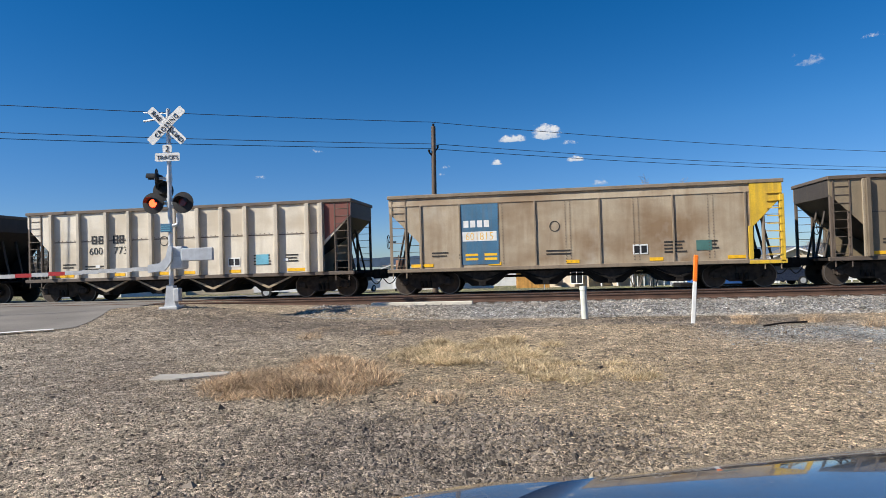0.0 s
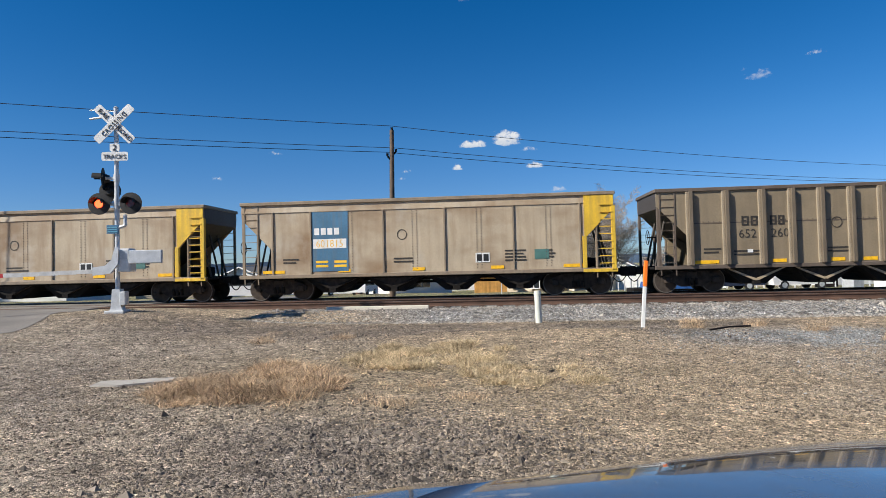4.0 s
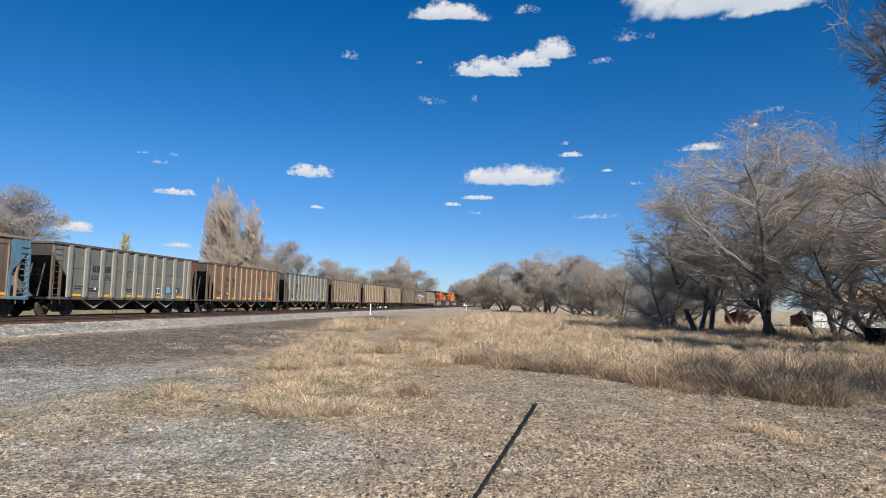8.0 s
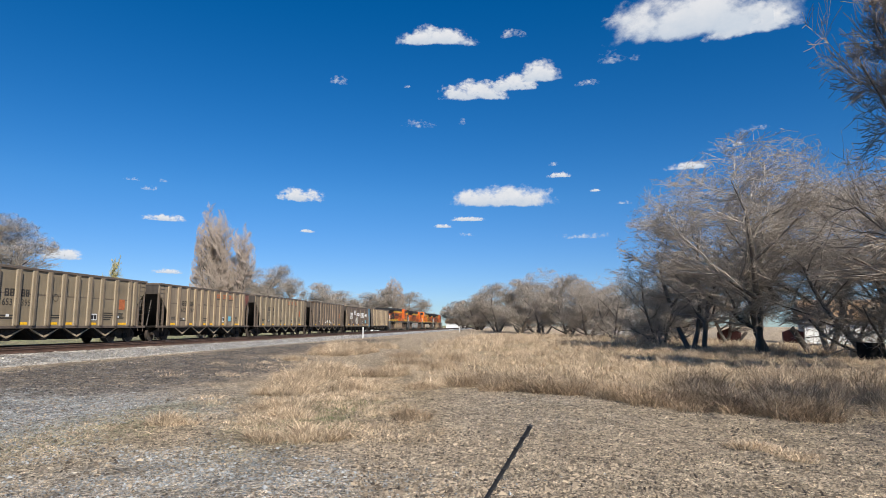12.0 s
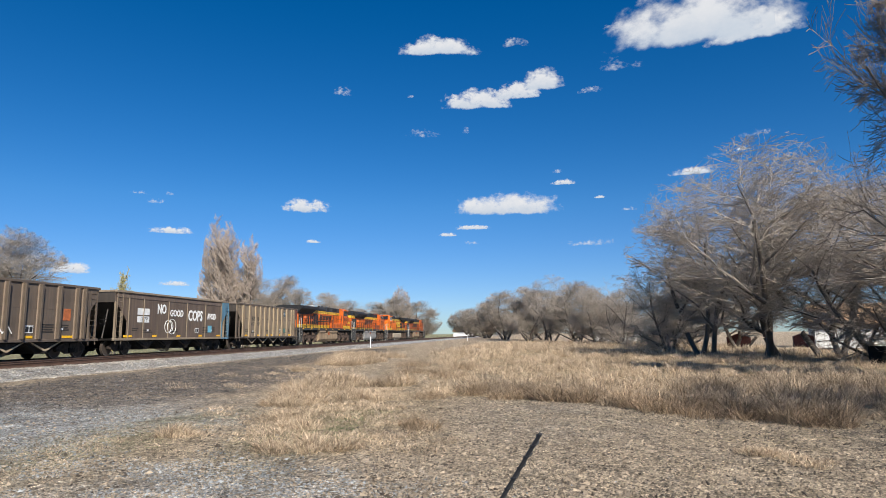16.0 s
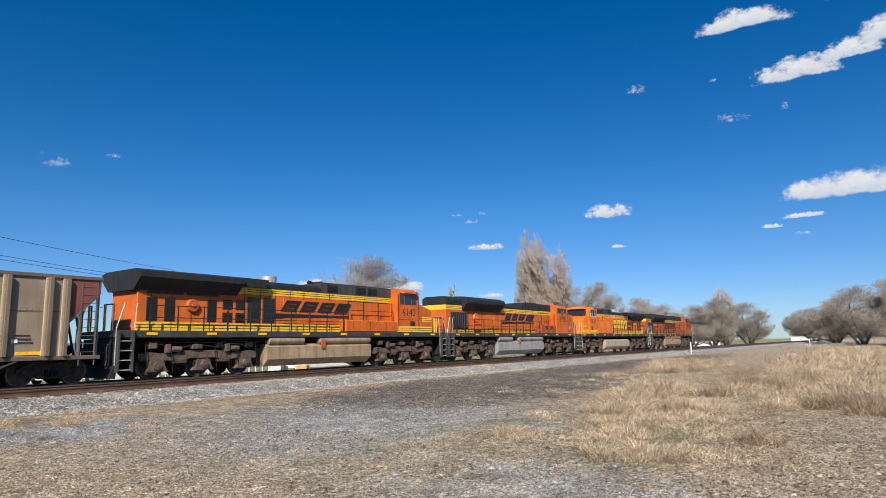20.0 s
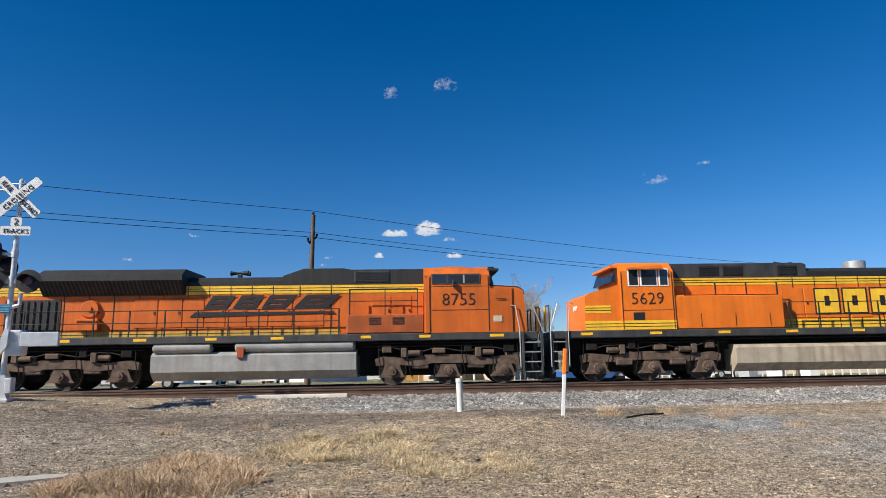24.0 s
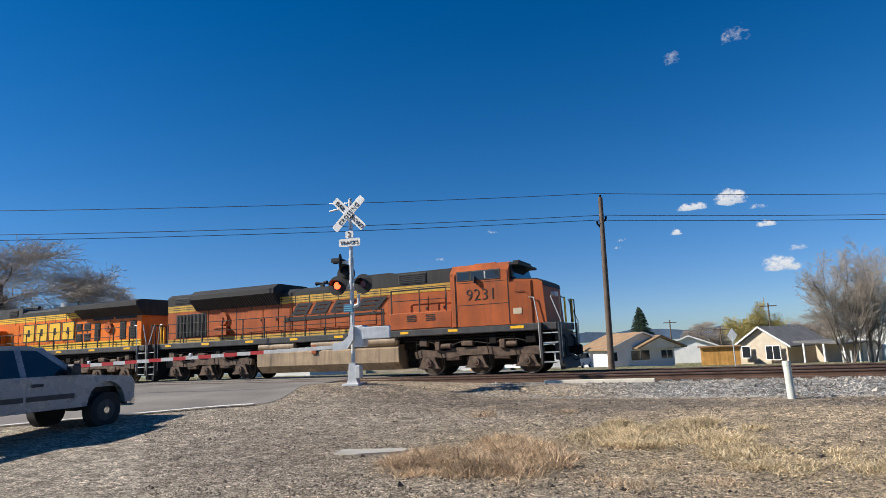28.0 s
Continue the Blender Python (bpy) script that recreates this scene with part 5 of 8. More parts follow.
    part("visor", Geo().box(9.4, 9.8, -1.3, 1.3, 4.5, 4.62, 0.02), BLACK, lo)
    part("number_board", Geo().box(9.45, 9.7, -0.85, 0.85, 4.6, 4.76, 0.02), BLACK, lo)
    part("headlight", Geo().cyl((10.6, -0.16, 3.2), (10.76, -0.16, 3.2), 0.11, n=12).cyl((10.6, 0.16, 3.2), (10.76, 0.16, 3.2), 0.11, n=12), WHITE, lo)
    windows(lo, ((7.25, 7.75), (7.85, 8.4), (8.5, 9.05)), 3.98, 4.32, 1.5, DGREY)
    for s in (-1, 1):
        part("cab_door", Geo().box(6.95, 7.12, min(s * 1.44, s * 1.53), max(s * 1.44, s * 1.53), deck, 4.2, 0.01), orange, lo)
        part("side_mark", Geo().box(9.55, 9.85, min(s * 1.47, s * 1.5), max(s * 1.47, s * 1.5), 2.35, 2.6), CREAM_DECAL, lo)
    seams(lo, [6.98, 7.14, 9.4], 1.5, deck + 0.05, 4.25)
    numbers(lo, text, 8.25, 3.05, 0.66, 1.5)
    for s in (-1, 1):
        a, b = sorted((s * 1.498, s * 1.506))
        part("panel_joint", Geo().box(7.2, 9.4, a, b, 2.84, 2.865), INK, lo)
        part("panel_joint", Geo().box(7.2, 9.4, a, b, 3.83, 3.85), INK, lo)
        part("window_divider", Geo().box(8.42, 8.48, min(s * 1.52, s * 1.53), max(s * 1.52, s * 1.53), 3.98, 4.32), CHROME, lo)
        part("mirror", Geo().box(8.0, 8.05, min(s * 1.52, s * 1.7), max(s * 1.52, s * 1.7), 3.8, 4.1, 0.01), DGREY, lo)
        part("nose_grab", Geo().path([(10.0, s * 1.5, 3.3), (9.65, s * 1.53, 3.3)], 0.015, 5), INK, lo)
        for k in range(2):
            lv = Geo()
            for q in range(4):
                lv.box(4.3 + 1.1 * k, 4.85 + 1.1 * k, min(s * 1.455, s * 1.475), max(s * 1.455, s * 1.475), 2.3 + 0.08 * q, 2.34 + 0.08 * q)
            part("cabinet_louvre", lv, INK, lo)
    for s in (-1, 1):
        plain_mark(lo, s * 1.024, INK)
    horn(lo, -0.7, 4.4)
    settle(lo, deck, 0.905, STATIONS_A, 0.2)
    return lo


def loco_b(text, orange, tank, label, big):
    """Six-axle locomotive with a winged radiator at the rear and a sloped nose."""
    lo = new("locomotive")
    tagged(lo, label, "locomotive", "diesel locomotives of the train")
    deck = 1.92
    deck_and_tank(lo, tank, not big, deck)
    part("long_hood", Geo().box(-10.0, 6.05, -0.95, 0.95, deck, 3.74, 0.03), orange, lo)
    part("hood_band", Geo().box(-10.0, 6.05, -0.95, 0.95, 3.74, 4.06), YELLOW, lo)
    stripes(lo, -5.2 if big else -4.6, 6.05, 0.95, 3.76, 0.3, YELLOW)
    stripes(lo, -10.0, 6.05, 0.95, deck + 0.02, 0.36, YELLOW)
    part("hood_top", Geo().prism([(-0.96, 4.06), (0.96, 4.06), (0.96, 4.3), (0.75, 4.45), (-0.75, 4.45), (-0.96, 4.3)], "x", -6.0, 6.05), BLACK, lo)
    wing = [(-0.96, 3.62), (0.96, 3.62), (1.5, 4.14), (1.5, 4.4), (1.15, 4.5), (-1.15, 4.5), (-1.5, 4.4), (-1.5, 4.14)]
    part("radiator_wing", Geo().prism(wing, "x", -10.2, -5.2), BLACK, lo)
    part("wing_front", Geo().prism([(-5.2, 4.06), (-5.2, 4.48), (-3.6, 4.46), (-3.8, 4.06)], "y", -1.3, 1.3), BLACK, lo)
    doors(lo, (-9.6, -7.8), 1.7, 3.5, 3.95, 0.96, DGREY, True)
    doors(lo, (-9.6, -8.8, -6.75), 0.52, 2.35, 3.35, 0.95, BLACK, True)
    doors(lo, (-5.95, -5.25), 0.58, 2.95, 3.4, 0.95, BLACK, True)
    doors(lo, (-5.95, -5.25), 0.58, 2.35, 2.8, 0.95, BLACK, True)
    doors(lo, (-4.6, -3.7), 0.8, 2.35, 3.6, 0.95, DGREY if not big else orange, not big)
    doors(lo, [-2.4 + 0.95 * i for i in range(4)], 0.95, 2.35, 3.6, 0.95, orange)
    part("exhaust", Geo().cyl((-2.6, 0, 4.4), (-2.6, 0, 4.82), 0.42, 0.44, 18), CHROME, lo)
    part("roof_box", Geo().prism([(0.2, 4.2), (0.2, 4.6), (0.4, 4.66), (6.05, 4.66), (6.05, 4.06), (0.2, 4.06)], "y", -0.97, 0.97), DGREY, lo)
    doors(lo, (0.6, 2.9, 3.9), 0.9, 4.14, 4.56, 0.97, BLACK, True)
    for s in (-1, 1):
        part("side_cabinet", Geo().box(1.6, 6.05, min(s * 0.95, s * 1.46), max(s * 0.95, s * 1.46), deck, 3.3 if big else 2.6, 0.05), orange, lo)
        handrail(lo, -9.7, 1.4, s * 1.45, deck)
        if big:
            handrail(lo, 1.8, 5.6, s * 1.42, 3.3 - 0.55)
        else:
            handrail(lo, 1.8, 5.6, s * 1.42, 2.6)
    part("cab", Geo().prism([(-1.5, deck), (1.5, deck), (1.5, 4.3), (1.1, 4.68), (-1.1, 4.68), (-1.5, 4.3)], "x", 6.05, 8.2), orange, lo)
    part("cab_roof_vent", Geo().box(6.4, 7.4, -0.5, 0.5, 4.68, 4.78, 0.03), CHROME, lo)
    part("nose", Geo().prism([(8.2, deck), (8.2, 3.78), (9.45, 3.42), (9.64, 3.28), (9.68, deck)], "y", -1.42, 1.42), orange, lo)
    part("windshield", Geo().prism([(8.2, 3.88), (8.5, 3.88), (8.28, 4.46), (8.2, 4.46)], "y", -1.2, 1.2), GLASS, lo)
    part("visor", Geo().box(8.15, 8.5, -1.2, 1.2, 4.46, 4.58, 0.02), orange, lo)
    part("headlight", Geo().cyl((9.5, -0.16, 2.9), (9.68, -0.16, 2.9), 0.11, n=12).cyl((9.5, 0.16, 2.9), (9.68, 0.16, 2.9), 0.11, n=12), WHITE, lo)
    windows(lo, ((6.3, 6.6), (6.75, 7.35), (7.5, 7.85)), 3.72, 4.34, 1.5, WHITE if big else DGREY)
    stripes(lo, 6.05, 8.2, 1.5, deck + 0.02, 0.36, YELLOW)
    stripes(lo, 8.62, 9.64, 1.42, 2.62, 0.3, YELLOW)
    stripes(lo, 8.2, 9.66, 1.42, deck + 0.02, 0.36, YELLOW)
    seams(lo, [-9.4 + 0.93 * i for i in range(12)], 0.95, deck + 0.02, 4.05)
    seams(lo, [6.12, 8.16], 1.5, deck + 0.05, 4.25)
    numbers(lo, text, 7.15, 2.95, 0.66, 1.5)
    for s in (-1, 1):
        a, b = sorted((s * 1.498, s * 1.506))
        part("panel_joint", Geo().box(6.1, 8.15, a, b, 2.7, 2.72), INK, lo)
        part("cab_vent", Geo().box(7.3, 7.75, a, b, 2.3, 2.62), INK, lo)
        part("window_shade", Geo().prism([(6.55, 4.36), (7.95, 4.36), (7.95, 4.42), (6.55, 4.5)], "y", min(s * 1.5, s * 1.72), max(s * 1.5, s * 1.72)), orange, lo)
        a, b = sorted((s * 1.46, s * 1.47))
        for q in (2.2, 3.6, 5.0):
            part("panel_joint", Geo().box(q, q + 0.02, a, b, deck + 0.1, 2.55), INK, lo)
    for s in (-1, 1):
        if big:
            plain_mark(lo, s * 0.992, YELLOW, INK, -4.55, 2.55, True)
        else:
            plain_mark(lo, s * 0.996, INK, None, -2.6, 2.98)
    for s in (-1, 1):
        part("round_fan", Geo().cyl((-7.5, s * 0.95, 3.05), (-7.5, s * 1.08, 3.05), 0.32, 0.26, 16).cyl((-7.5, s * 1.08, 3.05), (-7.5, s * 1.12, 3.05), 0.1, 0.08, 10), ORANGE_D, lo)
    horn(lo, 0.6, 4.45)
    settle(lo, deck, 0.95, STATIONS_B, 0.0)
    return lo


LOCOS = [
    loco_a("9231", ORANGE_D, RUSTP, "sooty orange and black diesel locomotive with brown tank"),
    loco_b("5629", ORANGE_B, TANP, "bright orange diesel locomotive with large yellow painted mark", True),
    loco_a("8755", ORANGE, GREYP, "orange and black diesel locomotive with grey fuel tank"),
    loco_b("6140", ORANGE, RUSTP, "orange diesel locomotive with black winged radiator", False),
]


# ---- crossing signal ----
def board(w, h, t=0.02, r=0.03):
    g = Geo()
    poly = [(-w / 2 + r, -h / 2), (w / 2 - r, -h / 2), (w / 2, -h / 2 + r), (w / 2, h / 2 - r), (w / 2 - r, h / 2), (-w / 2 + r, h / 2), (-w / 2, h / 2 - r), (-w / 2, -h / 2 + r)]
    return g.prism(poly, "y", -t, 0)


def crossing_signal():
    z0 = gz(-9.65, 15.3)
    top = 6.28 - z0
    sg = thing("crossing_signal", pose(-9.65, 15.3, z0, 0, 0, 8), "galvanised railroad crossing signal with crossbuck and lowered gate", "crossing signal")
    ped = Geo().prism([(-0.2, 0), (0.2, 0), (0.14, 0.12), (0.1, 0.62), (-0.1, 0.62), (-0.14, 0.12)], "y", -0.12, 0.12)
    ped.box(-0.26, 0.26, -0.26, 0.26, -0.15, 0.04, 0.02)
    part("pedestal", ped, GALV, sg)
    part("junction_box", Geo().box(0.1, 0.26, -0.14, 0.1, 0.18, 0.55, 0.02), GALV, sg)
    part("mast", Geo().cyl((0, 0, 0.5), (0, 0, top), 0.062, n=14), GALV, sg)
    cz = top - 0.47
    for a, text in ((-45, "CROSSING"), (45, "RAIL")):
        m = pose(0, -0.09 - (0.03 if a < 0 else 0), cz, 0, a, 0)
        bd = part("crossbuck_board", board(1.34, 0.24), WHITE, sg, "white crossbuck board", m)
        if text == "CROSSING":
            writing("CROSSING", 0.185, 0, -0.03, -0.07, INK, bd)
        else:
            writing("RAIL", 0.185, -0.38, -0.03, -0.07, INK, bd)
            writing("ROAD", 0.185, 0.38, -0.03, -0.07, INK, bd)
    p2 = part("number_board", board(0.26, 0.22), WHITE, sg, "", pose(0, -0.09, top - 1.12))
    writing("2", 0.24, 0, -0.03, -0.08, INK, p2)
    pt = part("tracks_board", board(0.7, 0.24), WHITE, sg, "", pose(0, -0.09, top - 1.36))
    writing("TRACKS", 0.165, 0, -0.03, -0.065, INK, pt)
    # lamps: a pair towards the road and a pair the other way
    def lamp(x, y, z, turn, lens):
        m = pose(x, y, z, 0, 0, turn)
        g = Geo()
        n = 22
        for i in range(n):
            a0, a1 = 2 * math.pi * i / n, 2 * math.pi * (i + 1) / n
            g.add([(math.cos(a) * r, yy, math.sin(a) * r) for a, r, yy in ((a0, 0.30, 0), (a1, 0.30, 0), (a1, 0.155, -0.01), (a0, 0.155, -0.01))], [(0, 1, 2, 3)])
            g.add([(math.cos(a) * r, yy, math.sin(a) * r) for a, r, yy in ((a0, 0.30, 0.012), (a1, 0.30, 0.012), (a1, 0.15, 0.02), (a0, 0.15, 0.02))], [(0, 1, 2, 3)])
        g.cyl((0, 0, 0), (0, 0.16, 0), 0.155, 0.1, 16)
        la = part("lamp", g, BLACK, sg, "", m)
        hood = Geo()
        for i in range(15):
            a0, a1 = math.pi * (i / 15), math.pi * ((i + 1) / 15)
            hood.add([(math.cos(a) * 0.16, yy, math.sin(a) * 0.16) for a, yy in ((a0, 0), (a1, 0), (a1, -0.26), (a0, -0.26))], [(0, 1, 2, 3)])
        part("hood", hood, BLACK, la)
        part("lens", Geo().cyl((0, -0.03, 0), (0, -0.012, 0), 0.105, 0.11, 18), lens, la)
    zl = 2.95
    lamp(-0.42, -0.12, zl, 0, LAMP_ON)
    lamp(0.42, -0.12, zl, 0, LAMP_OFF)
    lamp(-0.42, 0.12, zl + 0.72, -75, LAMP_OFF)
    lamp(-0.34, 0.35, zl + 0.4, 180, LAMP_OFF)
    part("lamp_arm", Geo().box(-0.45, 0.45, -0.06, -0.02, zl - 0.05, zl + 0.05, 0.01).cyl((0, 0, zl - 0.14), (0, 0, zl + 0.14), 0.085, n=12), GALV, sg)
    part("lamp_arm", Geo().box(-0.45, 0.0, 0.02, 0.06, zl + 0.68, zl + 0.76, 0.01).cyl((0, 0, zl + 0.62), (0, 0, zl + 0.82), 0.08, n=12), GALV, sg)
    part("elbow", Geo().path([(0.24, -0.05, zl - 0.3), (0.24, -0.05, zl - 0.6), (0.05, -0.05, zl - 0.66)], 0.05, 8), GALV, sg)
    part("blue_plate", Geo().box(-0.24, 0.08, -0.1, -0.08, zl - 0.82, zl - 0.58, 0.005), BLUE, sg)
    bl = Geo()
    for i in range(3):
        bl.box(-0.21, 0.04, -0.108, -0.102, zl - 0.78 + 0.06 * i, zl - 0.755 + 0.06 * i)
    part("plate_lines", bl, CYAN, sg)
    # gate
    part("gate_motor", Geo().box(0.05, 0.42, -0.2, 0.22, 1.08, 1.72, 0.04), GALV, sg)
    part("motor_vent", Geo().box(0.1, 0.38, -0.215, -0.2, 1.42, 1.66), ALU, sg)
    yoke = Geo().prism([(0.06, 1.75), (0.16, 1.72), (0.14, 1.3), (-0.05, 1.05), (-0.52, 1.0), (-0.52, 1.22), (-0.2, 1.26), (-0.02, 1.42)], "y", -0.3, -0.22)
    part("arm_support", yoke, GALV, sg)
    part("counterweight", Geo().box(0.42, 1.3, -0.3, -0.2, 1.3, 1.66, 0.02), ALU, sg)
    # the arm is inclined a little
    n = 26
    L = 12.2
    for i in range(n):
        x0, x1 = -0.5 - L * i / n, -0.5 - L * (i + 1) / n
        z = 1.11 - 0.012 * i
        part("gate_arm", Geo().box(x1, x0, -0.29, -0.25, z - 0.055, z + 0.055, 0.0), (RED if i % 2 and i > 3 else ARMWHITE), sg, "red reflective band" if i % 2 and i > 3 else "")
    for x in (-5.5, -9.5, -12.6):
        part("arm_lamp", Geo().box(x - 0.06, x + 0.06, -0.3, -0.22, 1.05 + 0.012 * 26 * (x / 12.2) + 0.1, 1.05 + 0.012 * 26 * (x / 12.2) + 0.22, 0.02), ALU, sg)
    # bell and bare bracket at the top
    part("bracket", Geo().path([(0, 0.02, top - 0.2), (-0.75, 0.1, top - 0.28)], 0.03, 6).path([(0, 0.02, top - 0.1), (-0.85, 0.3, top + 0.02)], 0.015, 5), GALV, sg)
    part("mast_cap", Geo().cyl((0, 0, top), (0, 0, top + 0.04), 0.07, 0.03, 12), GALV, sg)


crossing_signal()


# ---- posts ----
ORANGEPOST = mat("fluorescent_orange_sleeve", (0.95, 0.2, 0.015), 0.5, 0, 0.08, 4, 40, 0.0)
PALE = mat("pale_green_white_plastic", (0.66, 0.68, 0.6), 0.5, 0, 0.08, 3, 40, 0.05, dirt=(0.45, 0.43, 0.36))
zb = gz(4.0, 13.8)
mk = thing("marker_post", pose(4.0, 13.8, zb - 0.05, 0, 4.5, 0), "white utility marker post with an orange top", "marker post")
part("post", Geo().box(-0.045, 0.045, -0.02, 0.02, 0, 1.0, 0.012), WHITE, mk)
part("sleeve", Geo().box(-0.05, 0.05, -0.025, 0.025, 1.0, 1.6, 0.02), ORANGEPOST, mk, "orange plastic sleeve")
zb = gz(1.77, 15.9)
wp = thing("vent_post", pose(1.77, 15.9, zb - 0.04, 0, -1.5, 0), "short pale round pedestal post standing in ballast", "post")
part("tube", Geo().cyl((0, 0, 0), (0, 0, 0.84), 0.085, n=16), PALE, wp)
part("cap", Geo().cyl((0, 0, 0.8), (0, 0, 0.9), 0.095, 0.09, 16), PALE, wp)
zb = gz(71, 16.0)
for x, y, h in ((70.9, 16.0, 1.25), (140, 11.0, 1.3)):
    mp = thing("marker_post", pose(x, y, gz(x, y) - 0.03), "plain white marker post beside the track", "marker post")
    part("post", Geo().cyl((0, 0, 0), (0, 0, h), 0.07, n=10).cyl((0, 0, h), (0, 0, h + 0.04), 0.07, 0.03, 10), WHITE, mp)

# ---- pole line ----
POLE = mat("weathered_pole", (0.13, 0.095, 0.07), 0.9, 0, 0.3, 2, 25, 0.3)
WIRE = mat("black_wire", (0.02, 0.02, 0.022), 0.6, 0, 0.1, 3, 40, 0.0)
poles = []
for x, y, lean in ((-4.65, 30.5, 1.0), (34.0, 52.7, 0.0), (-43.3, 8.3, 0.0)):
    z0 = gz(x, y)
    po = thing("utility_pole", pose(x, y, z0 - 0.1, 0, lean, 30), "weathered brown wooden utility pole with three insulators", "utility pole", "pole line")
    h = 8.85 - z0
    part("pole", Geo().cyl((0, 0, 0), (0, 0, h), 0.16, 0.11, 12), POLE, po)
    for dz, dx in ((0.0, 0.0), (-1.1, 0.22), (-1.35, -0.24)):
        g = Geo().cyl((dx, 0, h + dz), (dx, 0, h + dz + 0.14), 0.05, 0.07, 8)
        if dx:
            g.path([(0, 0, h + dz - 0.25), (dx, 0, h + dz)], 0.045, 6)
        part("insulator", g, STEEL, po)
    poles.append((Vector((x, y, 8.85)), lean))
for dz, off in ((0.12, 0.0), (-1.0, 0.22), (-1.25, -0.24)):
    g = Geo()
    for a, b in ((1, 0), (0, 2)):
        p, q = poles[a][0], poles[b][0]
        pts = []
        for i in range(25):
            t = i / 24
            pts.append(p.lerp(q, t) + Vector((off * 0.8, off * 0.45, dz - 0.55 * 4 * t * (1 - t) * 0.6)))
        run = (q - p).normalized()
        side = run.cross(Vector((0, 0, 1))).normalized() * 0.014
        up = side.cross(run).normalized() * 0.014
        vs = [v + e for v in pts for e in (side, up, -side, -up)]
        g.add(vs, [(4 * i + c, 4 * i + (c + 1) % 4, 4 * i + 4 + (c + 1) % 4, 4 * i + 4 + c) for i in range(24) for c in range(4)], True)
    tagged(part("overhead_wire", g, WIRE), "thin black overhead wire strung between poles", "wire", "overhead wires")


# ---- bare trees ----
def tubes(name, segs, material, sides=3):
    """A mesh of tapered sticks."""
    a = np.array([s[0] for s in segs], float)
    b = np.array([s[1] for s in segs], float)
    r = np.array([s[2] for s in segs], float)[:, None]
    q = np.array([s[3] for s in segs], float)[:, None]
    d = b - a
    d /= np.linalg.norm(d, axis=1, keepdims=True) + 1e-9
    ref = np.where(np.abs(d[:, 2:3]) < 0.9, np.array([[0, 0, 1.0]]), np.array([[1.0, 0, 0]]))
    u = np.cross(d, ref)
    u /= np.linalg.norm(u, axis=1, keepdims=True) + 1e-9
    w = np.cross(d, u)
    rings = []
    for k in range(sides):
        t = 2 * math.pi * k / sides
        e = u * math.cos(t) + w * math.sin(t)
        rings += [a + e * r, b + e * q]
    v = np.stack(rings, 1).reshape(-1, 3)
    n = len(segs)
    base = (np.arange(n) * 2 * sides)[:, None]
    fs = [np.concatenate([base + 2 * k, base + (2 * k + 2) % (2 * sides), base + (2 * k + 3) % (2 * sides), base + 2 * k + 1], 1) for k in range(sides)]
    f = np.concatenate(fs, 0)
    me = bpy.data.meshes.new(name)
    me.from_pydata(v.tolist(), [], f.tolist())
    me.polygons.foreach_set("use_smooth", [True] * len(f))
    me.materials.append(material)
    return me


def grow(seed, kids, depth, spread, up, droop, first=0.25, stems=1, thin=0.58, tilt=(0.12, 0.4), bend=0.1, r0=0.03, rmin=0.0008, lens=0.55, dome=None):
    """Limbs and twigs of a bare tree, one metre high and one metre wide."""
    rnd = random.Random(seed)
    wood, twig = [], []

    def go(p, d, length, r, lev):
        n = 5 if lev < 2 else 3 if lev < depth else 2
        for i in range(n):
            b = bend * (1 + 0.3 * lev)
            d = (d + Vector((rnd.gauss(0, b), rnd.gauss(0, b), rnd.gauss(0, b) + up * 0.16 - droop * max(0, lev - 1) * 0.12))).normalized()
            e = p + d * length / n
            ra, rb = r * (1 - 0.6 * i / n), r * (1 - 0.6 * (i + 1) / n)
            (wood if lev < 2 else twig).append((p, e, max(rmin, ra), max(rmin, rb)))
            if lev < depth and (lev > 0 or (i + 1) / n > first):
                for _ in range(kids[lev]):
                    ax = Vector((rnd.gauss(0, 1), rnd.gauss(0, 1), rnd.gauss(0, 0.45))).normalized()
                    s = spread * rnd.uniform(0.6, 1.3)
                    dd = (d * math.cos(s) + (ax - d * ax.dot(d)).normalized() * math.sin(s)).normalized()
                    go(p.lerp(e, rnd.random()), dd, length * thin * rnd.uniform(0.65, 1.3) * (1 - 0.3 * i / n), max(rmin, rb * 0.62), lev + 1)
            p = e

    for s in range(stems):
        a = 6.28 * s / stems + rnd.uniform(-0.4, 0.4)
        q = 0.0 if stems == 1 else rnd.uniform(*tilt)
        go(Vector((0.02 * math.cos(a) * (stems > 1), 0.02 * math.sin(a) * (stems > 1), -0.02)), Vector((math.cos(a) * q, math.sin(a) * q, 1)).normalized(), lens * rnd.uniform(0.85, 1.15), r0 * (1 if stems == 1 else 0.75), 0)
    z = np.array([t[1].z for t in twig])
    x = np.abs(np.array([(t[1].x, t[1].y) for t in twig]))
    kz, kx = 1 / np.quantile(z, 0.995), 0.5 / np.quantile(x, 0.97 if dome is None else 0.9)

    def fit(segs):
        return [((a.x * kx, a.y * kx, a.z * kz), (b.x * kx, b.y * kx, b.z * kz), ra, rb) for a, b, ra, rb in segs]

    wood, twig = fit(wood), fit(twig)
    if dome:
        mid, half = dome

        def reach(q):
            return (q[0] ** 2 + q[1] ** 2) / 0.27 + ((q[2] - mid) / half) ** 2

        wood = [t for t in wood if t[1][2] < 0.2 or reach(t[1]) < 0.55]
        twig = [t for t in twig if reach(t[1]) < 1]
    return wood, twig


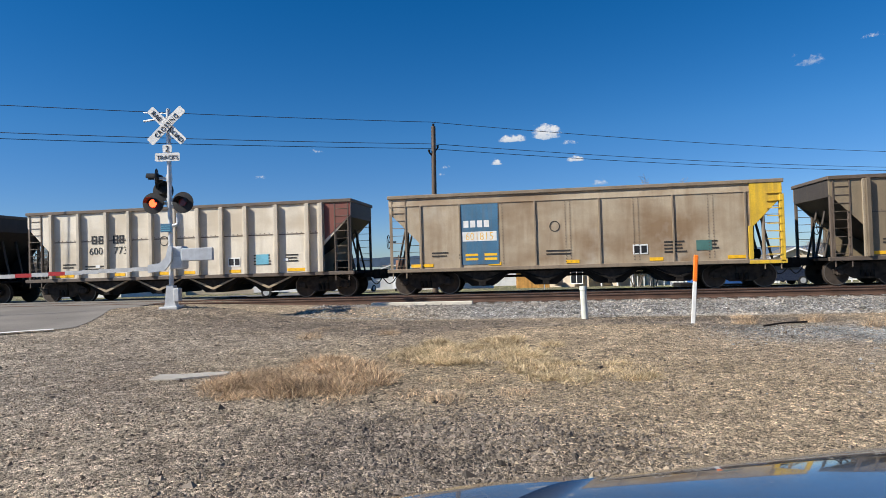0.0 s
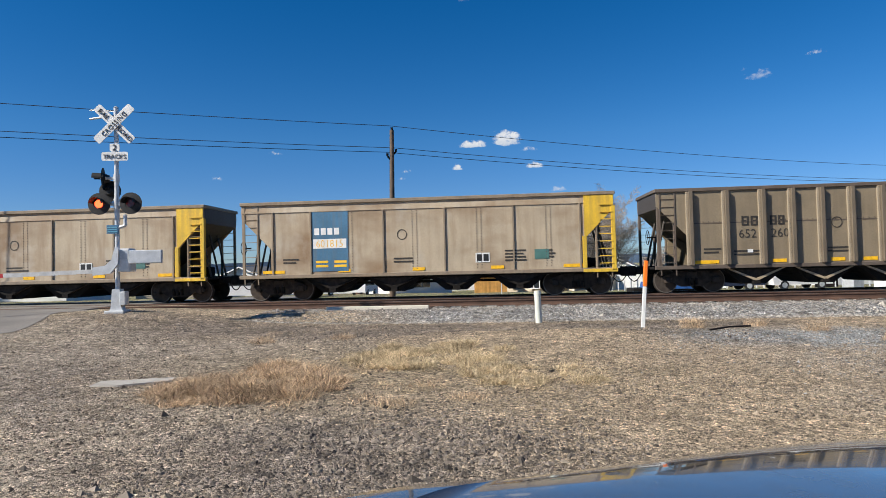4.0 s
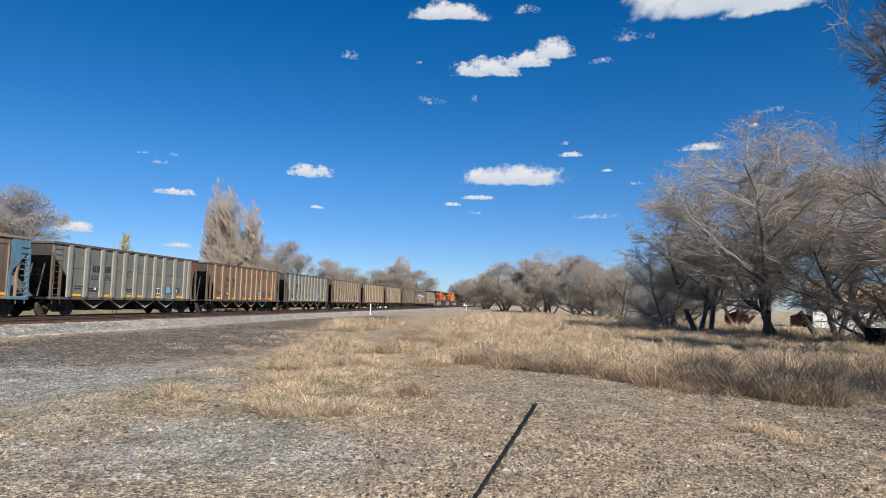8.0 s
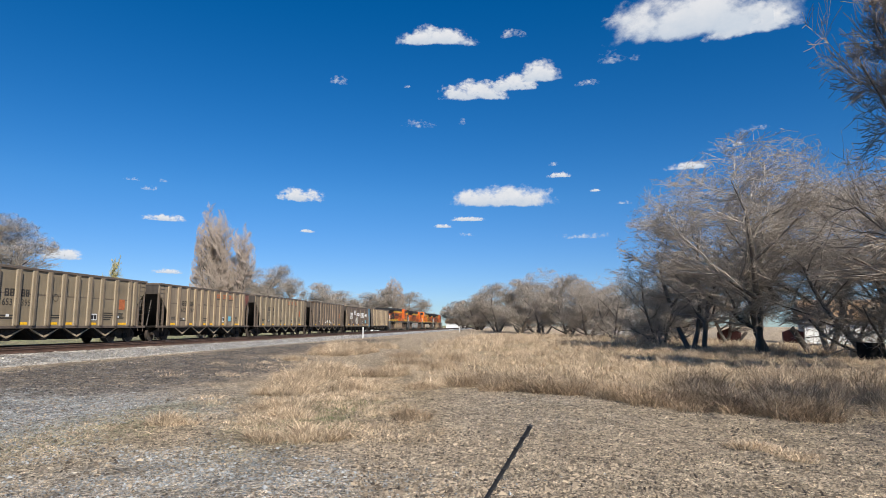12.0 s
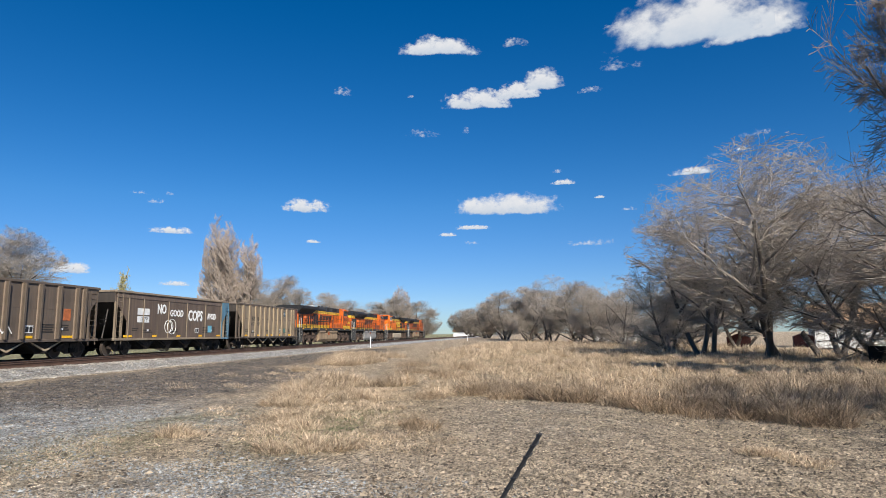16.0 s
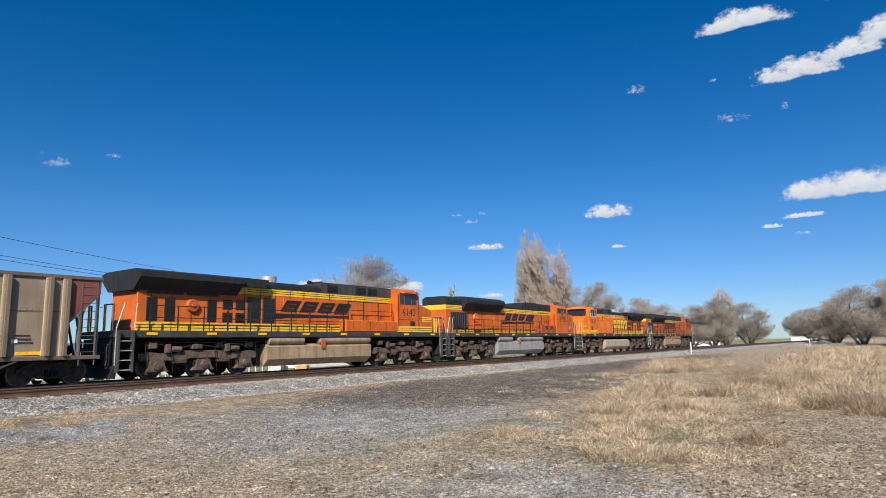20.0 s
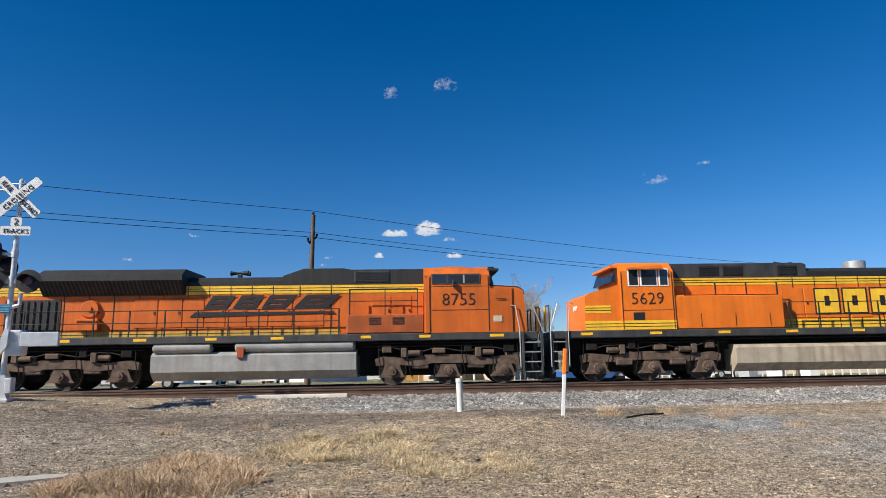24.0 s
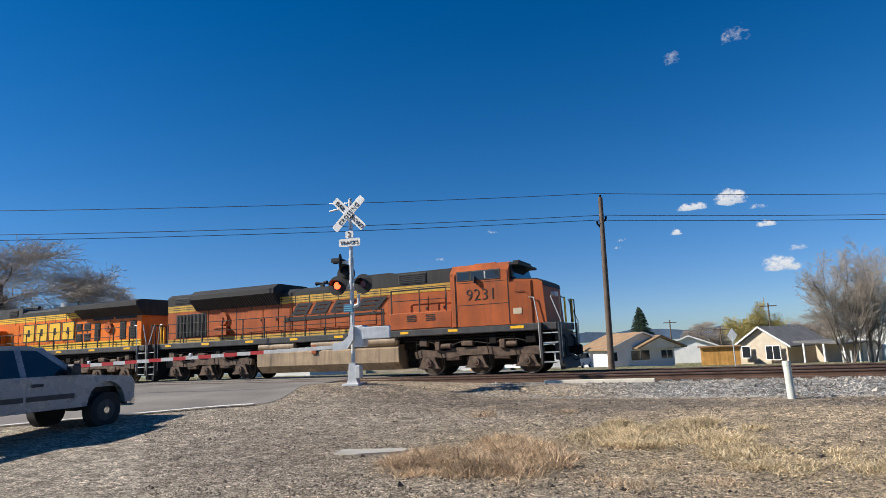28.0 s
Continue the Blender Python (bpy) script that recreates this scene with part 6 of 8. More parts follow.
BARK = mat("grey_brown_bark", (0.13, 0.108, 0.09), 0.95, 0, 0.3, 2, 20, 0.4)
TWIG = mat("pale_bare_twigs", (0.36, 0.31, 0.262), 0.9, 0, 0.25, 0.6, 10, 0.0)
TWIGD = mat("dark_bare_twigs", (0.22, 0.18, 0.145), 0.9, 0, 0.25, 0.6, 10, 0.0)
TWIGP = mat("tan_poplar_twigs", (0.46, 0.375, 0.31), 0.9, 0, 0.25, 0.6, 10, 0.0)
BUDS = mat("yellow_green_buds", (0.43, 0.36, 0.13), 0.85, 0, 0.25, 0.8, 10, 0.0)
NEEDLE = mat("dark_spruce_needles", (0.03, 0.055, 0.032), 0.9, 0, 0.3, 1, 12, 0.0)


def tree_proto(twig, seed, kids, depth, spread, up, droop, **kw):
    wood, tw = grow(seed, kids, depth, spread, up, droop, **kw)
    return tubes("trunk", wood, BARK, 5), tubes("crown", tw, twig, 3)


PROTO = {
    "elm": tree_proto(TWIG, 3, (2, 2, 3, 2), 4, 0.66, 0.34, 0.1, first=0.2, stems=3, tilt=(0.15, 0.4), thin=0.55, bend=0.16, rmin=0.0008, r0=0.025, dome=(0.56, 0.48)),
    "elm2": tree_proto(TWIG, 8, (2, 2, 3, 1), 4, 0.85, 0.2, 0.4, first=0.15, stems=3, tilt=(0.3, 0.6), rmin=0.0009, r0=0.025),
    "round": tree_proto(TWIG, 5, (2, 3, 3, 2), 4, 0.7, 0.3, 0.1, first=0.1, stems=3, rmin=0.001, dome=(0.52, 0.5)),
    "poplar": tree_proto(TWIGP, 11, (6, 4, 3), 3, 0.5, 1.1, 0.0, first=0.02, stems=3, tilt=(0.0, 0.03), thin=0.3, lens=0.85, bend=0.04, rmin=0.0016, dome=(0.48, 0.53)),
    "twiggy": tree_proto(TWIGD, 21, (2, 2, 3, 3), 4, 0.7, 0.3, 0.0, first=0.15, stems=2, tilt=(0.2, 0.4), rmin=0.0009),
    "shrub": tree_proto(TWIG, 31, (2, 2, 2, 2), 4, 0.55, 0.5, 0.0, first=0.2, stems=6, tilt=(0.1, 0.45), rmin=0.0008, r0=0.014, bend=0.09, thin=0.5, lens=0.7),
    "bud": tree_proto(BUDS, 41, (2, 3, 3, 1), 4, 0.75, 0.3, 0.3, first=0.1, stems=3, rmin=0.0028),
}
NAMES = {"elm": ("bare_tree", "large leafless grey-brown tree with spreading branches"), "elm2": ("bare_tree", "large leafless multi-stemmed tree with drooping twigs"), "round": ("bare_tree", "leafless round-crowned tree with pale fine twigs"), "poplar": ("poplar_tree", "tall narrow leafless poplar with upright tan branches"), "twiggy": ("bare_tree", "dark budding tree with stiff upright twigs"), "shrub": ("bare_shrub", "tall bare multi-stemmed shrub with thin pale stems"), "bud": ("budding_tree", "small tree with yellow-green spring buds")}


def tree(kind, x, y, high, wide, turn):
    nm, label = NAMES[kind]
    t = new(nm)
    t.matrix_basis = pose(x, y, gz(x, y), 0, 0, turn) @ Matrix.Diagonal((wide, wide, high, 1))
    tagged(t, label, "tree", "trees round the lot")
    a, b = PROTO[kind]
    part("trunk", a, None, t)
    part("crown", b, None, t)
    return t


def polar(az, d):
    return 1.1 + d * math.cos(radians(az)), -1.0 + d * math.sin(radians(az))


for kind, az, d, high, wide, turn in (
    # beyond the tracks
    ("round", 42.8, 72, 12.6, 13, 10), ("bud", 34.7, 100, 10.9, 5.0, 0), ("poplar", 26.9, 112, 23.6, 6.0, 0), ("poplar", 24.5, 113, 20.2, 5.2, 140), ("poplar", 25.7, 115, 16.5, 6.5, 70), ("poplar", 27.2, 114, 19, 5.6, 200), ("poplar", 26.3, 113, 21.5, 5.4, 290),
    ("round", 21.3, 112, 12.4, 9.8, 40), ("round", 23.2, 116, 12.5, 10, 130), ("round", 17.4, 150, 12, 12, 200), ("round", 15.6, 180, 12, 14, 90), ("round", 13.6, 210, 13, 16, 300), ("poplar", 10.95, 225, 20, 7.5, 30), ("round", 11.9, 215, 15, 15, 10), ("round", 9.2, 230, 14, 16, 77), ("round", 31, 125, 9.5, 10, 33),
    ("round", 147.6, 62, 12.2, 16, 200), ("round", 142.6, 72, 9.5, 9, 50), ("round", 158, 64, 12.5, 14, 100), ("round", 137, 90, 7, 10, 50), ("round", 131, 95, 7, 10, 90),
    ("shrub", 82.0, 58, 8.9, 5.6, 0), ("shrub", 80.6, 60, 8.4, 5.2, 120), ("bud", 87.9, 130, 9.4, 8.5, 30), ("round", 84.0, 150, 8, 12, 10), ("round", 97.5, 150, 6, 12, 10), ("round", 104, 150, 6, 12, 90), ("round", 91.5, 160, 7.5, 12, 140), ("round", 75, 110, 7, 10, 90), ("round", 68, 105, 6, 10, 10), ("round", 60, 110, 6.5, 10, 210), ("round", 50, 115, 6.5, 10, 300),
    # along the near side of the field
    ("round", 3.2, 200, 12, 16, 15), ("round", 1.5, 165, 13, 14, 60), ("round", -0.6, 140, 12, 12, 200), ("elm", -2.6, 122, 12.4, 11, 100), ("round", -4.8, 112, 10.8, 11, 20), ("round", -6.6, 100, 9.0, 9, 140), ("elm2", -8.8, 84, 8.2, 9, 60), ("round", 4.6, 240, 11, 18, 60), ("round", -2.0, 150, 12, 14, 80), ("round", -8.2, 110, 8.5, 10, 30),
    ("elm2", -12.6, 58, 8.0, 8.5, 10), ("elm", -15.4, 50, 13.0, 10.5, 250), ("elm", -20.3, 43, 13.4, 12, 20), ("elm", -24.6, 47, 13.4, 11, 310), ("elm2", -28.0, 40, 9.6, 10, 90), ("elm", -31.5, 36, 9.8, 10, 160), ("elm", -18, 70, 9, 11, 145), ("round", -13.8, 70, 7, 9, 200),
    ("twiggy", -34.6, 25, 13.9, 6.6, 40),
    ("elm", -78, 14.5, 12, 11, 70),
):
    x, y = polar(az, d)
    tree(kind, x, y, high, wide, turn)

# spruce with tiers of drooping boughs
x, y = polar(96.9, 122)
sp = thing("spruce_tree", pose(x, y, gz(x, y)), "dark green conical spruce behind the house", "tree")
part("trunk", Geo().cyl((0, 0, 0), (0, 0, 10.6), 0.2, 0.03, 8), BARK, sp)
segs, rnd = [], random.Random(5)
for i in range(420):
    z = 1.2 + 9.3 * (i / 420) ** 0.9
    R = (4.0 * (1 - (z - 0.8) / 10.2) + 0.15) * rnd.uniform(0.55, 1.2)
    a = i * 2.399
    e = Vector((math.cos(a) * R, math.sin(a) * R, z - 0.28 * R + rnd.uniform(-0.1, 0.1)))
    segs.append((Vector((0, 0, z)), e, 0.04, 0.09))
    for q in (-0.35, 0.35, 0.0):
        segs.append((e * 0.6 + Vector((0, 0, z * 0.4)), Vector((math.cos(a + q) * R * 1.05, math.sin(a + q) * R * 1.05, e.z - 0.12)), 0.09, 0.02))
part("crown", tubes("crown", segs, NEEDLE, 4), None, sp)


# ---- houses and yards beyond the tracks ----
SIDING = mat("white_siding", (0.72, 0.72, 0.7), 0.7, 0, 0.08, 1, 30, 0.05)
CREAM = mat("cream_siding", (0.55, 0.47, 0.36), 0.75, 0, 0.12, 1, 30, 0.05)
ROOF_T = mat("tan_shingles", (0.3, 0.19, 0.105), 0.95, 0, 0.2, 1, 20, 0.3)
ROOF_G = mat("grey_shingles", (0.16, 0.155, 0.15), 0.95, 0, 0.2, 1, 20, 0.3)
PLANK = mat("orange_fence_boards", (0.52, 0.27, 0.07), 0.85, 0, 0.2, 2, 20, 0.2, rand=0.2)
BLUETARP = mat("blue_tarpaulin", (0.025, 0.1, 0.3), 0.5, 0, 0.15, 1, 20, 0.2)
CARWHITE = mat("white_car_paint", (0.72, 0.72, 0.72), 0.3, 0, 0.04, 2, 30, 0.0)
CARBLUE = mat("dark_blue_car_paint", (0.02, 0.03, 0.06), 0.3, 0, 0.05, 2, 30, 0.0)
TYRE = mat("black_rubber", (0.02, 0.02, 0.021), 0.85, 0, 0.2, 6, 40, 0.2)
BRICK = mat("brown_brick", (0.22, 0.115, 0.075), 0.9, 0, 0.2, 4, 20, 0.2)


def window(parent, x, y, z, w, h, trim):
    wd = part("window", Geo().box(x - w / 2 - 0.1, x + w / 2 + 0.1, y - 0.06, y + 0.02, z - 0.1, z + h + 0.1), trim, parent)
    part("pane", Geo().box(x - w / 2, x + w / 2, y - 0.075, y - 0.062, z, z + h), GLASS, wd)
    if w > 1.3:
        part("mullion", Geo().box(x - 0.04, x + 0.04, y - 0.09, y - 0.076, z, z + h), trim, wd)


def gable_house(x, y, turn, w, d, h, rise, wall, roof, label, z=None):
    """Gable end towards -y, ridge along y."""
    z = gz(x, y) if z is None else z
    hs = thing("house", pose(x, y, z, 0, 0, turn), label, "house", "houses beyond the tracks")
    part("wall", Geo().prism([(-w / 2, -0.3), (w / 2, -0.3), (w / 2, h), (0, h + rise), (-w / 2, h)], "y", -d / 2, d / 2), wall, hs)
    g = Geo()
    for s in (-1, 1):
        g.prism([(0, h + rise + 0.02), (0, h + rise + 0.2), (s * (w / 2 + 0.6), h - 0.35 + 0.15), (s * (w / 2 + 0.6), h - 0.35)], "y", -d / 2 - 0.5, d / 2 + 0.5)
    part("roof", g, roof, hs)
    for s in (-1, 1):
        part("fascia", Geo().prism([(0, h + rise + 0.22), (0, h + rise + 0.02), (s * (w / 2 + 0.62), h - 0.4), (s * (w / 2 + 0.62), h - 0.18)], "y", -d / 2 - 0.56, -d / 2 - 0.51), SIDING, hs)
    lap = Geo()
    k = 0.25
    while k < h:
        lap.box(-w / 2 - 0.015, w / 2 + 0.015, -d / 2 - 0.02, -d / 2, k, k + 0.03)
        k += 0.25
    part("siding", lap, wall, hs)
    return hs


x, y = polar(98.4, 90)
ha = gable_house(x, y, 36, 9.0, 9, 2.6, 1.7, SIDING, ROOF_T, "white bungalow with tan shingle roof and dark windows")
window(ha, -0.4, -4.5, 0.9, 2.6, 1.2, SIDING)
window(ha, 3.4, -4.5, 1.0, 1.6, 1.0, SIDING)
window(ha, -3.9, -4.5, 0.9, 0.5, 1.1, SIDING)
porch = Geo().prism([(-1.5, 2.5), (1.9, 4.0), (5.4, 2.5), (5.4, 2.3), (1.9, 3.75), (-1.5, 2.3)], "y", -6.1, -4.6)
part("porch_roof", porch, ROOF_T, ha)
part("porch_wall", Geo().prism([(-1.2, 2.4), (1.9, 3.7), (5.1, 2.4)], "y", -5.5, -5.4), SIDING, ha)
part("chimney", Geo().box(-7.6, -6.6, 1, 2, 0, 4.3, 0.03), BRICK, ha)
x, y = polar(86.3, 82)
hb = gable_house(x, y, -34, 5.6, 8, 2.2, 1.8, CREAM, ROOF_G, "cream house with grey roof and open porch")
window(hb, -1.6, -4.5, 0.8, 0.9, 1.2, SIDING)
window(hb, 1.5, -4.5, 0.6, 1.5, 1.4, SIDING)
part("porch_roof", Geo().prism([(4.0, 2.5), (9.0, 2.2), (9.0, 2.05), (4.0, 2.3)], "y", -5, 1), ROOF_G, hb)
for q in (5.0, 7.0, 8.9):
    part("porch_post", Geo().box(q - 0.08, q + 0.08, -4.95, -4.8, -0.2, 2.2), SIDING, hb)
part("lean_to", Geo().box(4.2, 8.8, -1, 3, -0.2, 2.1), CREAM, hb)
x, y = polar(79.8, 85)
gable_house(x, y, -15, 7, 8, 2.5, 1.8, SIDING, ROOF_G, "white house with dark grey roof behind shrubs")
x, y = polar(103.5, 118)
gable_house(x, y, 10, 10, 8, 3, 1.5, SIDING, ROOF_G, "white outbuilding far behind the bungalow")
x, y = polar(93.2, 112)
gable_house(x, y, 4, 9, 8, 2.5, 1.6, SIDING, ROOF_G, "small white house with grey roof far off")
for az, d in ((-8.4, 128), (-26.5, 78), (70, 95), (63, 100), (56, 105), (47, 110), (12.5, 260), (5.2, 300), (118, 95), (127, 90), (112, 100)):
    x, y = polar(az, d)
    gable_house(x, y, az * 3 % 40 - 20, 9, 9, 2.6, 1.7, (SIDING, CREAM)[d % 2], (ROOF_G, ROOF_T)[d % 3 == 0], "pale single-storey house far off among trees")

x, y = polar(91.0, 76)
shed = thing("board_shed", pose(x, y, gz(x, y), 0, 0, 3), "orange-brown board shed with a flat roof", "shed")
for i in range(16):
    part("board", Geo().box(-1.9 + 0.24 * i, -1.9 + 0.24 * i + 0.22, -1.5, -1.45, -0.1, 1.95), PLANK, shed)
part("shed_body", Geo().box(-1.9, 1.95, -1.44, 1.5, -0.1, 1.95), PLANK, shed)
part("shed_roof", Geo().box(-2.2, 2.2, -1.8, 1.7, 1.95, 2.08, 0.02), ROOF_T, shed)


def small_car(x, y, turn, material, label, van=False):
    c = thing("parked_car", pose(x, y, gz(x, y), 0, 0, turn), label, "car", "cars parked beyond the tracks")
    if van:
        prof = [(-2.5, 0.35), (2.5, 0.35), (2.5, 0.95), (1.5, 1.1), (0.9, 1.75), (-2.4, 1.75), (-2.5, 1.0)]
        win = [(-2.2, 1.1), (1.25, 1.1), (0.8, 1.65), (-2.2, 1.65)]
    else:
        prof = [(-2.2, 0.35), (2.25, 0.35), (2.3, 0.7), (1.1, 0.92), (0.3, 1.42), (-1.0, 1.45), (-1.8, 1.0), (-2.25, 0.9)]
        win = [(-1.5, 0.98), (0.85, 0.95), (0.25, 1.36), (-0.95, 1.38)]
    part("body", Geo().prism(prof, "y", -0.88, 0.88), material, c)
    part("window_band", Geo().prism(win, "y", -0.89, 0.89), GLASS, c)
    for wx in (-1.4, 1.4):
        for s in (-1, 1):
            w = part("wheel", Geo().cyl((wx, s * 0.72, 0.33), (wx, s * 0.9, 0.33), 0.33, n=16), TYRE, c)
            part("rim", Geo().cyl((wx, s * 0.9, 0.33), (wx, s * 0.91, 0.33), 0.2, n=12), ALU, w)


for az, d, turn, m_, label, van in ((113, 42, 8, CARWHITE, "white car parked on the road beyond the tracks", False), (102.5, 74, 85, CARWHITE, "white van parked beside the bungalow", True), (71.2, 50, 5, CARBLUE, "dark blue pickup-like car parked beyond the tracks", True), (66, 52, 10, CARWHITE, "white car parked beyond the tracks", False), (107, 60, 70, CARWHITE, "white van parked in a yard", True), (71, 75, 20, CARBLUE, "dark car parked in a yard", False)):
    x, y = polar(az, d)
    small_car(x, y, turn, m_, label, van)
x, y = polar(75.5, 44)
bt = thing("tarp_boat", pose(x, y, gz(x, y), 0, 0, 4), "long trailer load under a blue tarpaulin", "tarpaulin")
part("tarp", Geo().prism([(-1.8, 0.3), (1.6, 0.25), (1.95, 0.62), (0.6, 0.8), (-1.7, 0.72)], "y", -0.9, 0.9), BLUETARP, bt)
part("trailer", Geo().box(-2.7, 2.6, -0.8, 0.8, 0.0, 0.35, 0.02), STEEL, bt)
rnd = random.Random(9)
for i in range(26):
    az = rnd.uniform(44, 112)
    d = rnd.uniform(48, 72)
    if 77 < az < 106:
        continue
    x, y = polar(az, d)
    w, h = rnd.uniform(0.6, 1.8), rnd.uniform(0.4, 1.1)
    o = tagged(part("crate", Geo().box(-w / 2, w / 2, -0.5, 0.5, -0.15, h, 0.04), (SIDING, PLANK, CREAM, STEEL, ALU)[i % 5], None, "", pose(x, y, gz(x, y), 0, 0, rnd.uniform(0, 90))), "weathered storage crate in a yard by the tracks", "crate", "yard clutter")
# fence of pale pickets and a diamond sign
fx = thing("yard_fence", pose(0, 0, 0), "low pale fence along the yards", "fence")
for i in range(60):
    x, y = polar(50 + i * 0.55, 64)
    z = gz(x, y)
    part("picket", Geo().box(x - 0.05, x + 0.05, y - 0.03, y + 0.03, z - 0.1, z + 1.0), SIDING, fx)
x, y = polar(90.1, 52)
ds = thing("diamond_sign", pose(x, y, gz(x, y)), "back of a grey diamond road sign", "road sign")
part("sign_post", Geo().cyl((0, 0, -0.1), (0, 0, 2.3), 0.04, n=8), GALV, ds)
part("sign_plate", Geo().prism([(0, 1.75), (0.35, 2.3), (0, 2.85), (-0.35, 2.3)], "y", -0.02, 0.0), ALU, ds)
for az, d, h in ((94.5, 115, 7.2), (86.9, 100, 8.3), (103, 120, 6.5), (90.6, 118, 5.5)):
    x, y = polar(az, d)
    p = thing("utility_pole", pose(x, y, gz(x, y), 0, 0, 10), "far wooden utility pole with a crossarm", "utility pole", "far poles")
    part("pole", Geo().cyl((0, 0, 0), (0, 0, h), 0.14, 0.1, 8), POLE, p)
    part("crossarm", Geo().box(-1.1, 1.1, -0.06, 0.06, h - 0.5, h - 0.36), POLE, p)

# red shed and dark drum among the right-hand trees, low wall of concrete far along the field
REDP = mat("red_shed_paint", (0.1, 0.035, 0.03), 0.8, 0, 0.2, 1, 20, 0.1)
for az, d, w in ((-18.0, 72, 2.2), (-22.6, 76, 1.9)):
    x, y = polar(az, d)
    r = thing("red_shed", pose(x, y, gz(x, y), 0, 0, 70), "small red shed behind the bare trees", "shed")
    part("shed_wall", Geo().prism([(-w / 2, -0.1), (w / 2, -0.1), (w / 2, 1.1), (0, 1.5), (-w / 2, 1.1)], "y", -1.5, 1.5), REDP, r)
    part("shed_roof", Geo().prism([(-w / 2 - 0.3, 1.7), (0, 2.55), (w / 2 + 0.3, 1.7), (w / 2 + 0.3, 1.8), (0, 2.68), (-w / 2 - 0.3, 1.8)], "y", -1.7, 1.7), ROOF_G, r)
x, y = polar(-27.5, 38)
part_ = tagged(part("steel_drum", Geo().cyl((0, 0, -0.05), (0, 0, 0.9), 0.5, n=18).cyl((0, 0, 0.3), (0, 0, 0.34), 0.52, n=18).cyl((0, 0, 0.6), (0, 0, 0.64), 0.52, n=18), STEEL, None, "", pose(x, y, gz(x, y))), "dark rusty steel drum in the dry grass", "drum")

# mountains on the horizon, the haze put into their blue colour
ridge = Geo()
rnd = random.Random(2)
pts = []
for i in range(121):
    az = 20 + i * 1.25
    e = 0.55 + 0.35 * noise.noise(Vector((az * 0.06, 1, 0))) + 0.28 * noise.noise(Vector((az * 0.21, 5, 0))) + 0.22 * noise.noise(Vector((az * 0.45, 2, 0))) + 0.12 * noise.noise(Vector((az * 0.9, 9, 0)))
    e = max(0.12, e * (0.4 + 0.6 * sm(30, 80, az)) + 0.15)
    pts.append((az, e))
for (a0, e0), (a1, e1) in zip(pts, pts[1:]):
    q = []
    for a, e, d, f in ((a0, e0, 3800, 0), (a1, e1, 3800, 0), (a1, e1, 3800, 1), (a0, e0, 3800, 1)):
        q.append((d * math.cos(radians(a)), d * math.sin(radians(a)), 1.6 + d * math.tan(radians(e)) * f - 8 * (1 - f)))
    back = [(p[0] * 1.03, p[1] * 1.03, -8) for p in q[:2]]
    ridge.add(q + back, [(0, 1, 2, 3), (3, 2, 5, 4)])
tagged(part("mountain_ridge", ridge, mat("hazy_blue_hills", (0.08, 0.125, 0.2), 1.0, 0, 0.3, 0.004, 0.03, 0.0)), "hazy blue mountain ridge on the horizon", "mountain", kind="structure")


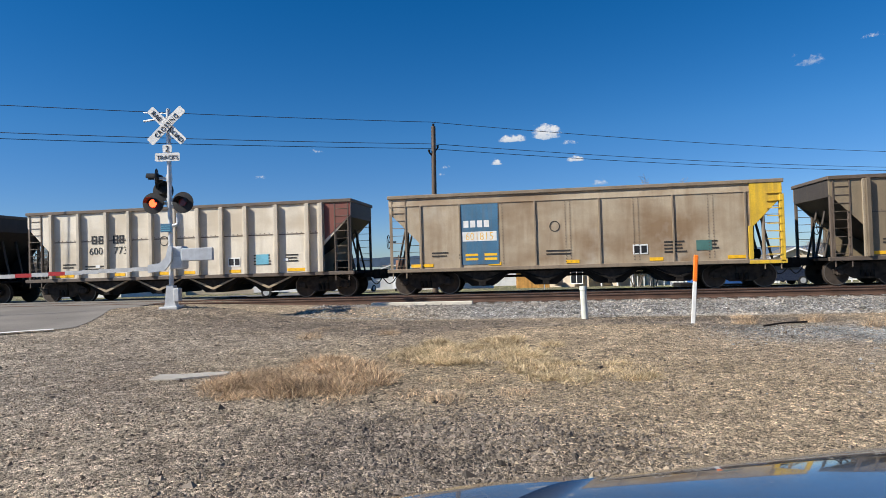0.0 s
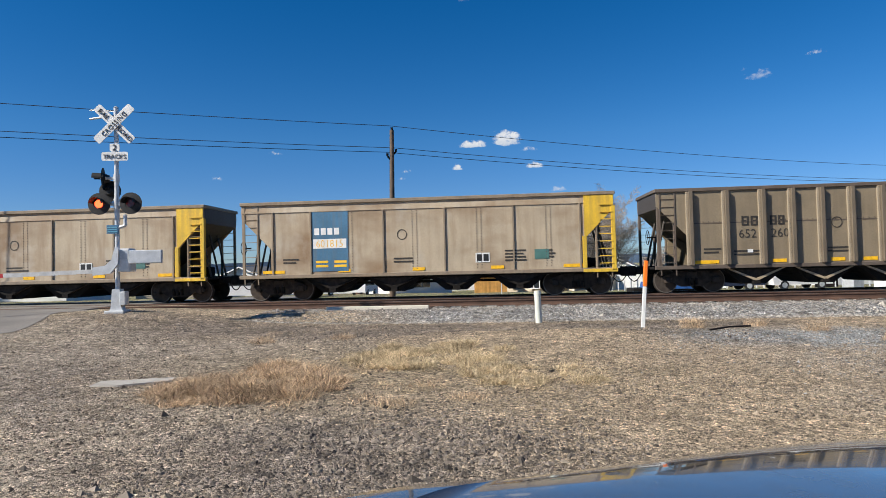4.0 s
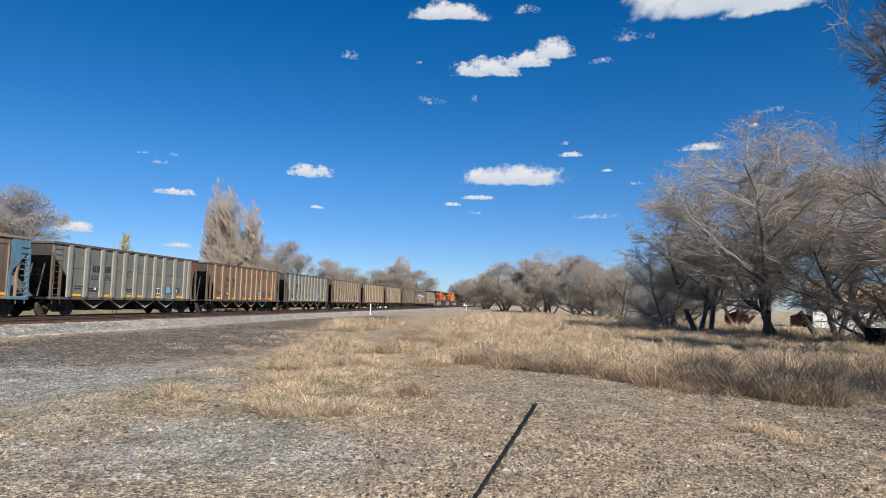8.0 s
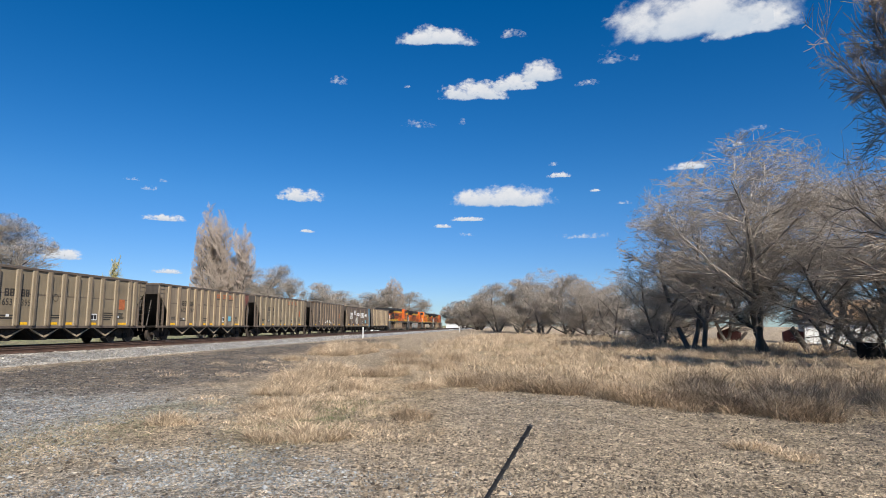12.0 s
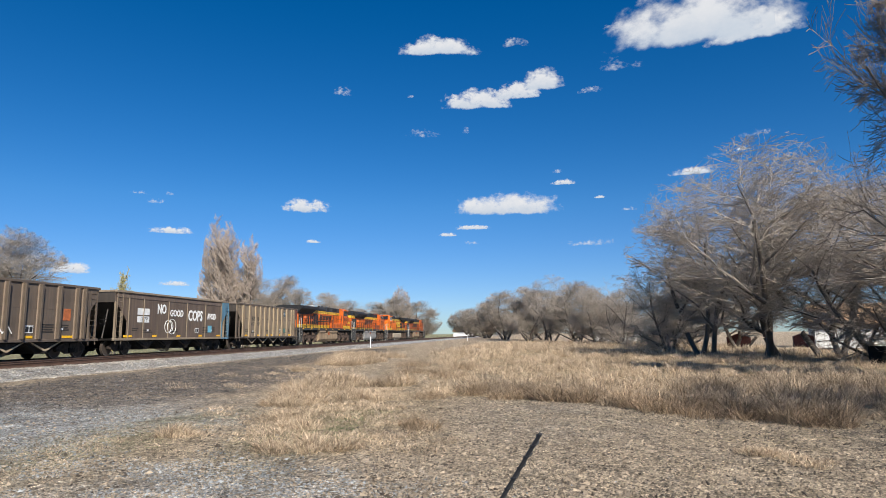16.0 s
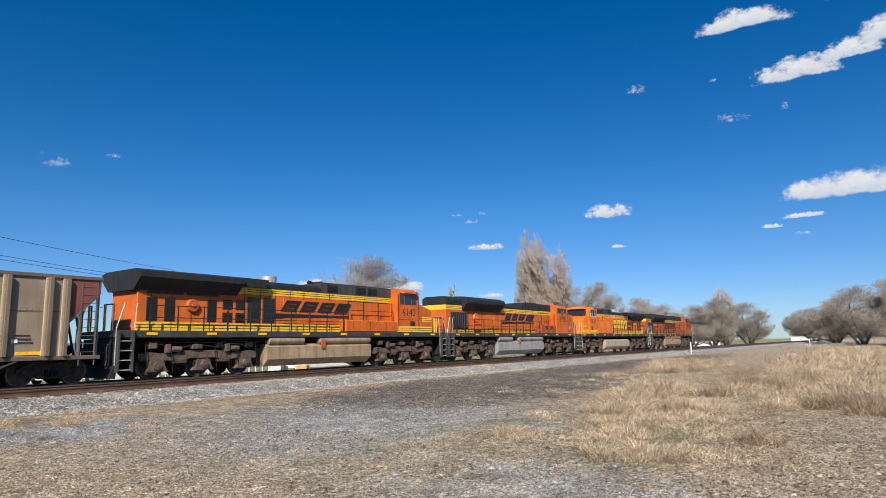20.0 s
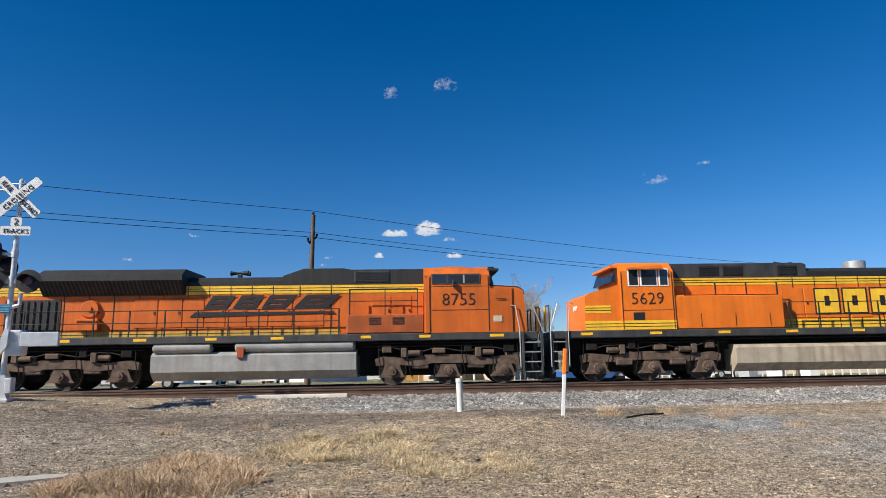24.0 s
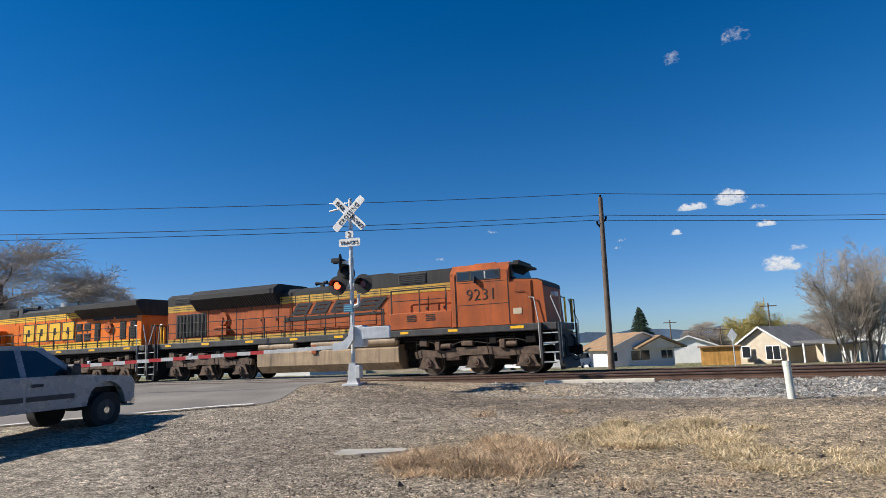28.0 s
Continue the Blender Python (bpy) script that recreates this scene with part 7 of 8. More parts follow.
# ---- clouds ----
def cloud_material(name, thin):
    """Ragged, soft-rimmed vapour, light painted in: brighter on top, greyer at the flat base."""
    m = bpy.data.materials.new(name)
    m.use_nodes = True
    n, l = m.node_tree.nodes, m.node_tree.links
    n.remove(n["Principled BSDF"])
    co, info = n.new("ShaderNodeTexCoord"), n.new("ShaderNodeObjectInfo")

    def mth(op, *a):
        k = n.new("ShaderNodeMath")
        k.operation = op
        for i, v in enumerate(a):
            if isinstance(v, (int, float)):
                k.inputs[i].default_value = v
            else:
                l.new(v, k.inputs[i])
        return k.outputs[0]

    def rng(src, lo, hi, a, c):
        k = n.new("ShaderNodeMapRange")
        k.interpolation_type = "SMOOTHSTEP"
        k.inputs[1].default_value, k.inputs[2].default_value, k.inputs[3].default_value, k.inputs[4].default_value = lo, hi, a, c
        l.new(src, k.inputs[0])
        return k.outputs[0]

    def nz(sc, det):
        k = n.new("ShaderNodeTexNoise")
        k.noise_dimensions = "4D"
        k.inputs["Scale"].default_value = sc
        k.inputs["Detail"].default_value = det
        k.inputs["Roughness"].default_value = 0.62
        l.new(co.outputs["UV"], k.inputs["Vector"])
        l.new(mth("MULTIPLY", info.outputs["Random"], 90.0), k.inputs["W"])
        return k.outputs["Fac"]

    sep = n.new("ShaderNodeSeparateXYZ")
    l.new(co.outputs["Generated"], sep.inputs[0])
    u = mth("SUBTRACT", mth("MULTIPLY", sep.outputs[0], 2.0), 1.0)
    v = mth("SUBTRACT", mth("MULTIPLY", sep.outputs[2], 2.0), 0.72)
    low = mth("MULTIPLY", mth("MINIMUM", v, 0.0), -3.2)
    high = mth("MAXIMUM", v, 0.0)
    d = mth("ADD", mth("POWER", mth("ABSOLUTE", u), 2.4), mth("ADD", mth("MULTIPLY", low, low), mth("MULTIPLY", mth("MULTIPLY", high, high), 0.8)))
    puff, fine = nz(1.1, 3.0), nz(3.4, 6.0)
    lump = mth("ADD", mth("MULTIPLY", mth("SUBTRACT", puff, 0.5), 2.6 if thin else 1.7), mth("MULTIPLY", mth("SUBTRACT", fine, 0.5), 1.5 if thin else 0.95))
    body = mth("ADD", mth("SUBTRACT", 0.78 if not thin else 0.5, d), lump)
    # nothing at the rim of the sheet
    rim = mth("MULTIPLY", rng(mth("ABSOLUTE", u), 0.8, 1.0, 1.0, 0.0), mth("MULTIPLY", rng(sep.outputs[2], 0.0, 0.14, 0.0, 1.0), rng(sep.outputs[2], 0.86, 1.0, 1.0, 0.0)))
    alpha = mth("MULTIPLY", rng(body, 0.12, 1.1 if thin else 0.7, 0.0, 0.7 if thin else 0.97), rim)
    lit = mth("ADD", rng(v, -0.3, 0.45, 0.0, 0.75), mth("MULTIPLY", mth("SUBTRACT", fine, 0.4), 0.9))
    col = n.new("ShaderNodeMix")
    col.data_type = "RGBA"
    l.new(lit, col.inputs[0])
    col.inputs[6].default_value, col.inputs[7].default_value = (0.46, 0.53, 0.62, 1), (0.72, 0.72, 0.73, 1)
    em, tr, mx = n.new("ShaderNodeEmission"), n.new("ShaderNodeBsdfTransparent"), n.new("ShaderNodeMixShader")
    l.new(col.outputs[2], em.inputs[0])
    em.inputs[1].default_value = 0.85
    l.new(alpha, mx.inputs[0])
    l.new(tr.outputs[0], mx.inputs[1])
    l.new(em.outputs[0], mx.inputs[2])
    l.new(mx.outputs[0], n["Material Output"].inputs[0])
    return m


CLOUD, WISP = cloud_material("white_cloud", False), cloud_material("thin_white_cloud", True)
CLOUDS = []


def cloud(az, el, wdeg, hdeg, seed, lumps=9, wisp=0.0, slant=0.0):
    """A far sheet of vapour, slightly bowed; wisp thins it."""
    d = 3000.0
    W, H = d * math.radians(wdeg) * 0.62, d * math.radians(hdeg) * 0.8
    nx, nz_ = 12, 4
    vs, fs = [], []
    for j in range(nz_ + 1):
        for i in range(nx + 1):
            u, v = 2 * i / nx - 1, 2 * j / nz_ - 1
            vs.append((u * W, 0.15 * W * u * u, v * H + slant * u * W))
    for j in range(nz_):
        for i in range(nx):
            k = j * (nx + 1) + i
            fs.append((k, k + 1, k + nx + 2, k + nx + 1))
    me = bpy.data.meshes.new("cloud")
    me.from_pydata(vs, [], fs)
    uv = me.uv_layers.new(name="UVMap")
    for lp in me.loops:
        p = vs[lp.vertex_index]
        uv.data[lp.index].uv = (p[0] / H * 0.8, p[2] / H)
    me.materials.append(WISP if wisp > 0.35 else CLOUD)
    a = radians(az)
    h = d * math.cos(radians(el))
    ob = new("cloud", me)
    ob.matrix_basis = pose(1 + h * math.cos(a), -1 + h * math.sin(a), 1.6 + d * math.sin(radians(el)), 0, 0, az - 90)
    tagged(ob, "thin ragged wisp of white cloud in the blue sky" if wisp > 0.35 else "white fair-weather cloud with a flat grey base", "cloud", "clouds", "structure")
    CLOUDS.append(ob)


k = 0
for az, el, w, h, n, wisp, sl in (
    (7.0, 25.9, 7.0, 1.9, 9, 0.0, 0.0), (3.2, 21.3, 6.6, 1.5, 9, 0.0, -0.12), (-0.6, 21.9, 4.0, 1.2, 6, 0.0, -0.2), (-3.0, 22.7, 3.6, 2.0, 6, 0.0, -0.1), (8.4, 18.4, 3.2, 0.9, 5, 0.8, -0.1), (0.6, 11.8, 10.2, 2.3, 12, 0.0, 0.0), (3.9, 9.75, 3.2, 0.5, 5, 0.2, 0.0), (-6.9, 8.1, 5.4, 0.7, 8, 0.4, -0.02), (19.3, 11.6, 4.6, 1.2, 6, 0.3, 0.08), (30.6, 8.9, 3.7, 0.7, 5, 0.2, 0.0), (33.4, 11.9, 1.6, 0.35, 3, 0.6, 0.0), (32.1, 11.3, 1.7, 0.5, 3, 0.6, 0.0), (30.9, 12.1, 0.9, 0.6, 2, 0.4, 0.0),
    (-15.8, 13.7, 3.6, 0.8, 5, 0.0, 0.0), (-10.0, 23.4, 4.2, 1.5, 6, 0.6, 0.0), (-16.8, 26.4, 14.5, 5.6, 16, 0.0, 0.03), (-21.5, 24.6, 7.5, 2.6, 9, 0.0, 0.05), (-10.8, 26.4, 4.4, 1.6, 6, 0.5, 0.0), (38.0, 5.4, 3.0, 1.1, 5, 0.0, 0.0), (30.1, 4.4, 2.6, 0.5, 4, 0.2, 0.0), (18.7, 8.4, 1.4, 0.35, 3, 0.3, 0.0), (-4.6, 13.6, 2.2, 0.5, 4, 0.3, -0.05), (-4.2, 14.6, 1.4, 0.5, 3, 0.4, 0.0), (-21.0, 16.2, 2.8, 0.6, 4, 0.7, 0.0), (-7.3, 21.5, 2.6, 0.8, 4, 0.8, 0.0), (-0.4, 26.0, 2.6, 1.1, 4, 0.7, 0.0), (6.2, 9.1, 1.7, 0.4, 3, 0.2, 0.0), (4.1, 8.35, 1.9, 0.5, 4, 0.4, 0.0), (16.2, 21.9, 1.8, 0.8, 3, 1.0, -0.3), (9.7, 21.6, 0.6, 0.5, 2, 0.6, 0.0), (4.4, 18.6, 0.9, 0.8, 2, 0.7, 0.0), (-17.8, 14.9, 1.6, 0.4, 3, 0.4, 0.0), (-10.2, 10.9, 1.7, 0.4, 3, 0.6, 0.0), (-19.8, 15.1, 0.9, 0.4, 2, 0.3, 0.0), (-7.8, 12.1, 0.9, 0.3, 2, 0.3, 0.0),
    (92.0, 11.1, 2.4, 0.8, 4, 0.3, 0.0), (88.9, 11.5, 2.6, 1.0, 4, 0.3, -0.3), (93.55, 9.05, 1.1, 0.6, 3, 0.1, 0.0), (67.9, 15.1, 2.2, 1.3, 4, 0.4, -0.3), (109.9, 10.4, 1.3, 0.4, 3, 0.6, 0.0), (114.9, 8.05, 1.3, 0.4, 3, 0.4, 0.0), (86.4, 9.0, 1.5, 0.6, 3, 0.3, 0.0), (87.0, 10.5, 1.9, 0.5, 3, 0.5, 0.0), (98.2, 8.8, 1.3, 0.4, 3, 0.6, 0.0), (98.6, 8.2, 0.8, 0.4, 2, 0.6, 0.0), (84.4, 6.9, 1.5, 0.9, 3, 0.5, 0.0), (92.7, 23.8, 1.9, 1.6, 4, 1.0, 0.2), (87.1, 24.6, 2.6, 1.4, 5, 1.0, -0.1), (46.9, 5.6, 3.4, 1.0, 5, 0.0, 0.0), (50.3, 4.5, 2.8, 0.9, 5, 0.0, 0.0), (85.7, 5.6, 3.2, 1.3, 5, 0.0, -0.1), (63.5, 15.9, 1.4, 0.4, 3, 1.0, 0.0), (121, 5.5, 1.0, 0.4, 2, 0.6, 0.0),
):
    k += 1
    cloud(az, el, w, h, k, n, wisp, sl)


# ---- dry grass, weeds and stones ----
def blades(name, spots, material, label, cat="grass"):
    """spots: rows of x, y, count, radius, height, spread of lean, width. One mesh of bent blades."""
    rng = np.random.default_rng(len(spots) * 7 + len(label))
    X, Y, Hh, Ln, Wd = [], [], [], [], []
    for x, y, n, r, h, lean, w in spots:
        n = int(n)
        a = rng.uniform(0, 2 * np.pi, n)
        q = r * np.sqrt(rng.uniform(0, 1, n))
        X.append(x + q * np.cos(a))
        Y.append(y + q * np.sin(a))
        Hh.append(h * rng.uniform(0.4, 1.15, n) * (1 - 0.45 * (q / max(r, 1e-6)) ** 2))
        out = np.stack([np.cos(a), np.sin(a)], 1) * (q / max(r, 1e-6))[:, None]
        Ln.append(rng.normal(0, lean, (n, 2)) + 0.8 * lean * out)
        Wd.append(np.full(n, w) * rng.uniform(0.6, 1.4, n))
    X, Y, Hh, Ln, Wd = np.concatenate(X), np.concatenate(Y), np.concatenate(Hh), np.concatenate(Ln), np.concatenate(Wd)
    Z = np.array([gz(a, b) for a, b in zip(X, Y)]) - 0.01
    t = rng.uniform(0, 2 * np.pi, len(X))
    sx, sy = np.cos(t) * Wd / 2, np.sin(t) * Wd / 2
    base = np.stack([X, Y, Z], 1)
    side = np.stack([sx, sy, np.zeros_like(sx)], 1)
    lean = np.concatenate([Ln, np.zeros((len(X), 1))], 1) * Hh[:, None]
    up = np.stack([np.zeros_like(Hh), np.zeros_like(Hh), Hh], 1)
    kink = rng.normal(0, 0.13, (len(X), 3)) * Hh[:, None]
    kink[:, 2] = np.abs(kink[:, 2])
    droop = rng.uniform(0.6, 1.0, len(X))[:, None]
    base += up * rng.uniform(0.0, 0.3, len(X))[:, None] * (rng.random(len(X)) < 0.5)[:, None]
    mid = base + up * 0.55 + lean * 0.4 + kink
    tip = base + up * droop + lean
    tip[:, 2] = np.maximum(tip[:, 2], Z + 0.01)
    v = np.stack([base - side, base + side, mid - side * 0.7, mid + side * 0.7, tip], 1).reshape(-1, 3)
    i = (np.arange(len(X)) * 5)[:, None]
    quads = np.concatenate([i, i + 1, i + 3, i + 2], 1).tolist()
    tris = np.concatenate([i + 2, i + 3, i + 4], 1).tolist()
    me = bpy.data.meshes.new(name)
    me.from_pydata(v.tolist(), [], quads + tris)
    me.materials.append(material)
    return tagged(new(name, me), label, cat, kind="stuff")


def straw(name, a, b):
    """Dry stalks, each blade its own tint."""
    m = bpy.data.materials.new(name)
    m.use_nodes = True
    n, l = m.node_tree.nodes, m.node_tree.links
    p = n["Principled BSDF"]
    p.inputs["Roughness"].default_value = 0.8
    p.inputs["Specular IOR Level"].default_value = 0.25
    g = n.new("ShaderNodeNewGeometry")
    r = n.new("ShaderNodeValToRGB")
    r.color_ramp.elements[0].color = (*a, 1)
    r.color_ramp.elements[1].color = (*b, 1)
    l.new(g.outputs["Random Per Island"], r.inputs[0])
    co = n.new("ShaderNodeTexCoord")
    nz = n.new("ShaderNodeTexNoise")
    nz.inputs["Scale"].default_value = 1.3
    nz.inputs["Detail"].default_value = 5.0
    l.new(co.outputs["Object"], nz.inputs[0])
    mr = n.new("ShaderNodeMapRange")
    mr.inputs[1].default_value, mr.inputs[2].default_value, mr.inputs[3].default_value, mr.inputs[4].default_value = 0.32, 0.68, 0.62, 1.28
    l.new(nz.outputs["Fac"], mr.inputs[0])
    cc = n.new("ShaderNodeCombineColor")
    for i in range(3):
        l.new(mr.outputs[0], cc.inputs[i])
    mx = n.new("ShaderNodeMix")
    mx.data_type, mx.blend_type = "RGBA", "MULTIPLY"
    mx.inputs[0].default_value = 1.0
    l.new(r.outputs[0], mx.inputs[6])
    l.new(cc.outputs[0], mx.inputs[7])
    l.new(mx.outputs[2], p.inputs["Base Color"])
    return m


STRAW = straw("dry_straw", (0.2, 0.14, 0.09), (0.76, 0.6, 0.42))
PALESTRAW = straw("pale_yellow_straw", (0.24, 0.18, 0.09), (0.93, 0.74, 0.48))
TUMBLE = straw("russet_tumbleweed", (0.14, 0.085, 0.05), (0.9, 0.66, 0.42))
GREYWEED = straw("grey_brown_weed", (0.14, 0.105, 0.075), (0.48, 0.37, 0.255))
BRUSH = straw("brown_brush_stalks", (0.11, 0.078, 0.05), (0.52, 0.38, 0.25))
GREEN = straw("new_green_grass", (0.05, 0.09, 0.025), (0.16, 0.2, 0.07))

rnd = random.Random(17)


def ell(cx, cy, rx, ry):
    while True:
        u, v = rnd.uniform(-1, 1), rnd.uniform(-1, 1)
        if u * u + v * v < 1:
            return cx + u * rx, cy + v * ry


tum, pal, mixd = [], [], []
# bushy tumbleweeds, then the flatter yellow tufts behind them
for i in range(46):
    x, y = ell(-2.85, 7.9, 1.25, 1.6)
    tum.append((x, y, 230, rnd.uniform(0.18, 0.36), rnd.uniform(0.1, 0.26), 1.25, 0.008))
for i in range(34):
    x, y = ell(-2.2, 8.1, 2.0, 1.9)
    tum.append((x, y, 70, 0.25, rnd.uniform(0.05, 0.12), 1.6, 0.009))
for i in range(62):
    x, y = ell(-0.35, 10.6, 1.75, 1.45)
    pal.append((x, y, 250, rnd.uniform(0.14, 0.34), rnd.uniform(0.07, 0.18), 1.2, 0.009))
for i in range(34):
    x, y = ell(1.15, 8.6, 1.15, 0.85)
    pal.append((x, y, 150, rnd.uniform(0.12, 0.28), rnd.uniform(0.05, 0.14), 1.2, 0.009))
for i in range(30):
    x, y = ell(-0.2, 9.0, 2.6, 1.8)
    pal.append((x, y, 50, rnd.uniform(0.1, 0.2), rnd.uniform(0.03, 0.09), 1.4, 0.008))
for i in range(110):
    x, y = rnd.uniform(-9, 11), rnd.uniform(4, 15.8)
    mixd.append((x, y, 26, rnd.uniform(0.08, 0.25), rnd.uniform(0.03, 0.1), 0.9, 0.005))
for i in range(40):
    x, y = ell(-6.5, 14.9, 4.5, 1.3)
    mixd.append((x, y, 60, rnd.uniform(0.12, 0.35), rnd.uniform(0.04, 0.12), 1.0, 0.006))
for x, y, h in ((-4.5, 12.4, 0.2), (-2.8, 12.9, 0.18), (5.2, 14.1, 0.28), (6.8, 14.6, 0.25), (7.6, 13.4, 0.3), (-0.6, 6.6, 0.14), (5.6, 15.6, 0.2), (0.3, 7.0, 0.1), (8.2, 11.6, 0.2)):
    tum.append((x, y, 260, 0.28, h, 0.8, 0.005))
# clumps on the lot and the tall field beyond
stw, weed, grn, rus = [], [], [], []
for i in range(150):
    t = rnd.random()
    x, y = 10.2 + 9.5 * t + rnd.uniform(-0.8, 0.8), 2.2 + 1.6 * t + rnd.gauss(0, 0.95)
    stw.append((x, y, 120, rnd.uniform(0.25, 0.5), rnd.uniform(0.04, 0.14), 1.4, 0.011))
for i in range(70):
    x, y = ell(10.3, 4.9, 2.4, 1.3)
    stw.append((x, y, 70, 0.35, rnd.uniform(0.03, 0.07), 1.2, 0.006))
for x, y, r, h in ((10.2, 1.9, 0.4, 0.26), (9.9, 2.6, 0.35, 0.22), (11.2, 4.6, 0.35, 0.24), (15.3, 4.6, 0.5, 0.3), (16.5, 4.4, 0.7, 0.4), (18.0, 4.9, 0.8, 0.45), (19.5, 5.0, 0.9, 0.5), (21.5, 5.2, 0.9, 0.5), (23.0, 5.2, 0.9, 0.5), (17.0, 3.0, 0.6, 0.35), (13.6, 3.6, 0.5, 0.26), (21.5, 3.4, 0.9, 0.45), (12.4, 2.9, 0.5, 0.24), (10.1, -4.2, 0.4, 0.12), (9.7, -4.6, 0.3, 0.1), (34.0, 9.0, 1.0, 0.5), (35.5, 8.2, 1.0, 0.55), (37.0, 9.4, 1.1, 0.6), (40, 9.8, 1.2, 0.6), (43, 10.4, 1.2, 0.6), (38.5, 8.2, 1.0, 0.5), (29, 8.6, 0.7, 0.3), (45, 9, 1.6, 0.6)):
    for k in range(4):
        a = rnd.uniform(0, 6.28)
        stw.append((x + 0.6 * r * math.cos(a), y + 0.6 * r * math.sin(a), 330 * (r + 0.3), r * 0.6, h * rnd.uniform(0.7, 1.1), 1.0, 0.01 if x < 20 else 0.016))
for i in range(40):
    x, y = ell(27.0, 9.0, 8, 2.6)
    stw.append((x, y, 60, 0.4, rnd.uniform(0.06, 0.2), 0.9, 0.01))
for i in range(820):
    x = rnd.uniform(18.3, 46)
    y = rnd.uniform(-24 * min(1, (x - 10) / 22), 1.6 + (x - 18) * 0.12)
    stw.append((x, y, 85, rnd.uniform(0.2, 0.5), rnd.uniform(0.14, 0.52), 1.0, 0.015))
for i in range(640):
    x = rnd.uniform(44, 110)
    y = rnd.uniform(-26, 5.5)
    stw.append((x, y, 55, rnd.uniform(0.5, 1.1), rnd.uniform(0.2, 0.75), 0.9, 0.032))
# darker round brush along the near edge of the field
for i in range(44):
    t = rnd.random()
    x, y = 18.6 - 5.6 * t + rnd.uniform(-0.3, 0.9), 0.2 - 6.6 * t + rnd.uniform(-0.4, 0.5)
    rus.append((x, y, 420, rnd.uniform(0.25, 0.5), rnd.uniform(0.22, 0.45), 1.0, 0.01))
for x, y, r, h in ((12.3, 0.75, 0.35, 0.28), (12.7, 1.0, 0.25, 0.2), (10.4, 1.6, 0.3, 0.2), (17.6, 1.4, 0.5, 0.3), (22, 3.2, 0.7, 0.45), (24, 1.6, 0.8, 0.5), (27, 3.5, 0.8, 0.5), (30, 1.5, 0.9, 0.5), (33, 4.5, 0.9, 0.55)):
    rus.append((x, y, 520 * (r + 0.4), r, h, 0.8, 0.007))
for i in range(64):
    t = rnd.random()
    x, y = 18.9 - 5.9 * t + rnd.uniform(0.0, 1.8), -0.3 - 6.9 * t + rnd.uniform(-0.8, 0.8)
    weed.append((x, y, 190, rnd.uniform(0.3, 0.5), rnd.uniform(0.25, 0.55), 0.95, 0.011))
for i in range(90):
    x, y = ell(18.5, -9.0, 4.5, 4.0)
    weed.append((x, y, 170, rnd.uniform(0.35, 0.6), rnd.uniform(0.35, 0.75), 0.85, 0.012))
for i in range(60):
    x, y = ell(12.3, 2.5, 2.6, 0.9)
    grn.append((x, y, 60, 0.4, 0.05, 0.8, 0.006))
for i in range(60):
    x, y = ell(10.6, 5.6, 3.4, 1.2)
    grn.append((x, y, 40, 0.45, 0.035, 0.8, 0.006))
blades("tumbleweed", tum, TUMBLE, "tangled russet dry tumbleweed on the gravel", "weeds")
blades("yellow_grass", pal, PALESTRAW, "pale yellow dry grass clumps on the gravel")
blades("sparse_weeds", mixd, STRAW, "sparse dry weed stalks in the gravel", "weeds")
blades("straw_grass", stw, STRAW, "tall straw-coloured dry grass of the field")
blades("brown_brush", rus, BRUSH, "low russet-tan dry brush along the field edge", "weeds")
blades("grey_weeds", weed, GREYWEED, "grey-brown dead weeds along the field edge", "weeds")
blades("green_grass", grn, GREEN, "short new green grass between the stones")


def stones(name, n, place, size, material, label):
    """Loose stones, each an uneven low chip half sunk in the ground."""
    rng = np.random.default_rng(n)
    P = np.array([place() for _ in range(n)])
    s = size * np.exp(rng.normal(0, 0.42, n))
    oct_ = np.array([(1, 0, -0.35), (-1, 0, -0.35), (0, 1, -0.35), (0, -1, -0.35), (0, 0, 0.62)], float)
    a = rng.uniform(0, 2 * np.pi, n)
    v = oct_[None] * (rng.uniform(0.55, 1.25, (n, 5, 1))) * s[:, None, None]
    v[:, :, 2] *= 0.65
    v += rng.normal(0, 0.24, (n, 5, 3)) * s[:, None, None]
    c, d = np.cos(a)[:, None], np.sin(a)[:, None]
    x, y = v[:, :, 0] * c - v[:, :, 1] * d, v[:, :, 0] * d + v[:, :, 1] * c
    v = np.stack([x + P[:, None, 0], y + P[:, None, 1], v[:, :, 2] + P[:, None, 2]], 2).reshape(-1, 3)
    tri = np.array([(0, 2, 4), (2, 1, 4), (1, 3, 4), (3, 0, 4)])
    f = (tri[None] + (np.arange(n) * 5)[:, None, None]).reshape(-1, 3)
    me = bpy.data.meshes.new(name)
    me.from_pydata(v.tolist(), [], f.tolist())
    me.materials.append(material)
    return tagged(new(name, me), label, "stones", kind="stuff")


STONE_B = straw("crushed_grey_stone", (0.14, 0.12, 0.1), (0.52, 0.475, 0.41))
STONE_L = straw("blue_grey_stone", (0.08, 0.088, 0.092), (0.38, 0.39, 0.385))
STONE_T = straw("tan_gravel_stone", (0.05, 0.04, 0.032), (0.42, 0.335, 0.24))


def on(x, y, lift):
    return (x, y, gz(x, y) + lift)


def cloudy(cx, cy, rx, ry):
    """A place in a bed of stones that thins out raggedly towards its rim."""
    while True:
        x, y = rnd.gauss(cx, rx * 0.5), rnd.gauss(cy, ry * 0.5)
        if noise.noise(Vector((x * 0.6, y * 0.6, 4))) + 0.5 * noise.noise(Vector((x * 2.2, y * 2.2, 9))) > -0.12:
            return x, y


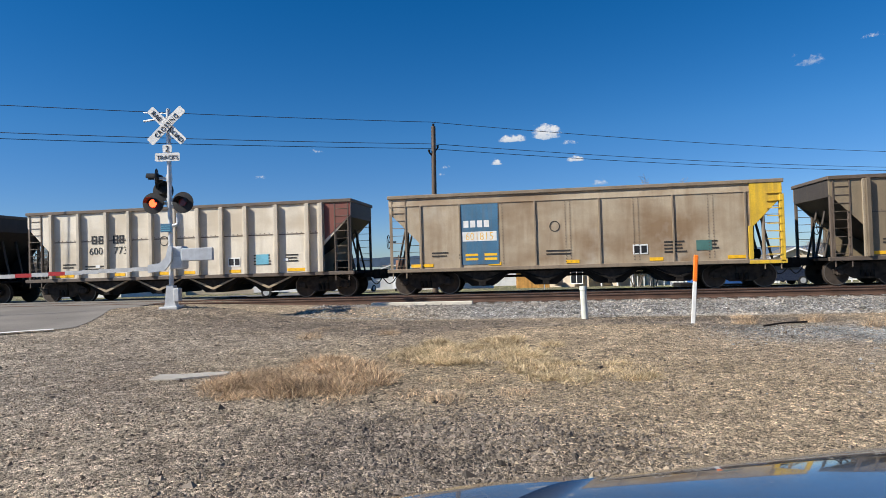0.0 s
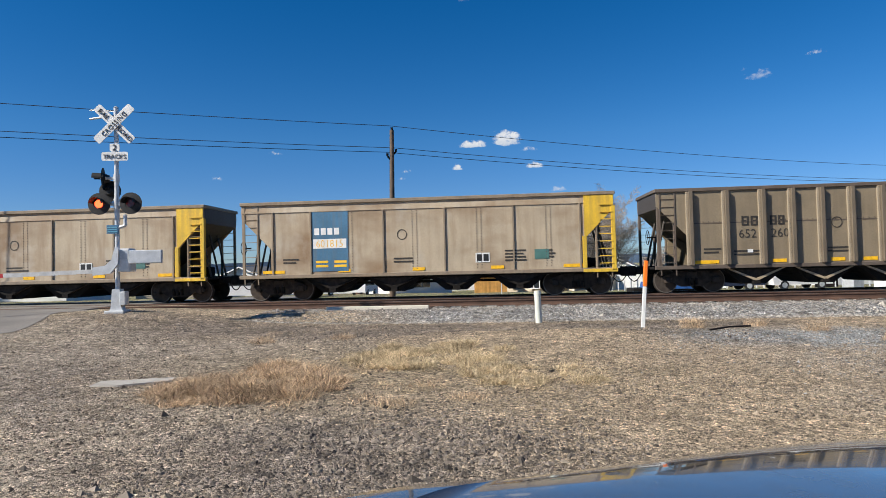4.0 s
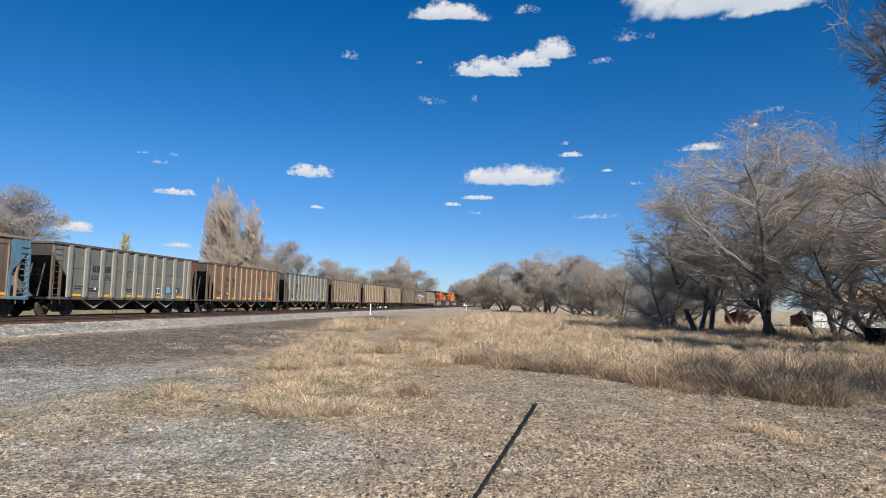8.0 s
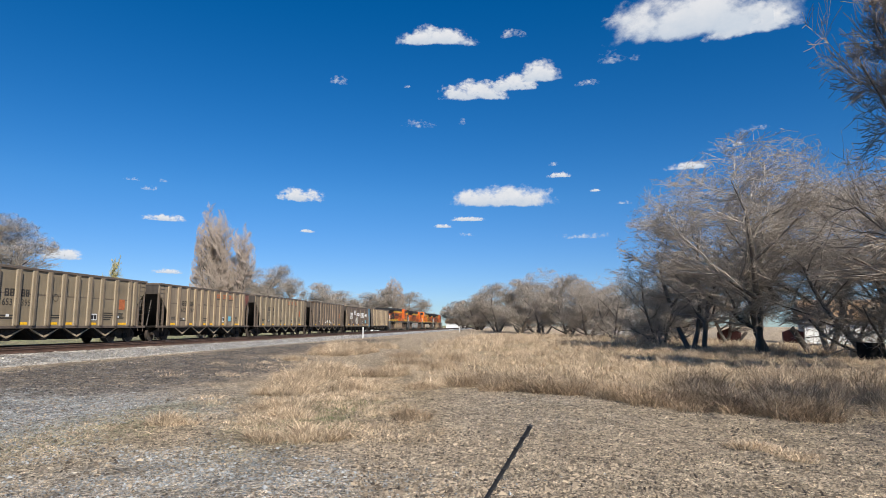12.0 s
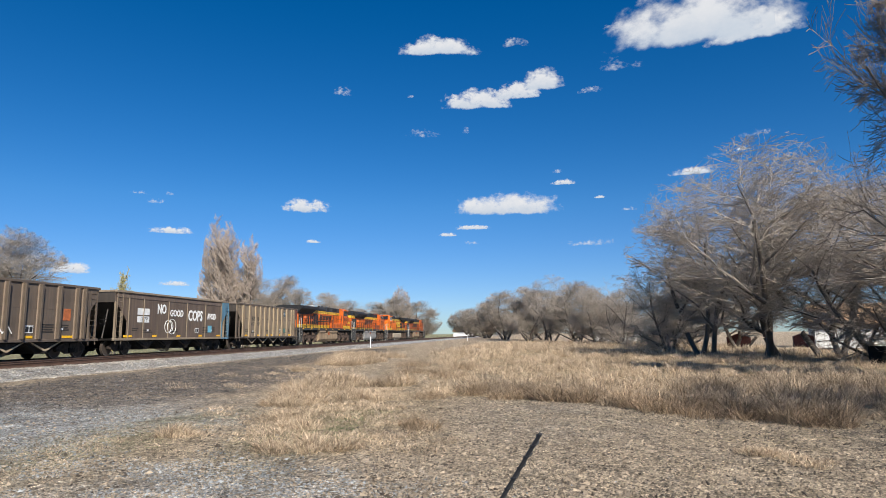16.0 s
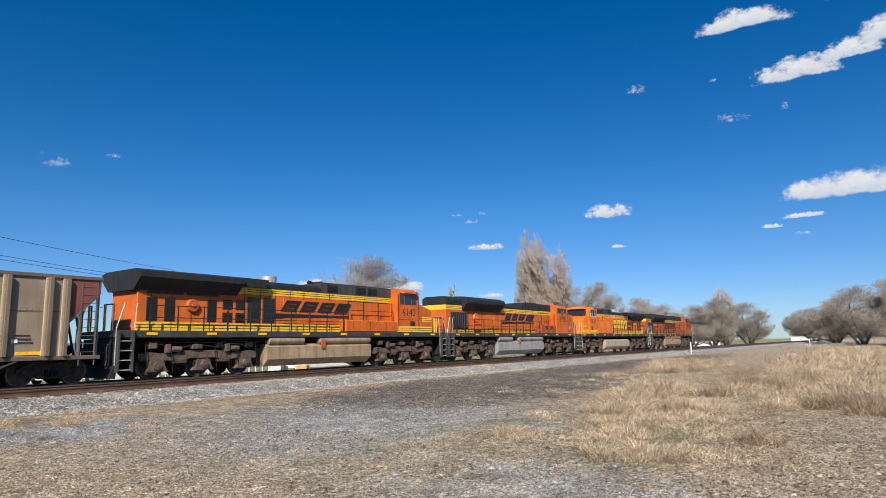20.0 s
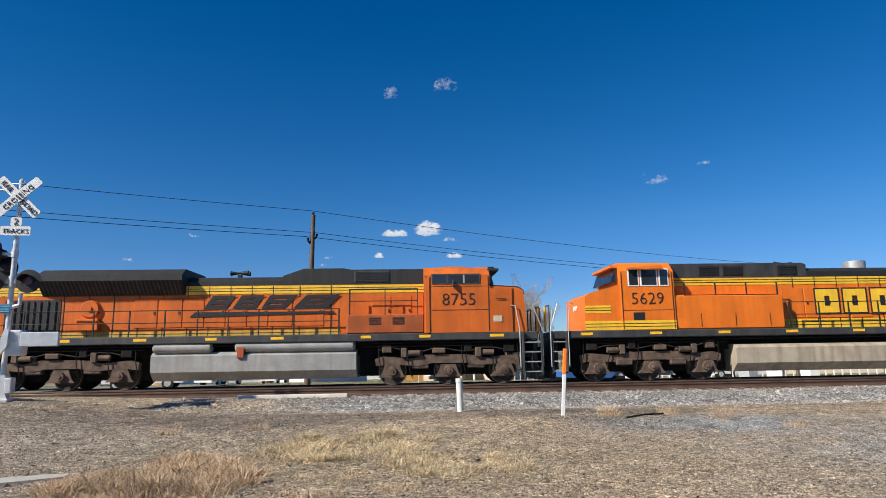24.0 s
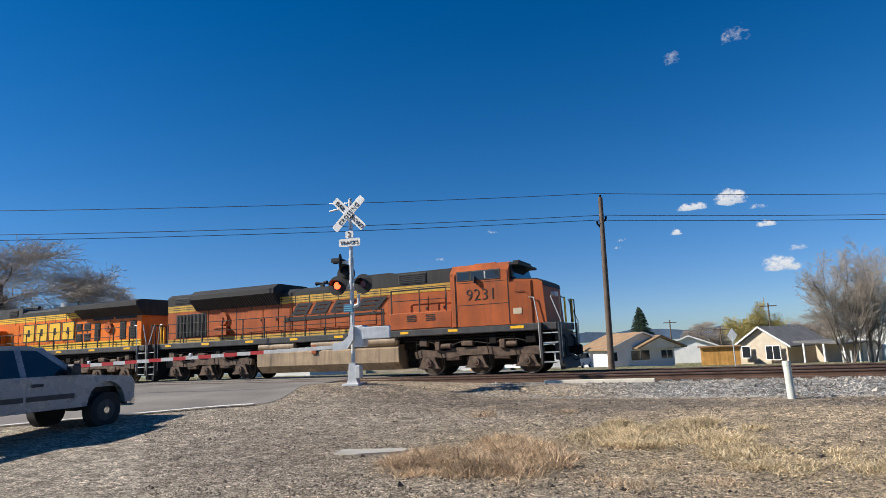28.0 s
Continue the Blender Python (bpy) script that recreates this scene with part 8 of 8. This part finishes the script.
def bed_place():
    y = rnd.choice((rnd.uniform(16.2, 18.9), rnd.uniform(16.2, 18.3), rnd.uniform(18.9, 25.5)))
    return on(rnd.uniform(-6.5, 34) if rnd.random() < 0.75 else rnd.uniform(34, 75), y, 0.012)


def near_place():
    a, d = radians(rnd.uniform(-38, 138)), 2.6 + 11 * rnd.random() ** 1.5
    return on(1 + d * math.cos(a), -1 + d * math.sin(a), 0.002)


def blue_place():
    x, y = cloudy(11.2, 8.2, 5.0, 3.8) if rnd.random() < 0.6 else (cloudy(8.2, 2.6, 1.5, 3.0) if rnd.random() < 0.5 else cloudy(6.8, 12.6, 2.8, 1.8))
    return on(x, min(y, 15.9), 0.002)


stones("ballast_stones", 48000, bed_place, 0.024, STONE_B, "loose grey crushed ballast stones along the track")
stones("gravel_stones", 62000, near_place, 0.0145, STONE_T, "loose tan and dark gravel pebbles")


def mid_place():
    a, d = radians(rnd.uniform(10, 140)), rnd.uniform(7.5, 16.5)
    x, y = 1 + d * math.cos(a), -1 + d * math.sin(a)
    return on(x, min(y, 16.2), 0.003) if x > -10 + 0.4 * (y - 12) else on(rnd.uniform(-6, 8), rnd.uniform(8, 15), 0.003)


stones("coarse_gravel", 52000, mid_place, 0.016, STONE_T, "coarse tan and grey gravel towards the track")


def lot_place():
    a, d = radians(rnd.uniform(-40, 14)), rnd.uniform(4.5, 17)
    x, y = 1 + d * math.cos(a), -1 + d * math.sin(a)
    return on(x, y, 0.002)


stones("lot_gravel", 62000, lot_place, 0.017, STONE_T, "coarse tan gravel of the open lot")


def clod_place():
    x, y = cloudy(-0.3, 4.7, 2.6, 1.6) if rnd.random() < 0.4 else (cloudy(-4, 13.8, 8, 2.4) if rnd.random() < 0.6 else cloudy(5.0, 14.3, 2.4, 1.2))
    return on(x, min(y, 16.0), 0.004)


STONE_K = straw("black_cinder_stone", (0.03, 0.028, 0.027), (0.2, 0.18, 0.165))


def cinder_place():
    x, y = ell(22, 11.2, 9.5, 3.8) if rnd.random() < 0.7 else ell(40, 14.2, 16, 2.0)
    return on(x, min(y, 16.0), 0.004)


stones("dark_clods", 15000, clod_place, 0.018, straw("dark_grey_stone", (0.045, 0.038, 0.033), (0.3, 0.25, 0.2)), "dark gravel stones scattered on the lot")
stones("cinder_stones", 16000, cinder_place, 0.024, STONE_K, "black cinders and dark stones beside the track")
stones("pale_stones", 40000, blue_place, 0.0125, STONE_L, "blue-grey crushed stones spread on the lot")

# a paper cup, a cable end and a dark rod for the marker post's shadow
z0 = gz(15.6, -4.35)
cup = thing("paper_cup", pose(15.6, -4.35, z0 + 0.065, 0, 82, 150) @ Matrix.Diagonal((0.45, 0.45, 0.45, 1)), "white paper cup lying at the grass edge", "cup")
part("cup_wall", Geo().cyl((0, 0, -0.15), (0, 0, 0.15), 0.09, 0.13, 16, cap=False), WHITE, cup)
part("cup_base", Geo().cyl((0, 0, -0.15), (0, 0, -0.14), 0.09, n=16), WHITE, cup)
# Dark grey disc stands in for the shade inside the cup.
part("cup_inside", Geo().cyl((0, 0, 0.10), (0, 0, 0.11), 0.1, n=16), DGREY, cup)
stick = Geo().path([(5.3, 13.2, gz(5.3, 13.2) + 0.03), (5.9, 13.75, gz(5.9, 13.75) + 0.06), (6.5, 14.1, gz(6.5, 14.1) + 0.05)], 0.022, 6)
tagged(part("dark_stick", stick, STEEL), "thin dark rod standing for the marker post shadow", "stick")


# ---- the silver pickup waiting at the gate ----
SILVER = mat("silver_car_paint", (0.27, 0.28, 0.3), 0.3, 0.2, 0.03, 0.7, 4, 0.0)
CHROMEP = mat("chrome_trim", (0.75, 0.75, 0.75), 0.12, 0.95, 0.03, 2, 40, 0.0)
PLASTIC = mat("black_plastic", (0.03, 0.03, 0.032), 0.55, 0, 0.1, 3, 40, 0.05)
AMBER = mat("headlamp_lens", (0.6, 0.58, 0.54), 0.15, 0.2, 0.05, 6, 40, 0.0)


def arch(cx, r, z0, n=9):
    return [(cx + r * math.cos(math.pi * (1 - i / n)), z0 + r * math.sin(math.pi * (1 - i / n))) for i in range(n + 1)]


def pickup(x, y, turn):
    z = max(gz(x, y), road_z(y)) + 0.012
    pk = thing("pickup_truck", pose(x, y, z, 0, 0, turn), "silver crew-cab pickup truck waiting at the gate", "pickup truck")
    zs = 0.52
    low = [(-2.9, zs), *[(a, b) for a, b in arch(-1.95, 0.5, zs)], *[(a, b) for a, b in arch(1.9, 0.5, zs)], (2.56, zs), (2.66, 0.62), (2.66, 0.95), (2.56, 1.1), (1.15, 1.2), (-2.9, 1.2)]
    for s in (-1, 1):
        a, b = sorted((s * 0.82, s * 0.99))
        part("side_panel", Geo().prism(low, "y", a, b), SILVER, pk)
    part("floor", Geo().box(-2.85, 2.6, -0.82, 0.82, 0.5, 0.75), PLASTIC, pk)
    part("hood", Geo().prism([(1.1, 1.18), (2.56, 1.07), (2.62, 0.9), (1.1, 0.9)], "y", -0.86, 0.86), SILVER, pk)
    part("bonnet_bulge", Geo().prism([(1.15, 1.2), (2.45, 1.1), (2.4, 1.06), (1.15, 1.14)], "y", -0.6, 0.6), SILVER, pk)
    part("tailgate", Geo().box(-2.92, -2.84, -0.82, 0.82, 0.7, 1.2, 0.02), SILVER, pk)
    part("bed_front", Geo().box(-1.25, -1.18, -0.82, 0.82, 0.7, 1.2, 0.01), SILVER, pk)
    part("roof", Geo().prism([(-0.95, 1.84), (0.25, 1.82), (0.45, 1.74), (0.3, 1.72), (-1.05, 1.74)], "y", -0.74, 0.74), SILVER, pk)
    for s in (-1, 1):
        g = Geo()
        for (xa, za), (xb, zb_) in (((1.18, 1.18), (0.42, 1.76)), ((-1.18, 1.18), (-1.02, 1.78)), ((-0.02, 1.18), (-0.05, 1.78)), ((0.42, 1.76), (-1.02, 1.78))):
            ya, yb = s * (0.96 - 0.22 * (za - 1.18) / 0.6), s * (0.96 - 0.22 * (zb_ - 1.18) / 0.6)
            d = 0.055
            g.add([(xa - d, ya, za - d * 0.4), (xa + d, ya, za + d * 0.4), (xb + d, yb, zb_ + d * 0.6), (xb - d, yb, zb_ - d * 0.6), (xa - d, ya - s * 0.06, za - d * 0.4), (xa + d, ya - s * 0.06, za + d * 0.4), (xb + d, yb - s * 0.06, zb_ + d * 0.6), (xb - d, yb - s * 0.06, zb_ - d * 0.6)], [(0, 1, 2, 3), (4, 5, 6, 7), (0, 1, 5, 4), (1, 2, 6, 5), (2, 3, 7, 6), (3, 0, 4, 7)])
        part("pillar_frame", g, SILVER, pk)
        for poly in (((0.02, 1.2), (1.05, 1.2), (0.4, 1.72), (0.0, 1.74)), ((-1.1, 1.2), (-0.08, 1.2), (-0.1, 1.74), (-0.98, 1.74))):
            g = Geo()
            vs = [(a, s * (0.945 - 0.22 * (b - 1.18) / 0.6), b) for a, b in poly]
            g.add(vs + [(p[0], p[1] - s * 0.01, p[2]) for p in vs], [(0, 1, 2, 3), (4, 5, 6, 7), (0, 1, 5, 4), (1, 2, 6, 5), (2, 3, 7, 6), (3, 0, 4, 7)])
            part("side_window", g, GLASS, pk)
        for x0, x1 in ((0.0, 1.1), (-1.15, -0.02)):
            a, b = sorted((s * 0.985, s * 0.996))
            dr = part("door", Geo().box(x0 + 0.015, x1 - 0.015, a, b, 0.56, 1.17, 0.008), SILVER, pk)
            a, b = sorted((s * 0.995, s * 1.03))
            part("door_handle", Geo().box(x0 + 0.1, x0 + 0.36, a, b, 1.0, 1.06, 0.012), PLASTIC, dr)
            a, b = sorted((s * 0.995, s * 1.006))
            part("moulding", Geo().box(x0 + 0.02, x1 - 0.02, a, b, 0.72, 0.82, 0.004), DGREY, dr)
        part("mirror", Geo().box(0.86, 1.06, min(s * 0.98, s * 1.2), max(s * 0.98, s * 1.2), 1.2, 1.42, 0.03), PLASTIC, pk)
        part("headlamp", Geo().box(2.4, 2.68, min(s * 0.62, s * 0.985), max(s * 0.62, s * 0.985), 0.82, 1.02, 0.03), AMBER, pk)
        for wx in (-1.95, 1.9):
            part("wheel_well", Geo().box(wx - 0.55, wx + 0.55, min(s * 0.4, s * 0.7), max(s * 0.4, s * 0.7), 0.42, 1.0, 0.02), BLACK, pk)
            w = part("wheel", Geo().cyl((wx, s * 0.72, 0.39), (wx, s * 0.98, 0.39), 0.39, n=24), TYRE, pk)
            part("rim", Geo().cyl((wx, s * 0.95, 0.39), (wx, s * 0.985, 0.39), 0.25, 0.23, 18), DGREY, w)
            part("hub", Geo().cyl((wx, s * 0.98, 0.39), (wx, s * 1.0, 0.39), 0.07, n=10), CHROMEP, w)
    part("windshield", Geo().prism([(1.12, 1.2), (1.16, 1.2), (0.46, 1.76), (0.42, 1.74)], "y", -0.74, 0.74), GLASS, pk)
    part("rear_window", Geo().prism([(-1.14, 1.22), (-1.1, 1.22), (-1.0, 1.74), (-1.03, 1.74)], "y", -0.7, 0.7), GLASS, pk)
    part("grille", Geo().box(2.56, 2.69, -0.6, 0.6, 0.72, 1.0, 0.02), CHROMEP, pk)
    part("bumper", Geo().box(2.54, 2.76, -0.95, 0.95, 0.42, 0.66, 0.05), CHROMEP, pk)
    part("rear_bumper", Geo().box(-3.1, -2.9, -0.9, 0.9, 0.5, 0.68, 0.04), CHROMEP, pk)


pickup(-13.05, 7.15, 94)

# ---- the car beside the viewer: glossy hood, fender and whip antenna ----
HOODP = mat("dark_grey_metallic_paint", (0.1, 0.102, 0.105), 0.18, 0.3, 0.04, 1, 9, 0.0, spec=0.8)
HOODP.node_tree.nodes["Principled BSDF"].inputs["Coat Weight"].default_value = 1.0
HOODP.node_tree.nodes["Principled BSDF"].inputs["Coat Roughness"].default_value = 0.03
own = thing("parked_truck", pose(0.8, -0.93, 0, 0, 0, 60), "dark grey glossy truck with a whip antenna", "truck")


def lid(name, a0, a1, b0, b1, zf, material, na=28, nb=24, thick=0.03):
    vs, fs = [], []
    for i in range(na + 1):
        for j in range(nb + 1):
            a, b = a0 + (a1 - a0) * i / na, b0 + (b1 - b0) * j / nb
            x, y, z = zf(a, b)
            vs.append((x, y, z))
    m = len(vs)
    vs += [(x, y, z - thick) for x, y, z in vs]
    q = nb + 1
    for i in range(na):
        for j in range(nb):
            k = i * q + j
            fs.append((k, k + q, k + q + 1, k + 1))
            fs.append((m + k, m + k + 1, m + k + q + 1, m + k + q))
    for i in range(na):
        for k in (i * q, i * q + nb):
            fs.append((k, k + q, m + k + q, m + k))
    for j in range(nb):
        for k in (j, na * q + j):
            fs.append((k, k + 1, m + k + 1, m + k))
    me = bpy.data.meshes.new(name)
    me.from_pydata(vs, [], fs)
    me.polygons.foreach_set("use_smooth", [True] * len(fs))
    me.materials.append(material)
    return part(name, me, None, own)


MID = -0.3


def dome(u, v):
    """The raised hood: u across, v from the cowl (0) to the rounded leading edge (1)."""
    a = 0.42 + (1.71 - 1.08 * u * u - 0.42) * min(v, 1.0) + 0.05 * max(0.0, v - 1.0)
    z = 1.385 + 0.03 * u - 0.02 * u * u - 0.085 * min(v, 1.0) ** 3 - 2.6 * max(0.0, v - 1.0) ** 1.3
    return (a, MID + u * (1 + 0.03 * max(0.0, v - 1.0)), z)


def shoulder(u, v):
    """The lower fenders and nose on both sides of it."""
    w = abs(u)
    a = 0.96 - 0.4 * (max(0.0, w - 0.86) / 0.42) ** 2 if u > 0 else 1.1 - 0.38 * (max(0.0, w - 0.75) / 0.41) ** 2
    a = 0.1 + (a - 0.1) * min(v, 1.0) + 0.06 * max(0.0, v - 1.0)
    z = (1.315 - 0.012 * min(v, 1.0) ** 4 if u > 0 else 1.285 - 0.03 * min(v, 1.0) ** 4) - 0.05 * max(0.0, w - 0.95) - 2.6 * max(0.0, v - 1.0) ** 1.2
    return (a, MID + u, z)


lid("hood", -0.98, 0.88, 0.0, 1.2, dome, HOODP, 40, 30)
lid("fender", 0.72, 1.3, 0.0, 1.25, shoulder, HOODP, 14, 24)
lid("fender", -1.16, -0.7, 0.0, 1.25, shoulder, HOODP, 14, 24)
part("cowl", Geo().box(-0.3, 0.44, MID - 1.02, MID + 1.02, 1.0, 1.24, 0.03), PLASTIC, own)
part("wiper", Geo().path([(0.36, -1.0, 1.26), (0.3, -0.6, 1.265), (0.28, -0.2, 1.26)], 0.012, 6), PLASTIC, own)
part("wiper", Geo().path([(0.36, -0.1, 1.26), (0.3, 0.2, 1.265), (0.28, 0.6, 1.26)], 0.012, 6), PLASTIC, own)
part("headlamp", Geo().box(0.86, 1.09, 0.5, 0.76, 1.0, 1.16, 0.05), GLASS, own)
part("headlamp", Geo().box(0.86, 1.09, -1.36, -1.1, 1.0, 1.16, 0.05), GLASS, own)
part("grille", Geo().box(1.2, 1.64, MID - 0.6, MID + 0.6, 0.72, 1.02, 0.06), PLASTIC, own)
part("front_bumper", Geo().box(1.1, 1.7, MID - 1.0, MID + 1.0, 0.42, 0.7, 0.08), HOODP, own)
for y0, y1 in ((MID - 1.14, MID - 1.04), (MID + 1.04, MID + 1.14)):
    part("door", Geo().box(-1.5, 0.3, y0, y1, 0.45, 1.18, 0.03), HOODP, own)
    part("side_panel", Geo().box(-3.6, -1.52, y0, y1, 0.45, 1.18, 0.03), HOODP, own)
part("underbody", Geo().box(-3.5, 1.2, MID - 0.9, MID + 0.9, 0.35, 0.62, 0.05), PLASTIC, own)
part("tail", Geo().box(-3.7, -3.6, MID - 1.1, MID + 1.1, 0.45, 1.18, 0.02), HOODP, own)
for wx in (0.45, -2.7):
    for y0, y1 in ((MID - 1.1, MID - 0.84), (MID + 0.84, MID + 1.1)):
        w = part("wheel", Geo().cyl((wx, y0, 0.38), (wx, y1, 0.38), 0.38, n=20), TYRE, own)
        part("rim", Geo().cyl((wx, y0 - 0.005, 0.38), (wx, y1 + 0.005, 0.38), 0.24, n=16), ALU, w)
# the spiral-wrapped antenna on the fender
base, tip = Vector((2.13, -0.895, 1.27)), Vector((2.015, -1.04, 1.523))
inv = own.matrix_basis.inverted()
base, tip = inv @ base, inv @ tip
whip = part("antenna", Geo().cyl(base, tip, 0.0036, 0.0027, 8), PLASTIC, own, "black whip antenna with a spiral wrap")
d = (tip - base)
u = d.orthogonal().normalized()
w = d.normalized().cross(u)
sp = [base + d * (i / 120) + (u * math.cos(i * 0.9) + w * math.sin(i * 0.9)) * 0.0034 for i in range(121)]
part("antenna_wrap", Geo().path(sp, 0.001, 4), PLASTIC, whip)
part("antenna_foot", Geo().cyl(base - Vector((0, 0, 0.04)), base + d * 0.06, 0.016, 0.008, 10), PLASTIC, whip)


# ---- what moves ----
# where the middle of the leading locomotive is, in seconds and metres along the track
LEAD = [(0, 352.45), (1, 339.7), (2, 327.0), (4.5, 294.9), (5, 288.4), (5.5, 280.9), (6, 273.2), (7, 259.6), (8, 246.1), (11, 206.5), (15, 155.0), (17, 127.6), (19, 101.4), (20, 89.0), (22.5, 58.2), (24, 38.15), (25, 24.6), (26, 11.2), (27, -2.3), (28, -15.65)]


def motions():
    for i, lo in enumerate(LOCOS):
        walk(lo, [(t, pose(x - 21.67 * i, 24.0, 0.492, 0, 0, 180 if i == 1 else 0)) for t, x in LEAD])
    for i, car in enumerate(HOPPERS):
        walk(car, [(t, pose(x - 83.5 - 15.7 * i, 24.0, 0.492)) for t, x in LEAD])
    for cl in CLOUDS:
        p = cl.matrix_basis.copy()
        walk(cl, [(0, p), (28, Matrix.Translation((28.0, 40.0, 0)) @ p)])


motions()
